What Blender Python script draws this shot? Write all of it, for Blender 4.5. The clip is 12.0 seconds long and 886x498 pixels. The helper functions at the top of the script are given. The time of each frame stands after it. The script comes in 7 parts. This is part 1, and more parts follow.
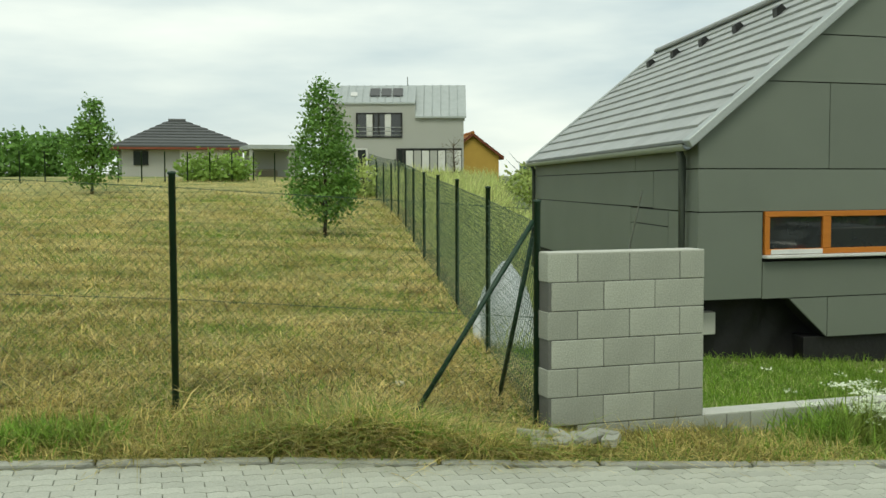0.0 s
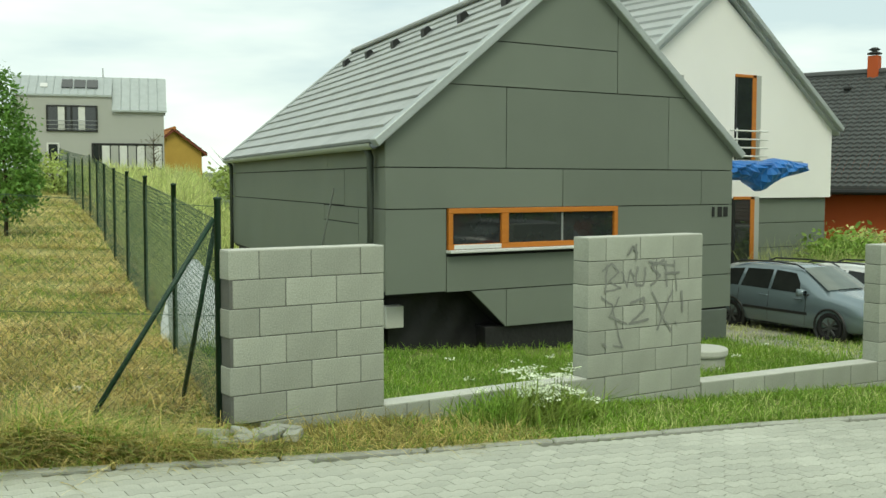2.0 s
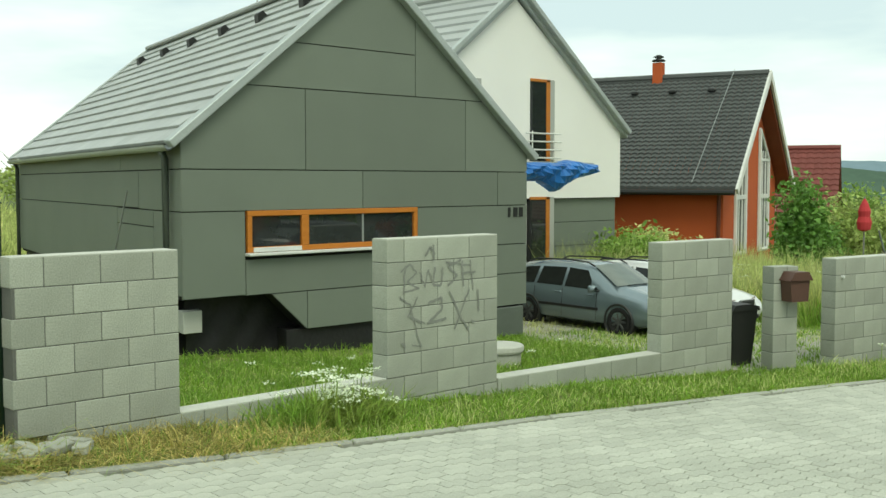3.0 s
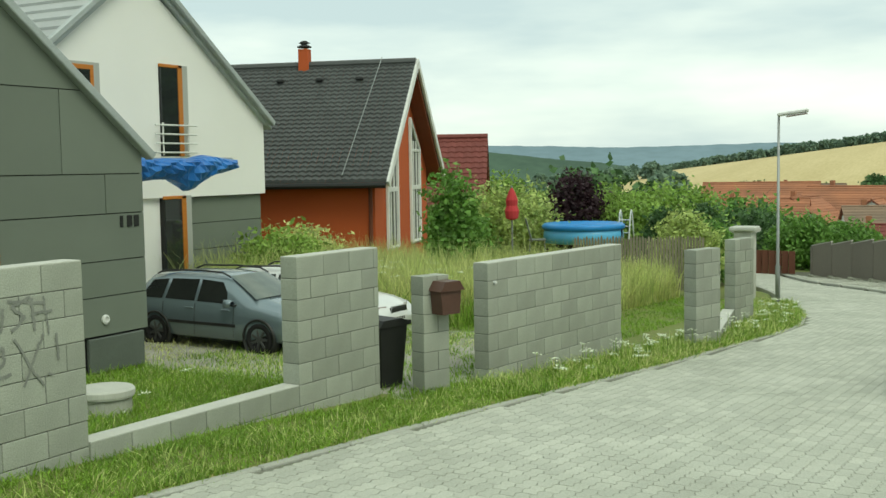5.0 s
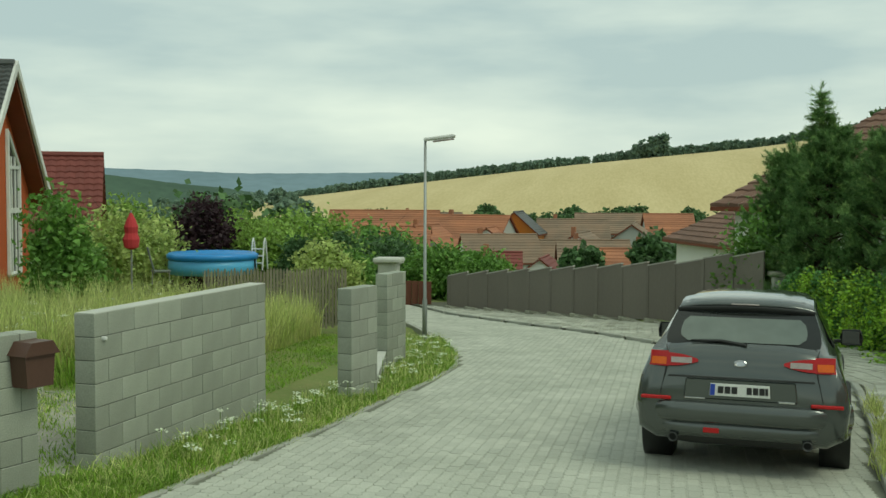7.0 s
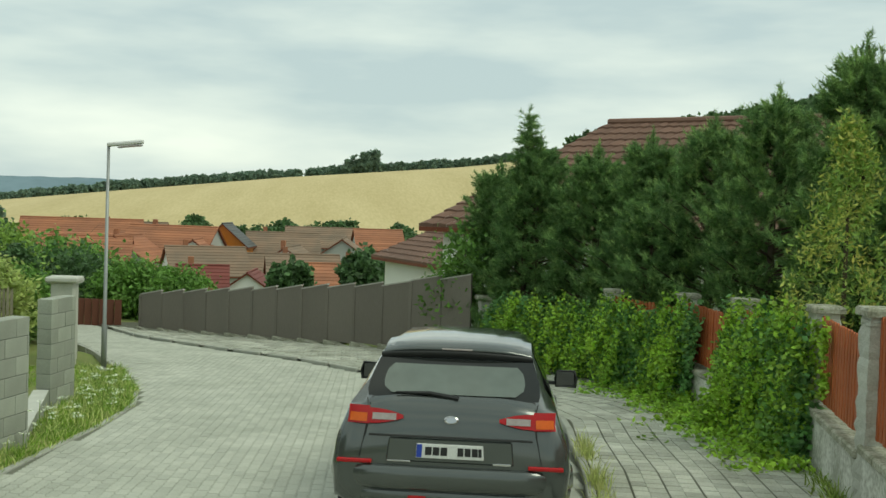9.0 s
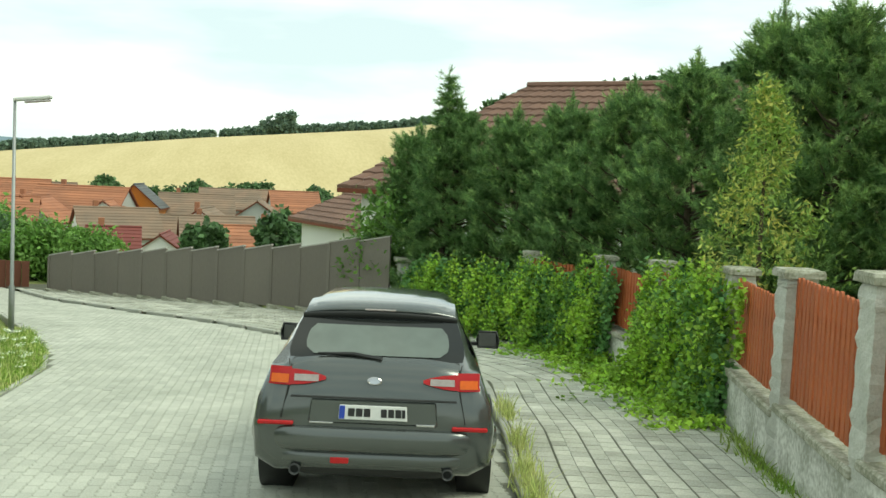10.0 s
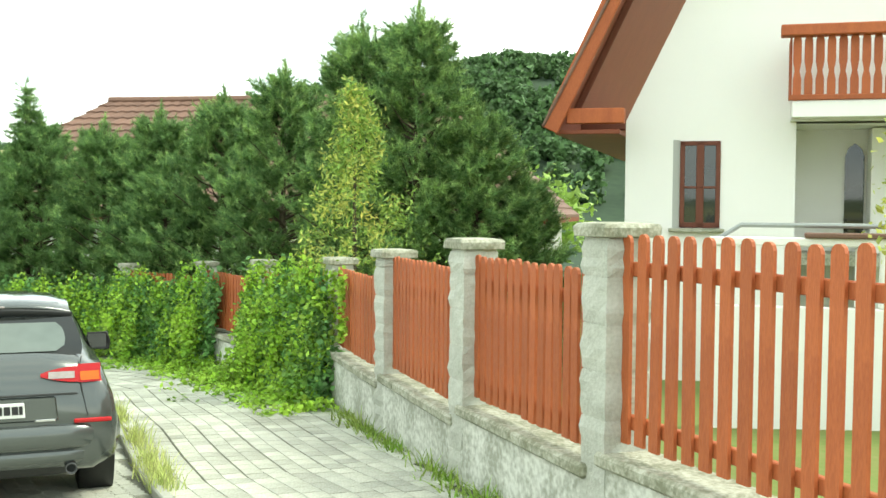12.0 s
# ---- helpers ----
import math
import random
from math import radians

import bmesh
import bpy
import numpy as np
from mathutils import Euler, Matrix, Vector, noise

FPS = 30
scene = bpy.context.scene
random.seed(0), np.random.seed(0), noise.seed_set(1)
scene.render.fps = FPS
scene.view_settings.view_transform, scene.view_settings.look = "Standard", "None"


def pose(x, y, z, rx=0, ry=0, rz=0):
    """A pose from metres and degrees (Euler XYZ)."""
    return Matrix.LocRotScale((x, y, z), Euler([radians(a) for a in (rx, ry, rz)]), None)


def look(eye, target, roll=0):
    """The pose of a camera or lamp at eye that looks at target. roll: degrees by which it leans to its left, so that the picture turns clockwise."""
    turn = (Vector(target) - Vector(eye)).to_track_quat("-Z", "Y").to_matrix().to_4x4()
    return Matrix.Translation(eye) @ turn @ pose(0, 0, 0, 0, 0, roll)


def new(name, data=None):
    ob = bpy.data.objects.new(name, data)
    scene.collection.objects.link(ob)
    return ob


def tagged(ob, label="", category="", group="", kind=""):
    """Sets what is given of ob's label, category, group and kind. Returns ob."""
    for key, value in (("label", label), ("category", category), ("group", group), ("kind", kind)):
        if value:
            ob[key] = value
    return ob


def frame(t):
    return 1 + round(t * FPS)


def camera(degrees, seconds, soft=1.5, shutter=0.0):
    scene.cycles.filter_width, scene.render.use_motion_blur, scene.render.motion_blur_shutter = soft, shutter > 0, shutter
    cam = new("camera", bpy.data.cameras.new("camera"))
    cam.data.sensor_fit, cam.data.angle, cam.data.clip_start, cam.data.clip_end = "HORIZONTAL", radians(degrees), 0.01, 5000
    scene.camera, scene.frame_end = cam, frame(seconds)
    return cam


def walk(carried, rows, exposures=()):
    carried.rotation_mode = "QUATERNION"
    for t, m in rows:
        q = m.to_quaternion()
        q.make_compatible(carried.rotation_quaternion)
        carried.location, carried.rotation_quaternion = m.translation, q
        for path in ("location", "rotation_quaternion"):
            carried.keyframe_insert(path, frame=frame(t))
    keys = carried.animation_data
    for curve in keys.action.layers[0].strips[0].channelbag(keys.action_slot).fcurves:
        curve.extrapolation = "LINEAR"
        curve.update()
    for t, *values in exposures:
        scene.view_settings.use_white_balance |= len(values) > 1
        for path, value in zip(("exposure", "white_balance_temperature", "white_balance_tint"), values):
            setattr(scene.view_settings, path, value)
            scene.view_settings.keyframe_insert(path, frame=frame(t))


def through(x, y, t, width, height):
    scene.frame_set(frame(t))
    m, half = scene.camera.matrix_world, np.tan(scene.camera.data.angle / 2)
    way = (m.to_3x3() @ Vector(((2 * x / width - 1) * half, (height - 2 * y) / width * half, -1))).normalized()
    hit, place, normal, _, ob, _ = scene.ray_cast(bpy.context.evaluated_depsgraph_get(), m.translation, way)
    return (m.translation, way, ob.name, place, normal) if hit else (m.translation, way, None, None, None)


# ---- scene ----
cam = camera(44.56, 12.0)
PATH = [
    (0.0, (-3.011, -6.773, 1.676), (0.111, 2.708, 1.081), -0.20),
    (0.5, (-2.962, -6.786, 1.672), (0.759, 2.477, 1.078), 0.28),
    (1.0, (-2.954, -6.831, 1.671), (1.346, 2.175, 1.041), 0.14),
    (1.5, (-2.927, -6.869, 1.674), (1.901, 1.864, 1.021), -0.08),
    (2.0, (-2.865, -6.914, 1.677), (2.654, 1.402, 1.055), 0.08),
    (2.5, (-2.842, -6.983, 1.684), (3.315, 0.874, 1.089), 0.35),
    (3.0, (-2.837, -6.986, 1.694), (4.073, 0.216, 1.076), -0.01),
    (5.0, (-1.158, -6.160, 1.849), (7.605, -1.403, 1.090), -0.96),
    (5.5, (-0.804, -5.980, 1.829), (8.315, -1.945, 1.079), -1.40),
    (6.0, (-0.075, -5.599, 1.823), (9.345, -2.326, 1.081), -0.68),
    (6.5, (0.718, -5.255, 1.814), (10.382, -2.782, 1.119), -0.61),
    (7.0, (1.130, -5.152, 1.814), (10.997, -3.623, 1.273), 0.22),
    (7.5, (1.857, -5.230, 1.842), (11.806, -4.338, 1.382), 0.12),
    (9.5, (2.753, -5.276, 1.900), (12.616, -6.848, 1.402), 2.64),
    (10.0, (2.834, -5.235, 1.861), (12.630, -7.123, 1.180), 2.54),
    (10.5, (2.935, -5.210, 1.792), (12.559, -7.875, 1.268), 1.54),
    (11.0, (2.913, -5.160, 1.696), (12.163, -8.910, 1.087), 0.95),
    (11.5, (2.722, -5.000, 1.626), (11.501, -9.719, 0.812), 0.29),
    (12.0, (2.519, -4.903, 1.561), (10.942, -10.280, 1.199), 0.52),
]
walk(cam, [(t, look(e, g, r)) for t, e, g, r in PATH],
     exposures=[(0.0, -0.12, 7000, 0), (1.0, -0.10, 7000, -2), (2.0, 0.09, 7000, -4), (3.0, 0.18, 7000, -5), (5.0, 0.0, 7000, -6), (6.5, -0.34, 7000, -10), (7.0, -0.38, 7000, -10), (7.5, -0.58, 7000, -10), (9.5, 0.05, 7000, -4), (10.0, 0.35, 7000, -4), (10.5, 0.6, 7050, -3), (11.0, 0.85, 7050, -2), (12.0, 1.3, 7050, 0)])

# ---------------------------------------------------------------- light
world = bpy.data.worlds.new("overcast_sky")
scene.world = world
world.use_nodes = True
wn, wl = world.node_tree.nodes, world.node_tree.links
wn.clear()
w_out = wn.new("ShaderNodeOutputWorld")
w_bg = wn.new("ShaderNodeBackground")
w_sky = wn.new("ShaderNodeTexSky")
w_sky.sky_type, w_sky.sun_disc = "NISHITA", False
w_sky.sun_elevation, w_sky.sun_rotation = radians(52), radians(200)
w_scale = wn.new("ShaderNodeVectorMath")
w_scale.operation = "SCALE"
w_scale.inputs[3].default_value = 0.09
w_tc = wn.new("ShaderNodeTexCoord")
w_map = wn.new("ShaderNodeMapping")
w_map.inputs["Scale"].default_value = (1.0, 1.0, 4.5)
w_noise = wn.new("ShaderNodeTexNoise")
w_noise.inputs["Scale"].default_value, w_noise.inputs["Detail"].default_value = 2.6, 5.0
w_ramp = wn.new("ShaderNodeValToRGB")
w_ramp.color_ramp.elements[0].position, w_ramp.color_ramp.elements[1].position = 0.36, 0.66
w_ramp.color_ramp.elements[0].color = (0.54, 0.635, 0.715, 1)
w_ramp.color_ramp.elements[1].color = (0.95, 0.99, 0.98, 1)
w_mix = wn.new("ShaderNodeMix")
w_mix.data_type = "RGBA"
w_mix.inputs[0].default_value = 0.88
wl.new(w_tc.outputs["Generated"], w_map.inputs[0])
wl.new(w_map.outputs[0], w_noise.inputs["Vector"])
wl.new(w_noise.outputs[0], w_ramp.inputs[0])
wl.new(w_sky.outputs[0], w_scale.inputs[0])
wl.new(w_scale.outputs[0], w_mix.inputs[6])
wl.new(w_ramp.outputs[0], w_mix.inputs[7])
wl.new(w_mix.outputs[2], w_bg.inputs[0])
w_bg.inputs[1].default_value = 1.25
wl.new(w_bg.outputs[0], w_out.inputs[0])

sun = new("sun", bpy.data.lights.new("sun", "SUN"))
sun.data.energy, sun.data.angle, sun.data.color = 1.5, radians(25), (1.0, 0.97, 0.9)
sun.matrix_world = look((-20, -40, 60), (0, 0, 0))


# ---------------------------------------------------------------- materials
def mat(name, base, other=None, scale=6.0, fine=60.0, rough=0.8, bump=0.15, metal=0.0, amount=0.6, each=0.0, coat=0.0, stretch=(1, 1, 1), spec=0.4, sheen=None):
    """Two colours mixed by a coarse and a fine noise, with bump; each: brightness spread from piece to piece."""
    m = bpy.data.materials.new(name)
    m.use_nodes = True
    n, l = m.node_tree.nodes, m.node_tree.links
    b = n["Principled BSDF"]
    other = other or tuple(c * 0.75 for c in base)
    tc = n.new("ShaderNodeTexCoord")
    mp = n.new("ShaderNodeMapping")
    mp.inputs["Scale"].default_value = stretch
    a = n.new("ShaderNodeTexNoise")
    a.inputs["Scale"].default_value, a.inputs["Detail"].default_value = scale, 5
    f = n.new("ShaderNodeTexNoise")
    f.inputs["Scale"].default_value, f.inputs["Detail"].default_value = fine, 4
    l.new(tc.outputs["Object"], mp.inputs[0])
    l.new(mp.outputs[0], a.inputs["Vector"])
    l.new(mp.outputs[0], f.inputs["Vector"])
    add = n.new("ShaderNodeMath")
    add.operation = "ADD"
    l.new(a.outputs[0], add.inputs[0])
    l.new(f.outputs[0], add.inputs[1])
    rng = n.new("ShaderNodeMapRange")
    rng.inputs[1].default_value, rng.inputs[2].default_value = 0.72, 1.28
    rng.inputs[3].default_value, rng.inputs[4].default_value = 0.5 - amount / 2, 0.5 + amount / 2
    l.new(add.outputs[0], rng.inputs[0])
    mix = n.new("ShaderNodeMix")
    mix.data_type = "RGBA"
    mix.inputs[6].default_value, mix.inputs[7].default_value = (*base, 1), (*other, 1)
    l.new(rng.outputs[0], mix.inputs[0])
    col = mix.outputs[2]
    if each:
        info = n.new("ShaderNodeObjectInfo")
        geo = n.new("ShaderNodeNewGeometry")
        s = n.new("ShaderNodeMath")
        s.operation = "ADD"
        l.new(info.outputs["Random"], s.inputs[0])
        l.new(geo.outputs["Random Per Island"], s.inputs[1])
        fr = n.new("ShaderNodeMath")
        fr.operation = "FRACT"
        l.new(s.outputs[0], fr.inputs[0])
        r2 = n.new("ShaderNodeMapRange")
        r2.inputs[3].default_value, r2.inputs[4].default_value = 1 - each, 1 + each
        l.new(fr.outputs[0], r2.inputs[0])
        sc = n.new("ShaderNodeVectorMath")
        sc.operation = "SCALE"
        l.new(col, sc.inputs[0])
        l.new(r2.outputs[0], sc.inputs[3])
        col = sc.outputs[0]
    l.new(col, b.inputs["Base Color"])
    b.inputs["Roughness"].default_value, b.inputs["Metallic"].default_value = rough, metal
    b.inputs["Specular IOR Level"].default_value = spec
    b.inputs["Coat Weight"].default_value = coat
    b.inputs["Coat Roughness"].default_value = 0.08
    if bump:
        bp = n.new("ShaderNodeBump")
        bp.inputs["Strength"].default_value, bp.inputs["Distance"].default_value = bump, 0.01
        l.new(add.outputs[0], bp.inputs["Height"])
        l.new(bp.outputs[0], b.inputs["Normal"])
    return m


def leaf_mat(name, a, b, each=0.35, rough=0.55, through=0.35, amount=1.0):
    """A leaf: glossy reflection and light shining through."""
    m = mat(name, tuple(c * 1.35 for c in a), tuple(c * 1.35 for c in b), scale=1.2, fine=9, rough=rough, bump=0, each=each, amount=amount, spec=0.3)
    n, l = m.node_tree.nodes, m.node_tree.links
    p = n["Principled BSDF"]
    tr = n.new("ShaderNodeBsdfTranslucent")
    l.new(p.inputs["Base Color"].links[0].from_socket, tr.inputs[0])
    mx = n.new("ShaderNodeMixShader")
    mx.inputs[0].default_value = through
    l.new(p.outputs[0], mx.inputs[1])
    l.new(tr.outputs[0], mx.inputs[2])
    l.new(mx.outputs[0], n["Material Output"].inputs[0])
    return m


def glass_mat(name, tint=(0.03, 0.035, 0.035), rough=0.03):
    m = mat(name, tint, tuple(c * 0.6 for c in tint), scale=1.5, fine=5, rough=rough, bump=0, spec=0.8)
    m.node_tree.nodes["Principled BSDF"].inputs["IOR"].default_value = 1.52
    return m


M = {}
M["block"] = mat("concrete_block", (0.39, 0.41, 0.345), (0.27, 0.29, 0.24), 1.8, 90, 0.92, 0.4, each=0.13, amount=1.1)
M["mortar"] = mat("mortar", (0.13, 0.135, 0.12), None, 8, 80, 0.95, 0.3)
M["coping"] = mat("cut_block_top", (0.55, 0.56, 0.5), (0.42, 0.43, 0.38), 5, 90, 0.95, 0.3)
M["paver"] = mat("concrete_paver", (0.49, 0.503, 0.43), (0.35, 0.363, 0.302), 0.9, 70, 0.9, 0.35, each=0.09, amount=1.0)
M["path_paver"] = mat("path_paver", (0.50, 0.51, 0.44), (0.28, 0.29, 0.23), 1.4, 60, 0.9, 0.4, each=0.2, amount=1.0)
M["joint"] = mat("sandy_joint", (0.12, 0.12, 0.09), (0.06, 0.065, 0.04), 4, 60, 1.0, 0.4)
M["joint_light"] = mat("sand_filled_joint", (0.20, 0.205, 0.165), (0.12, 0.13, 0.09), 4, 60, 1.0, 0.4)
M["kerb"] = mat("kerb_concrete", (0.42, 0.43, 0.38), (0.28, 0.29, 0.24), 3, 60, 0.95, 0.4, each=0.1)
M["panel"] = mat("fibre_cement_panel", (0.164, 0.190, 0.153), (0.142, 0.165, 0.133), 1.2, 120, 0.62, 0.05, each=0.05, amount=0.9)
M["gap"] = mat("dark_gap", (0.02, 0.022, 0.02), None, 5, 50, 0.9, 0)
M["tile"] = mat("flat_roof_tile", (0.40, 0.42, 0.41), (0.29, 0.31, 0.30), 1.4, 80, 0.5, 0.15, each=0.08)
M["zinc"] = mat("weathered_zinc", (0.46, 0.50, 0.49), (0.34, 0.375, 0.365), 3, 40, 0.5, 0.1, metal=0.3)
M["grey_paint"] = mat("grey_green_pipe", (0.12, 0.14, 0.12), None, 4, 60, 0.5, 0.05)
M["orange_wood"] = mat("oiled_orange_wood", (0.55, 0.2, 0.03), (0.40, 0.13, 0.015), 3, 40, 0.45, 0.1, stretch=(1, 1, 6))
M["red_wood"] = mat("red_brown_stain", (0.42, 0.112, 0.035), (0.29, 0.068, 0.022), 3, 45, 0.6, 0.25, each=0.10, stretch=(3, 3, 0.6), amount=0.9)
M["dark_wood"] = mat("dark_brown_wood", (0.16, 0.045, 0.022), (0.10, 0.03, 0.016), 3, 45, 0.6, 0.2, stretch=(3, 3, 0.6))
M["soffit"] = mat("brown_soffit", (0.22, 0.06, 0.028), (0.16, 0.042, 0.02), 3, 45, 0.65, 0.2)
M["glass"] = glass_mat("window_glass")
M["car_glass"] = mat("car_glass", (0.012, 0.014, 0.013), (0.02, 0.022, 0.02), 1.5, 5, 0.06, 0, spec=0.35)
# pale opaque base puts sky reflection and see-through brightness into the colour
M["sky_tinted_glass"] = glass_mat("sky_tinted_glass", (0.13, 0.16, 0.135), 0.04)
M["white_sill"] = mat("white_sill", (0.7, 0.71, 0.68), None, 4, 60, 0.5, 0.05)
M["membrane"] = mat("black_membrane", (0.012, 0.012, 0.013), (0.022, 0.022, 0.022), 4, 20, 0.55, 0.5)
M["white_wall"] = mat("white_render", (0.83, 0.825, 0.79), (0.76, 0.755, 0.72), 0.8, 140, 0.9, 0.12)
M["far_wall"] = mat("grey_render", (0.40, 0.41, 0.38), (0.36, 0.37, 0.34), 0.8, 60, 0.9, 0.05)
M["orange_wall"] = mat("terracotta_render", (0.50, 0.105, 0.03), (0.42, 0.082, 0.024), 0.8, 90, 0.9, 0.12)
M["dark_tile"] = mat("anthracite_tile", (0.08, 0.086, 0.083), (0.058, 0.062, 0.06), 1.5, 60, 0.55, 0.2, each=0.1)
M["brown_tile"] = mat("brown_concrete_tile", (0.205, 0.115, 0.08), (0.135, 0.075, 0.055), 1.5, 60, 0.75, 0.25, each=0.14)
M["red_tile"] = mat("dark_red_tile", (0.19, 0.05, 0.04), (0.14, 0.036, 0.03), 1.5, 60, 0.7, 0.2, each=0.08)
M["village_tile"] = mat("old_clay_tile", (0.40, 0.165, 0.085), (0.25, 0.115, 0.07), 0.35, 12, 0.9, 0.2, each=0.2, amount=1.0)
M["grey_tile"] = mat("mossy_grey_tile", (0.26, 0.175, 0.12), (0.17, 0.135, 0.10), 0.5, 12, 0.9, 0.2, each=0.14, amount=1.0)
M["white_paint"] = mat("white_painted_wood", (0.75, 0.76, 0.72), None, 3, 60, 0.5, 0.05)
M["tarp"] = mat("blue_tarp", (0.03, 0.20, 0.56), (0.014, 0.10, 0.36), 3, 18, 0.35, 0.5)
M["pool_blue"] = mat("pool_vinyl", (0.03, 0.26, 0.62), (0.025, 0.2, 0.52), 2, 20, 0.35, 0.05)
M["pool_light"] = mat("pool_side_vinyl", (0.12, 0.45, 0.72), (0.1, 0.38, 0.64), 2, 20, 0.35, 0.05)
M["green_metal"] = mat("green_coated_steel", (0.018, 0.055, 0.032), (0.012, 0.035, 0.02), 5, 60, 0.45, 0.1)
M["wire"] = mat("green_coated_wire", (0.09, 0.15, 0.10), None, 5, 60, 0.5, 0)
M["galv"] = mat("galvanised_steel", (0.34, 0.36, 0.35), (0.26, 0.28, 0.27), 4, 50, 0.5, 0.1, metal=0.5)
M["stone"] = mat("split_face_stone", (0.52, 0.53, 0.47), (0.38, 0.39, 0.33), 5, 45, 0.95, 0.8, each=0.08, amount=0.9)
M["cap"] = mat("weathered_cap_stone", (0.42, 0.42, 0.34), (0.20, 0.205, 0.14), 5, 36, 0.95, 0.8, amount=1.4)
M["plinth"] = mat("limewashed_plinth", (0.64, 0.65, 0.59), (0.33, 0.34, 0.28), 2.6, 22, 0.95, 0.6, amount=1.5)
M["grey_fence"] = mat("grey_brown_boards", (0.20, 0.18, 0.15), (0.155, 0.14, 0.118), 0.8, 40, 0.8, 0.15, each=0.06, stretch=(1, 1, 0.25))
M["fence_edge"] = mat("pale_board_edge", (0.48, 0.46, 0.42), None, 2, 40, 0.8, 0.1)
M["brown_fence"] = mat("brown_fence_boards", (0.16, 0.06, 0.035), None, 2, 40, 0.8, 0.15)
M["old_wood"] = mat("weathered_palings", (0.26, 0.24, 0.17), (0.18, 0.165, 0.115), 2, 40, 0.9, 0.2, each=0.15)
M["black_plastic"] = mat("black_plastic", (0.014, 0.015, 0.014), (0.022, 0.023, 0.022), 4, 60, 0.5, 0.08)
M["brown_plastic"] = mat("brown_plastic", (0.10, 0.05, 0.036), (0.075, 0.038, 0.028), 4, 50, 0.45, 0.08)
M["foil"] = mat("translucent_white_foil", (0.78, 0.82, 0.84), (0.55, 0.60, 0.63), 5, 18, 0.35, 0.9)
M["rubber"] = mat("tyre_rubber", (0.015, 0.015, 0.015), None, 8, 60, 0.85, 0.2)
M["graffiti"] = mat("grey_spray_paint", (0.17, 0.18, 0.16), (0.24, 0.25, 0.22), 6, 90, 0.9, 0.1, amount=1.0)
M["suv_paint"] = mat("dark_grey_metallic", (0.082, 0.094, 0.088), (0.07, 0.08, 0.076), 2, 300, 0.22, 0, metal=0.5, coat=1.0)
M["estate_paint"] = mat("blue_grey_metallic", (0.19, 0.245, 0.265), (0.165, 0.215, 0.235), 2, 200, 0.24, 0, metal=0.4, coat=0.9)
M["white_car"] = mat("white_car_paint", (0.72, 0.74, 0.72), None, 2, 200, 0.35, 0, coat=0.8)
M["chrome"] = mat("chrome", (0.6, 0.6, 0.6), None, 2, 20, 0.15, 0, metal=1.0)
M["red_lens"] = mat("red_lens", (0.46, 0.012, 0.016), (0.34, 0.008, 0.01), 6, 40, 0.2, 0, spec=0.35)
M["amber_lens"] = mat("amber_lens", (0.72, 0.13, 0.012), (0.55, 0.1, 0.01), 6, 40, 0.2, 0, spec=0.35)
M["clear_lens"] = mat("clear_lens", (0.40, 0.36, 0.34), (0.28, 0.23, 0.22), 20, 60, 0.15, 0, spec=0.6)
M["plate"] = mat("plate_white", (0.72, 0.73, 0.7), None, 4, 60, 0.4, 0)
M["plate_blue"] = mat("plate_blue", (0.02, 0.06, 0.4), None, 4, 60, 0.4, 0)
M["plate_ink"] = mat("plate_ink", (0.02, 0.02, 0.02), None, 4, 60, 0.5, 0)
M["bark"] = mat("bark", (0.11, 0.085, 0.055), (0.06, 0.048, 0.032), 6, 40, 0.95, 0.8, stretch=(1, 1, 0.3))
M["red_cloth"] = mat("red_cloth", (0.55, 0.05, 0.06), None, 3, 50, 0.9, 0.1)
M["timber_house"] = mat("yellow_render", (0.55, 0.36, 0.08), None, 2, 30, 0.9, 0.05)
M["orange_roof"] = mat("orange_roof", (0.42, 0.16, 0.035), None, 2, 20, 0.8, 0.1)
M["dark_rim"] = mat("dirty_dark_rim", (0.09, 0.095, 0.095), (0.05, 0.052, 0.052), 5, 50, 0.5, 0.1, metal=0.3)
# ground covers
M["soil_hay"] = mat("mown_hay_ground", (0.38, 0.34, 0.13), (0.12, 0.165, 0.035), 0.8, 11, 1.0, 1.0, amount=1.7)
M["meadow"] = mat("meadow_ground", (0.12, 0.18, 0.035), (0.19, 0.19, 0.065), 0.8, 12, 1.0, 0.8, amount=1.0)
M["gravel"] = mat("gravel", (0.40, 0.39, 0.33), (0.20, 0.20, 0.15), 2, 40, 1.0, 0.9, amount=1.0)
M["wheat"] = mat("ripe_wheat", (0.56, 0.465, 0.245), (0.45, 0.365, 0.175), 0.012, 0.25, 1.0, 0.1, stretch=(1, 6, 1), amount=1.0)
M["valley"] = mat("valley_green", (0.075, 0.115, 0.035), (0.13, 0.15, 0.05), 0.02, 0.3, 1.0, 0.1, amount=1.0)
M["forest"] = mat("far_forest", (0.034, 0.062, 0.03), (0.02, 0.04, 0.022), 0.05, 0.4, 1.0, 0.3, amount=1.0)
# distance haze is mixed into this blue hill colour
M["far_hill"] = mat("haze_tinted_hill", (0.17, 0.25, 0.29), (0.13, 0.20, 0.23), 0.004, 0.03, 1.0, 0, amount=1.0)
M["mid_hill"] = mat("wooded_hill", (0.062, 0.115, 0.07), (0.04, 0.08, 0.052), 0.01, 0.12, 1.0, 0.2, amount=1.0)
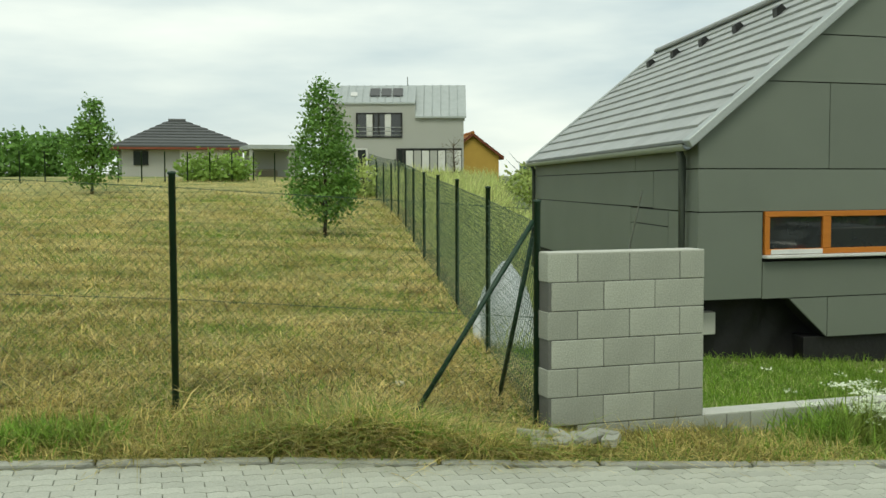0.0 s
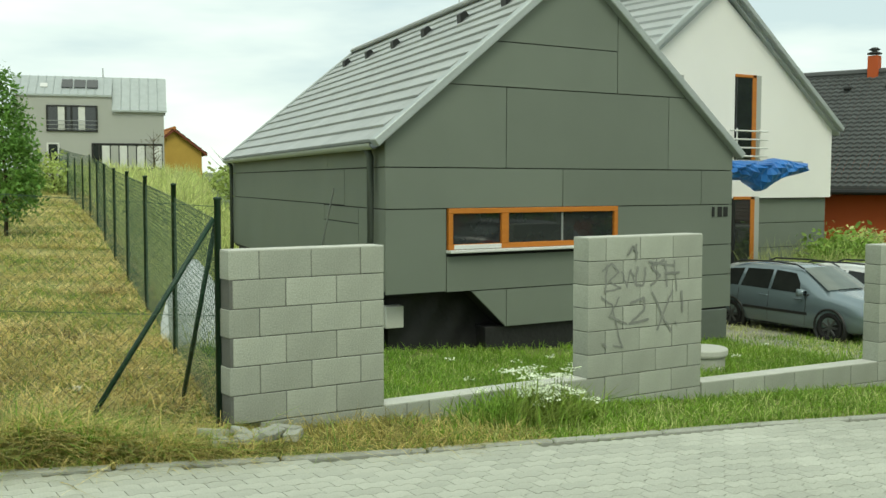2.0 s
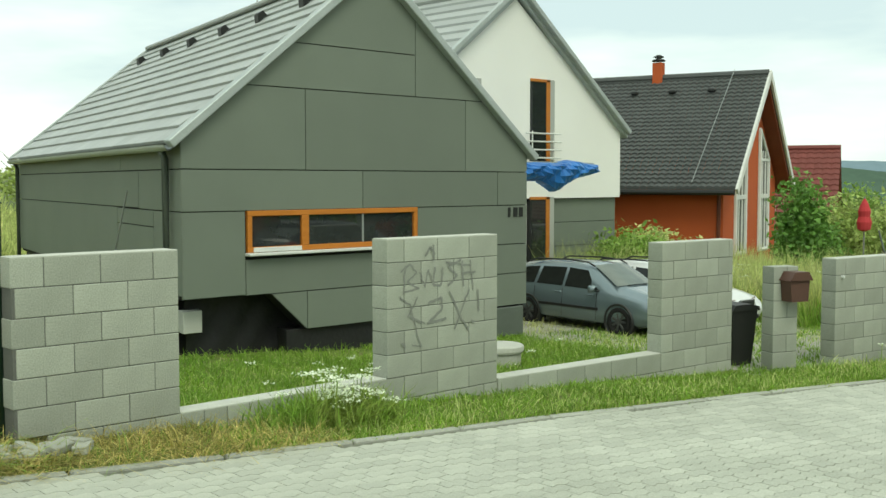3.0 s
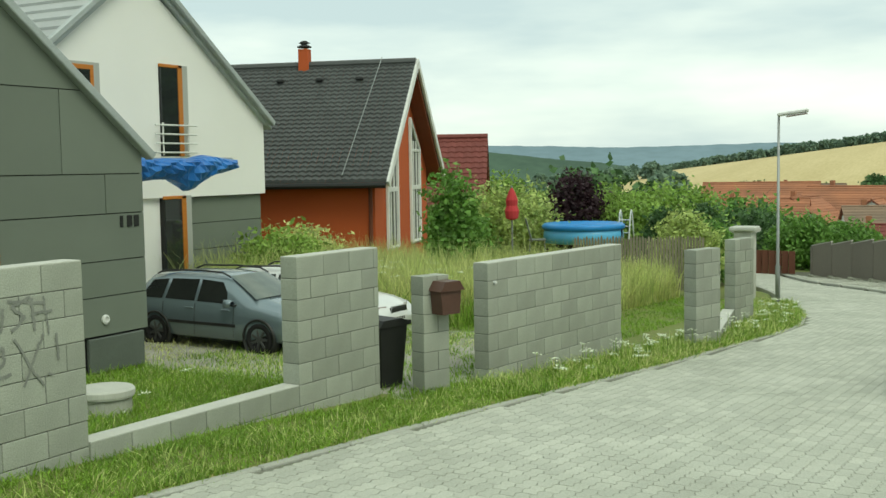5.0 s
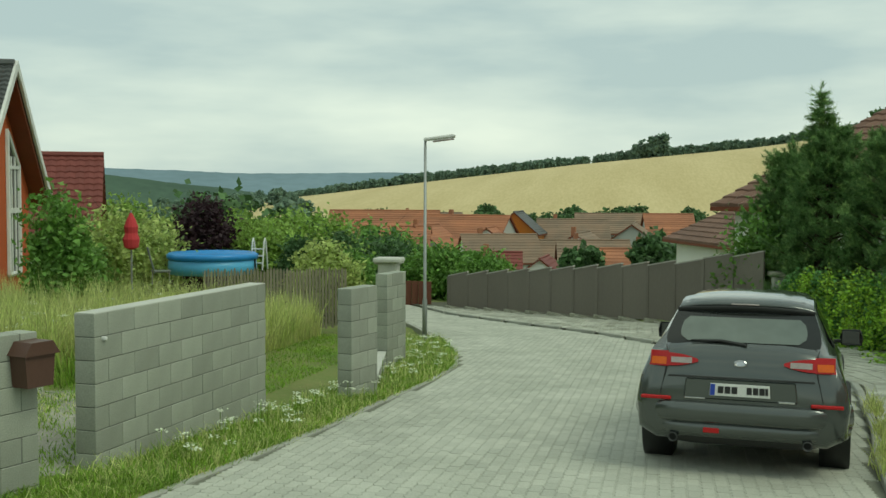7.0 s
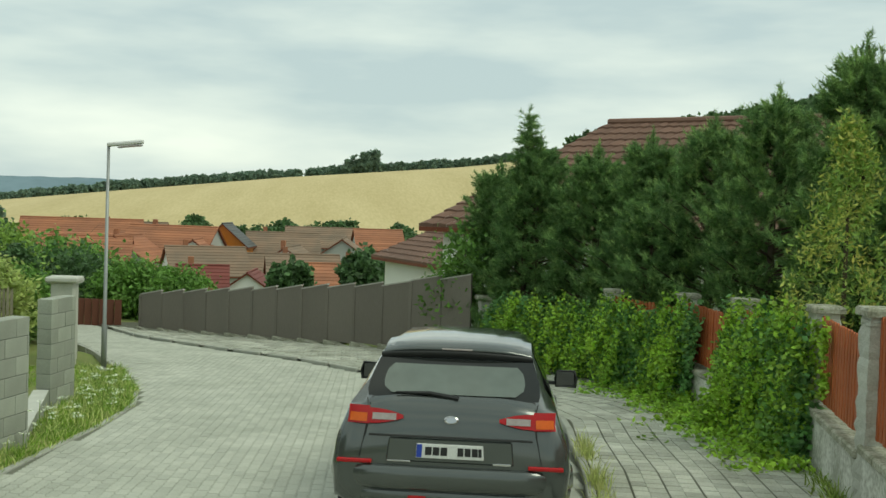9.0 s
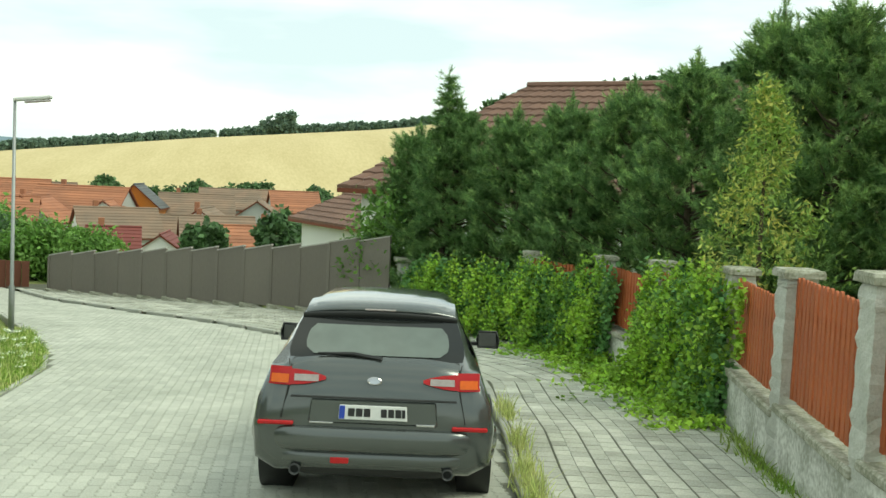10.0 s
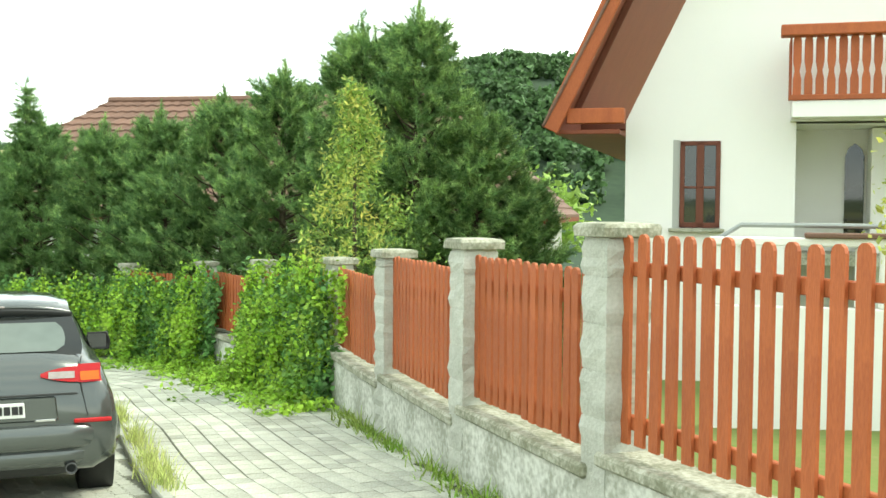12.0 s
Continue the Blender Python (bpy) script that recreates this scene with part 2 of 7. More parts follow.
# plants
M["leaf"] = leaf_mat("green_leaf", (0.155, 0.275, 0.058), (0.085, 0.18, 0.04))
M["leaf_light"] = leaf_mat("light_leaf", (0.235, 0.34, 0.075), (0.145, 0.24, 0.05))
M["leaf_yellow"] = leaf_mat("yellow_green_leaf", (0.38, 0.43, 0.15), (0.22, 0.30, 0.085))
M["leaf_dark"] = leaf_mat("dark_leaf", (0.075, 0.14, 0.05), (0.045, 0.09, 0.035))
# leaf green lightened and greyed to put distance haze into the colour
M["far_wood"] = leaf_mat("hazy_woodland_leaf", (0.15, 0.215, 0.155), (0.11, 0.17, 0.12), each=0.2)
M["hedge"] = leaf_mat("hedge_leaf", (0.085, 0.15, 0.055), (0.05, 0.10, 0.04), each=0.5)
M["leaf_purple"] = leaf_mat("purple_leaf", (0.045, 0.022, 0.028), (0.025, 0.014, 0.018))
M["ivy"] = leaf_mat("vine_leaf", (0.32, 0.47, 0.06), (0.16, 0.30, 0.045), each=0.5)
# darker copy of the vine leaf, shade put into its colour
M["ivy_dark"] = leaf_mat("vine_leaf_shade_tone", (0.15, 0.30, 0.095), (0.085, 0.19, 0.065), each=0.5)
M["needle"] = leaf_mat("pine_needle", (0.15, 0.255, 0.085), (0.085, 0.165, 0.058), each=0.45)
# lighter copy of the needle, light on the upper shoots put into colour
M["needle_light"] = leaf_mat("lit_pine_needle", (0.27, 0.39, 0.13), (0.18, 0.29, 0.10), each=0.4)
M["thuja"] = leaf_mat("golden_thuja", (0.50, 0.46, 0.12), (0.24, 0.33, 0.08), each=0.35)
M["hay"] = leaf_mat("cut_hay", (0.50, 0.41, 0.16), (0.24, 0.22, 0.065), each=0.55, amount=1.7)
M["straw"] = leaf_mat("bleached_straw", (0.62, 0.52, 0.24), (0.42, 0.34, 0.13), each=0.4, amount=1.5)
M["dead"] = leaf_mat("brown_dead_grass", (0.22, 0.15, 0.055), (0.12, 0.085, 0.03), each=0.5, amount=1.5)
M["grass"] = leaf_mat("grass_blade", (0.145, 0.265, 0.035), (0.215, 0.27, 0.065), each=0.45, amount=1.4)
M["lawn"] = leaf_mat("lawn_blade", (0.20, 0.315, 0.042), (0.12, 0.22, 0.03), each=0.45, amount=1.4)
M["weed"] = leaf_mat("seeding_weed", (0.50, 0.50, 0.23), (0.30, 0.38, 0.11), each=0.4, through=0.45)
M["flower"] = leaf_mat("white_umbel", (0.74, 0.77, 0.66), (0.6, 0.65, 0.5), each=0.1)


# ---------------------------------------------------------------- mesh helpers
class Geo:
    """Gathers vertices and faces for one mesh."""

    def __init__(self):
        self.v, self.f = [], []

    def add(self, verts, faces):
        k = len(self.v)
        self.v.extend(tuple(p) for p in verts)
        self.f.extend(tuple(i + k for i in f) for f in faces)
        return self

    def box(self, size, m=None, c=0.006):
        """A box with chamfered edges, centred on the origin of m."""
        hx, hy, hz = (s / 2 for s in size)
        c = min(c, hx * 0.6, hy * 0.6, hz * 0.6)
        pts, idx = [], {}
        for sx in (-1, 1):
            for sy in (-1, 1):
                for sz in (-1, 1):
                    for a in range(3):
                        p = [sx * (hx - c), sy * (hy - c), sz * (hz - c)]
                        p[a] = (sx * hx, sy * hy, sz * hz)[a]
                        idx[sx, sy, sz, a] = len(pts)
                        pts.append(p)
        fs = []
        for a in range(3):
            u, w = (a + 1) % 3, (a + 2) % 3
            for s in (-1, 1):
                ring = []
                for du, dw in ((-1, -1), (1, -1), (1, 1), (-1, 1)):
                    k = [0, 0, 0]
                    k[a], k[u], k[w] = s, du, dw
                    ring.append(idx[(*k, a)])
                fs.append(ring if s > 0 else ring[::-1])
                for t in (-1, 1):
                    k1, k2 = [0, 0, 0], [0, 0, 0]
                    k1[a] = k2[a] = s
                    k1[u] = k2[u] = t
                    k1[w], k2[w] = -1, 1
                    q = [idx[(*k1, a)], idx[(*k2, a)], idx[(*k2, u)], idx[(*k1, u)]]
                    fs.append(q if s * t > 0 else q[::-1])
        for sx in (-1, 1):
            for sy in (-1, 1):
                for sz in (-1, 1):
                    q = [idx[sx, sy, sz, a] for a in range(3)]
                    fs.append(q if sx * sy * sz > 0 else q[::-1])
        return self.add([(m @ Vector(p)) if m else p for p in pts], fs)

    def span(self, lo, hi, m=None, c=0.006):
        """A chamfered box from corner to corner."""
        ctr = [(a + b) / 2 for a, b in zip(lo, hi)]
        t = Matrix.Translation(ctr)
        return self.box([abs(b - a) for a, b in zip(lo, hi)], (m @ t) if m else t, c)

    def prism(self, poly, d0, d1, m=None):
        """A polygon in the xz plane, drawn from y = d0 to y = d1."""
        n = len(poly)
        pts = [(x, d0, z) for x, z in poly] + [(x, d1, z) for x, z in poly]
        fs = [list(range(n)), list(range(2 * n - 1, n - 1, -1))] + [[i, i + n, (i + 1) % n + n, (i + 1) % n] for i in range(n)]
        return self.add([(m @ Vector(p)) if m else p for p in pts], fs)

    def slab(self, poly, z0, z1, m=None):
        """A polygon in the xy plane, drawn from z0 up to z1."""
        n = len(poly)
        pts = [(x, y, z0) for x, y in poly] + [(x, y, z1) for x, y in poly]
        fs = [list(range(n - 1, -1, -1)), list(range(n, 2 * n))] + [[i, (i + 1) % n, (i + 1) % n + n, i + n] for i in range(n)]
        return self.add([(m @ Vector(p)) if m else p for p in pts], fs)

    def tube(self, path, radii, sides=8, caps=True):
        path = [Vector(p) for p in path]
        if not isinstance(radii, (list, tuple)):
            radii = [radii] * len(path)
        pts, fs = [], []
        for i, p in enumerate(path):
            d = (path[min(i + 1, len(path) - 1)] - path[max(i - 1, 0)]).normalized()
            q = d.to_track_quat("Z", "Y")
            for k in range(sides):
                a = 2 * math.pi * k / sides
                pts.append(p + q @ Vector((radii[i] * math.cos(a), radii[i] * math.sin(a), 0)))
        for i in range(len(path) - 1):
            for k in range(sides):
                a, b = i * sides + k, i * sides + (k + 1) % sides
                fs.append((a, b, b + sides, a + sides))
        if caps:
            fs.append(tuple(range(sides - 1, -1, -1)))
            fs.append(tuple(range((len(path) - 1) * sides, len(path) * sides)))
        return self.add(pts, fs)

    def lathe(self, prof, sides=24, m=None):
        """(radius, z) pairs turned round the z axis."""
        pts, fs = [], []
        for r, z in prof:
            for k in range(sides):
                a = 2 * math.pi * k / sides
                pts.append((r * math.cos(a), r * math.sin(a), z))
        for i in range(len(prof) - 1):
            for k in range(sides):
                a, b = i * sides + k, i * sides + (k + 1) % sides
                fs.append((a, b, b + sides, a + sides))
        fs.append(tuple(range(sides - 1, -1, -1)))
        fs.append(tuple(range((len(prof) - 1) * sides, len(prof) * sides)))
        return self.add([(m @ Vector(p)) if m else p for p in pts], fs)

    def sheet(self, rows, m=None, close=False):
        """A grid of points."""
        n = len(rows[0])
        pts = [p for r in rows for p in r]
        fs = []
        for i in range(len(rows) - 1):
            for k in range(n - 1 + (1 if close else 0)):
                a, b = i * n + k, i * n + (k + 1) % n
                fs.append((a, b, b + n, a + n))
        return self.add([(m @ Vector(p)) if m else p for p in pts], fs)

    def mesh(self, name, material, smooth=False):
        me = bpy.data.meshes.new(name)
        me.from_pydata(self.v, [], self.f)
        me.materials.append(material)
        if smooth:
            me.polygons.foreach_set("use_smooth", [True] * len(me.polygons))
        me.update()
        return me


def part(name, geo, material, parent, label="", smooth=False):
    ob = new(name, geo.mesh(name, material, smooth))
    ob.parent = parent
    return tagged(ob, label)


def thing(name, label, category, m=None, group="", kind=""):
    ob = new(name)
    ob.empty_display_size = 0.1
    if m:
        ob.matrix_basis = m
    return tagged(ob, label, category, group, kind)


def single(name, geo, material, label, category="", kind="", smooth=False, m=None, group=""):
    ob = new(name, geo.mesh(name, material, smooth))
    if m:
        ob.matrix_basis = m
    return tagged(ob, label, category, group, kind)


def from_arrays(name, verts, size, material):
    """A mesh from an array of corner points, size corners to a face."""
    n = len(verts) // size
    me = bpy.data.meshes.new(name)
    me.from_pydata(verts.tolist(), [], np.arange(n * size).reshape(n, size).tolist())
    me.materials.append(material)
    return me


def rz(a):
    return Matrix.Rotation(a, 4, "Z")


# ---------------------------------------------------------------- the lie of the land
def smooth(a, b, v):
    t = min(1.0, max(0.0, (v - a) / (b - a)))
    return t * t * (3 - 2 * t)


HILL = [(-180, 24), (-150, 50), (-125, 55), (-112, 36), (-98, 19), (-88, 12), (-80, 5), (-69, -5), (-60, -9), (-40, 4), (0, 6), (90, 8), (180, 24)]


def hill_height(b):
    for (b0, h0), (b1, h1) in zip(HILL, HILL[1:]):
        if b0 <= b <= b1:
            return h0 + (h1 - h0) * (b - b0) / (b1 - b0)
    return 8


def road_z(x):
    return -0.08 - 0.05 * max(-6.0, min(60.0, x))


def land(x, y):
    g = x - 0.26 * max(y, 0.0)
    z = -0.08 - 0.05 * max(-6.0, min(60.0, g))
    if y > 0:
        z += 0.042 * min(y, 45.0) * (1 - smooth(0.3, 2.0, x - 0.26 * y - 0.15 * max(0.0, y - 14)))
    r, b = math.hypot(x - 2, y + 6), math.degrees(math.atan2(-(x - 2), y + 6))
    ahead = smooth(-35, -62, b) if b < 0 else 0.0
    far = smooth(45, 150, r)
    z = z * (1 - far) + far * (ahead * -9.0 + (1 - ahead) * 0.6)
    rise = smooth(190, 430, r)
    z = z * (1 - rise) + rise * hill_height(b)
    z -= 50 * smooth(520, 1500, r)
    return z


LEFT_KERB = [(-14, 0.6), (-3.5, -0.26), (-2.2, -0.32), (-0.9, -0.58), (0.5, -0.83), (1.6, -0.95), (2.6, -1.04), (3.9, -1.12), (5.5, -1.32), (6.6, -1.42), (8.3, -1.64), (10.1, -1.93), (12.05, -2.22), (14.4, -2.45), (16.3, -2.68), (18.1, -2.74), (19.7, -2.5), (22.3, -1.85), (26.6, -0.43), (32, 1.9), (44, 7)]
RIGHT_KERB = [(-14, -5.6), (-4, -6.5), (5, -6.9), (10.4, -7.42), (11.6, -7.64), (13.3, -8.0), (15.2, -8.3), (16.8, -8.6), (18.4, -8.45), (20.6, -7.5), (23.1, -6.0), (24.9, -5.0), (27.3, -3.1), (30.3, -0.9), (44, 5.2)]


def along(line, x):
    for (x0, y0), (x1, y1) in zip(line, line[1:]):
        if x0 <= x <= x1:
            return y0 + (y1 - y0) * (x - x0) / (x1 - x0)
    return line[-1][1] if x > line[-1][0] else line[0][1]


FENCE_LINE = [(2.6, -8.35), (7.21, -9.08), (9.34, -9.54), (11.59, -10.13), (14.01, -10.78), (19.5, -11.1), (23.5, -10.0), (26.6, -8.7), (33.2, -0.3), (37, 3.0)]


def on_paving(x, y, margin):
    return -13.5 < x < 43.5 and along(FENCE_LINE, max(x, 2.6)) + margin < y < along(LEFT_KERB, x) - margin


def ground_z(x, y):
    z = land(x, y)
    if on_paving(x, y, -0.02):
        z = min(z, road_z(x)) - 0.22
    else:
        z += 0.03 * noise.noise((x * 0.6, y * 0.6, 0.0))
    return z


def build_ground():
    cx, cy = 3.0, -4.0
    rings, r = [], 0.4
    while r < 3200:
        rings.append(r)
        r *= 1.055
    steps = 200
    verts, faces, mats = [(cx, cy, ground_z(cx, cy))], [], []
    kinds = ["soil_hay", "meadow", "gravel", "wheat", "valley", "forest"]

    def kind(x, y, r):
        b = math.degrees(math.atan2(-(x - 2), y + 6))
        if r > 150:
            if r > 440:
                return 5
            if r > 235 and -103 < b < -66:
                return 3
            return 5 if b < -103 or b > 100 else 4
        if r > 60:
            return 4
        if y > 0 and x < 0.2 + 0.26 * y:
            return 0
        if 8.2 < x < 14 and -0.6 < y < 9:
            return 2
        return 1

    for r in rings:
        for k in range(steps):
            a = 2 * math.pi * k / steps
            x, y = cx + r * math.cos(a), cy + r * math.sin(a)
            verts.append((x, y, ground_z(x, y)))
    for k in range(steps):
        faces.append((0, 1 + k, 1 + (k + 1) % steps))
        mats.append(1)
    for i in range(len(rings) - 1):
        for k in range(steps):
            a, b = 1 + i * steps + k, 1 + i * steps + (k + 1) % steps
            faces.append((a, a + steps, b + steps, b))
            ang = 2 * math.pi * (k + 0.5) / steps
            rr = (rings[i] + rings[i + 1]) / 2
            mats.append(kind(cx + rr * math.cos(ang), cy + rr * math.sin(ang), rr))
    me = bpy.data.meshes.new("ground")
    me.from_pydata(verts, [], faces)
    for k in kinds:
        me.materials.append(M[k])
    me.polygons.foreach_set("material_index", mats)
    me.polygons.foreach_set("use_smooth", [True] * len(me.polygons))
    tagged(new("ground", me), "mown hay meadow and grassy slope falling to a valley with wheat", "ground", kind="structure")


build_ground()


def hill_range(name, label, dist, prof, material, base):
    """A far ridge: (bearing, height) pairs at one distance."""
    rows = [[], [], []]
    n = 160
    b0, b1 = prof[0][0], prof[-1][0]
    for i in range(n + 1):
        b = b0 + (b1 - b0) * i / n
        for (p, h0), (q, h1) in zip(prof, prof[1:]):
            if min(p, q) <= b <= max(p, q):
                h = h0 + (h1 - h0) * (b - p) / (q - p)
                break
        h += dist * 0.0012 * noise.noise((b * 0.35, 0, dist)) + dist * 0.0007 * noise.noise((b * 2.3, 3, dist))
        a = radians(b)
        for row, (d, z) in zip(rows, ((dist * 0.8, base), (dist, h), (dist * 1.1, base))):
            row.append((2 - d * math.sin(a), -6 + d * math.cos(a), z))
    single(name, Geo().sheet(rows), material, label, "hill", kind="structure", smooth=True)


hill_range("backdrop", "wooded hills on the horizon, haze put into their blue colour", 2600, [(-30, 20), (-48, 30), (-58, 38), (-63, 52), (-67, 46), (-72, 40), (-78, 44), (-86, 36), (-100, 30)], M["far_hill"], -60)
hill_range("backdrop_wood", "wooded green hill behind the valley", 900, [(-22, 18), (-40, 24), (-52, 27), (-58, 24), (-64, 13), (-69, 4), (-74, -6)], M["mid_hill"], -40)


# ---------------------------------------------------------------- road, kerbs, footpath
def paved_sheet(name, label, lo, hi, dz, material, x0, x1):
    rows = []
    n = int((x1 - x0) / 0.5)
    for i in range(n + 1):
        x = x0 + (x1 - x0) * i / n
        a, b = lo(x), hi(x)
        rows.append([(x, a + (b - a) * k / 6, road_z(x) + dz) for k in range(7)])
    single(name, Geo().sheet([r for r in rows]), material, label, "road", kind="structure")


paved_sheet("road", "grey concrete block road falling away downhill", lambda x: along(RIGHT_KERB, x), lambda x: along(LEFT_KERB, x), -0.006, M["joint_light"], -14, 44)
paved_sheet("pavement", "footpath of small grey concrete pavers with dark joints", lambda x: along(FENCE_LINE, max(x, 2.6)) - (0.0 if x < 30 else 2.0), lambda x: along(RIGHT_KERB, x), 0.035, M["joint"], 1.0, 36)


def kerb(name, line, x0, x1, height, width):
    ob = thing(name, "weathered concrete kerb with grass in its joints", "kerb", kind="structure")
    me = None
    x = x0
    while x < x1:
        y0, y1 = along(line, x), along(line, x + 1.0)
        g = Geo().box((math.hypot(1.0, y1 - y0) - 0.012, width, 0.22), None, 0.012)
        if me is None:
            me = g.mesh("kerb_stone", M["kerb"])
        o = new("kerb_stone", me)
        o.parent = ob
        o.matrix_basis = Matrix.Translation((x + 0.5, (y0 + y1) / 2, road_z(x + 0.5) + height - 0.11)) @ rz(math.atan2(y1 - y0, 1.0)) @ Matrix.Rotation(0.05, 4, "Y")
        x += 1.0


kerb("kerb_road", LEFT_KERB, -10, 30, 0.02, 0.08)
kerb("kerb_path", RIGHT_KERB, 3, 33, 0.07, 0.09)


# ---------------------------------------------------------------- concrete block walls
BL, BH, BT = 0.4, 0.2, 0.2
BLOCK = {}


def block(parent, m, length):
    key = round(length, 2)
    if key not in BLOCK:
        BLOCK[key] = Geo().box((key - 0.006, BT, BH - 0.006), None, 0.004).mesh("concrete_block", M["block"])
    o = new("concrete_block", BLOCK[key])
    o.parent = parent
    j = random.uniform(-0.0025, 0.0025)
    o.matrix_basis = m @ Matrix.Translation((0, j, 0))


def block_wall(name, label, start, heading, slope, pieces, mortar_back=True):
    """pieces: (from, to, lowest course, highest course) along the wall; course 0 has its foot at z = 0 of start."""
    ob = thing(name, label, "wall")
    base = Matrix.Translation(start) @ rz(heading)
    core = Geo()
    for s0, s1, c0, c1 in pieces:
        for c in range(c0, c1):
            shift = (c % 2) * BL / 2
            k = math.floor((s0 - shift) / BL)
            while True:
                a, b = max(s0, k * BL + shift), min(s1, (k + 1) * BL + shift)
                if a >= s1 - 1e-4:
                    break
                if b - a > 0.03:
                    mid = (a + b) / 2
                    block(ob, base @ Matrix.Translation((mid, 0, c * BH + BH / 2 + slope(mid))), b - a)
                k += 1
        core.span((s0 + 0.01, -BT / 2 + 0.006, c0 * BH), (s1 - 0.01, BT / 2 - 0.006, c1 * BH - 0.004), base, 0.003)
    part("mortar", core, M["mortar"], ob, "dark mortar joints")
    return ob, base


level = lambda s: 0.0
GARDEN, GARDEN_M = block_wall("garden_wall", "unfinished grey concrete block garden wall with tall piers", (0, BT / 2, 0), 0.0, level,
                              [(-0.03, 1.2, 0, 6), (0.2, 1.6, -1, 0), (1.0, 4.58, -2, -1), (1.6, 4.58, -1, 0), (3.2, 4.58, 0, 6)])
GARDEN_B, GARDEN_BM = block_wall("garden_wall", "grey concrete block garden wall with a stepped pier", (4.58, BT / 2 - 0.02, 0.03), -0.075, level,
                                 [(0, 3.68, -3, -1), (2.40, 3.68, -1, 5)])
for wall, m, spots in ((GARDEN, GARDEN_M, ((-0.03, 1.2, 1.2), (1.2, 3.2, 0), (3.2, 4.58, 1.2))), (GARDEN_B, GARDEN_BM, ((0, 2.40, -0.2), (2.40, 3.68, 1.0)))):
    for a, b, z in spots:
        part("top_bed", Geo().span((a + 0.004, -BT / 2 + 0.003, z - 0.004), (b - 0.004, BT / 2 - 0.003, z + 0.007), m, 0.003), M["coping"], wall, "pale cut top")
PIER, PIER_M = block_wall("letterbox_pier", "slim concrete block pier carrying a letterbox", (8.54, -0.575, -0.08), -0.35, level, [(0, 0.36, -3, 4)])
LONG, LONG_M = block_wall("block_wall", "free standing grey concrete block wall beside the drive", (9.654, -0.761, -0.04), -0.144, level, [(0, 3.21, -4, 4)])
part("top_bed", Geo().span((0.004, -BT / 2 + 0.003, 0.796), (3.206, BT / 2 - 0.003, 0.807), LONG_M, 0.003), M["coping"], LONG, "pale cut top")
part("bell_button", Geo().lathe([(0.02, 0), (0.02, 0.03), (0.012, 0.04)], 12, LONG_M @ Matrix.Translation((0.12, -0.1, 0.58)) @ Matrix.Rotation(radians(90), 4, "X")), M["white_sill"], LONG, "small white bell push")
block_wall("block_wall", "narrow tall concrete block pier at the garden entrance", (13.86, -1.97, 0.02), -0.30, level, [(0, 0.64, -6, 3)])
FARW, FARW_M = block_wall("block_wall", "low concrete block wall between two tall piers", (14.50, -2.10, -0.28), 0.154, level,
                          [(0, 2.98, -5, -2)])
part("top_bed", Geo().span((0.0, -BT / 2 + 0.003, -0.404), (2.93, BT / 2 - 0.003, -0.394), FARW_M, 0.003), M["coping"], FARW, "pale cut top")


block_wall("block_wall", "tall concrete block pier at the end of the low wall", (17.46, -1.66, -0.28), -0.22, level, [(0, 0.72, -5, 4)])


def graffiti():
    """Grey sprayed scrawl on the second pier: loose strokes, no words."""
    g = Geo()
    rnd = random.Random(4)
    strokes = [[(.12, .92), (.22, .98), (.30, .90), (.18, .82), (.34, .76), (.14, .74)], [(.17, .97), (.15, .72)], [(.34, .90), (.40, .76), (.44, .92), (.52, .76)], [(.52, .94), (.50, .78), (.60, .77), (.62, .93)],
               [(.84, .98), (.68, .93), (.80, .85), (.68, .76)], [(.66, .97), (.98, .93)], [(.86, .97), (.88, .74)], [(.97, .98), (1.0, .70)], [(.86, .86), (1.04, .87)],
               [(.10, .70), (.22, .62), (.30, .36), (.36, .24), (.24, .27)], [(.30, .68), (.20, .52), (.40, .44)], [(.44, .62), (.60, .66), (.60, .55), (.42, .44), (.66, .47)],
               [(.70, .70), (.82, .50), (.94, .34)], [(.95, .72), (.86, .55), (.76, .36)], [(1.06, .70), (1.08, .50)], [(.40, 1.04), (.46, 1.12), (.52, 1.05)], [(.5, 1.0), (.5, 1.14)], [(.12, .30), (.16, .25)], [(.98, .42), (1.02, .40)]]
    for si, line in enumerate(strokes):
        pts = []
        for (x0, z0), (x1, z1) in zip(line, line[1:]):
            for k in range(6):
                t = k / 6
                pts.append((3.24 + x0 + (x1 - x0) * t + rnd.uniform(-.008, .008), z0 + (z1 - z0) * t + rnd.uniform(-.006, .006)))
        pts.append((3.24 + line[-1][0], line[-1][1]))
        w = rnd.uniform(0.007, 0.012)
        for sk, ((x0, z0), (x1, z1)) in enumerate(zip(pts, pts[1:])):
            ly = -.0036 - .0004 * si - .0002 * (sk % 2)
            dx, dz = x1 - x0, z1 - z0
            l = math.hypot(dx, dz) or 1
            nx, nz = -dz / l * w, dx / l * w
            g.add([(x0 + nx - dx * .1, ly, z0 + nz - dz * .1), (x0 - nx - dx * .1, ly, z0 - nz - dz * .1), (x1 - nx, ly, z1 - nz), (x1 + nx, ly, z1 + nz)], [(0, 1, 2, 3)])
    part("graffiti", g, M["graffiti"], GARDEN, "faded grey sprayed scrawl")


graffiti()


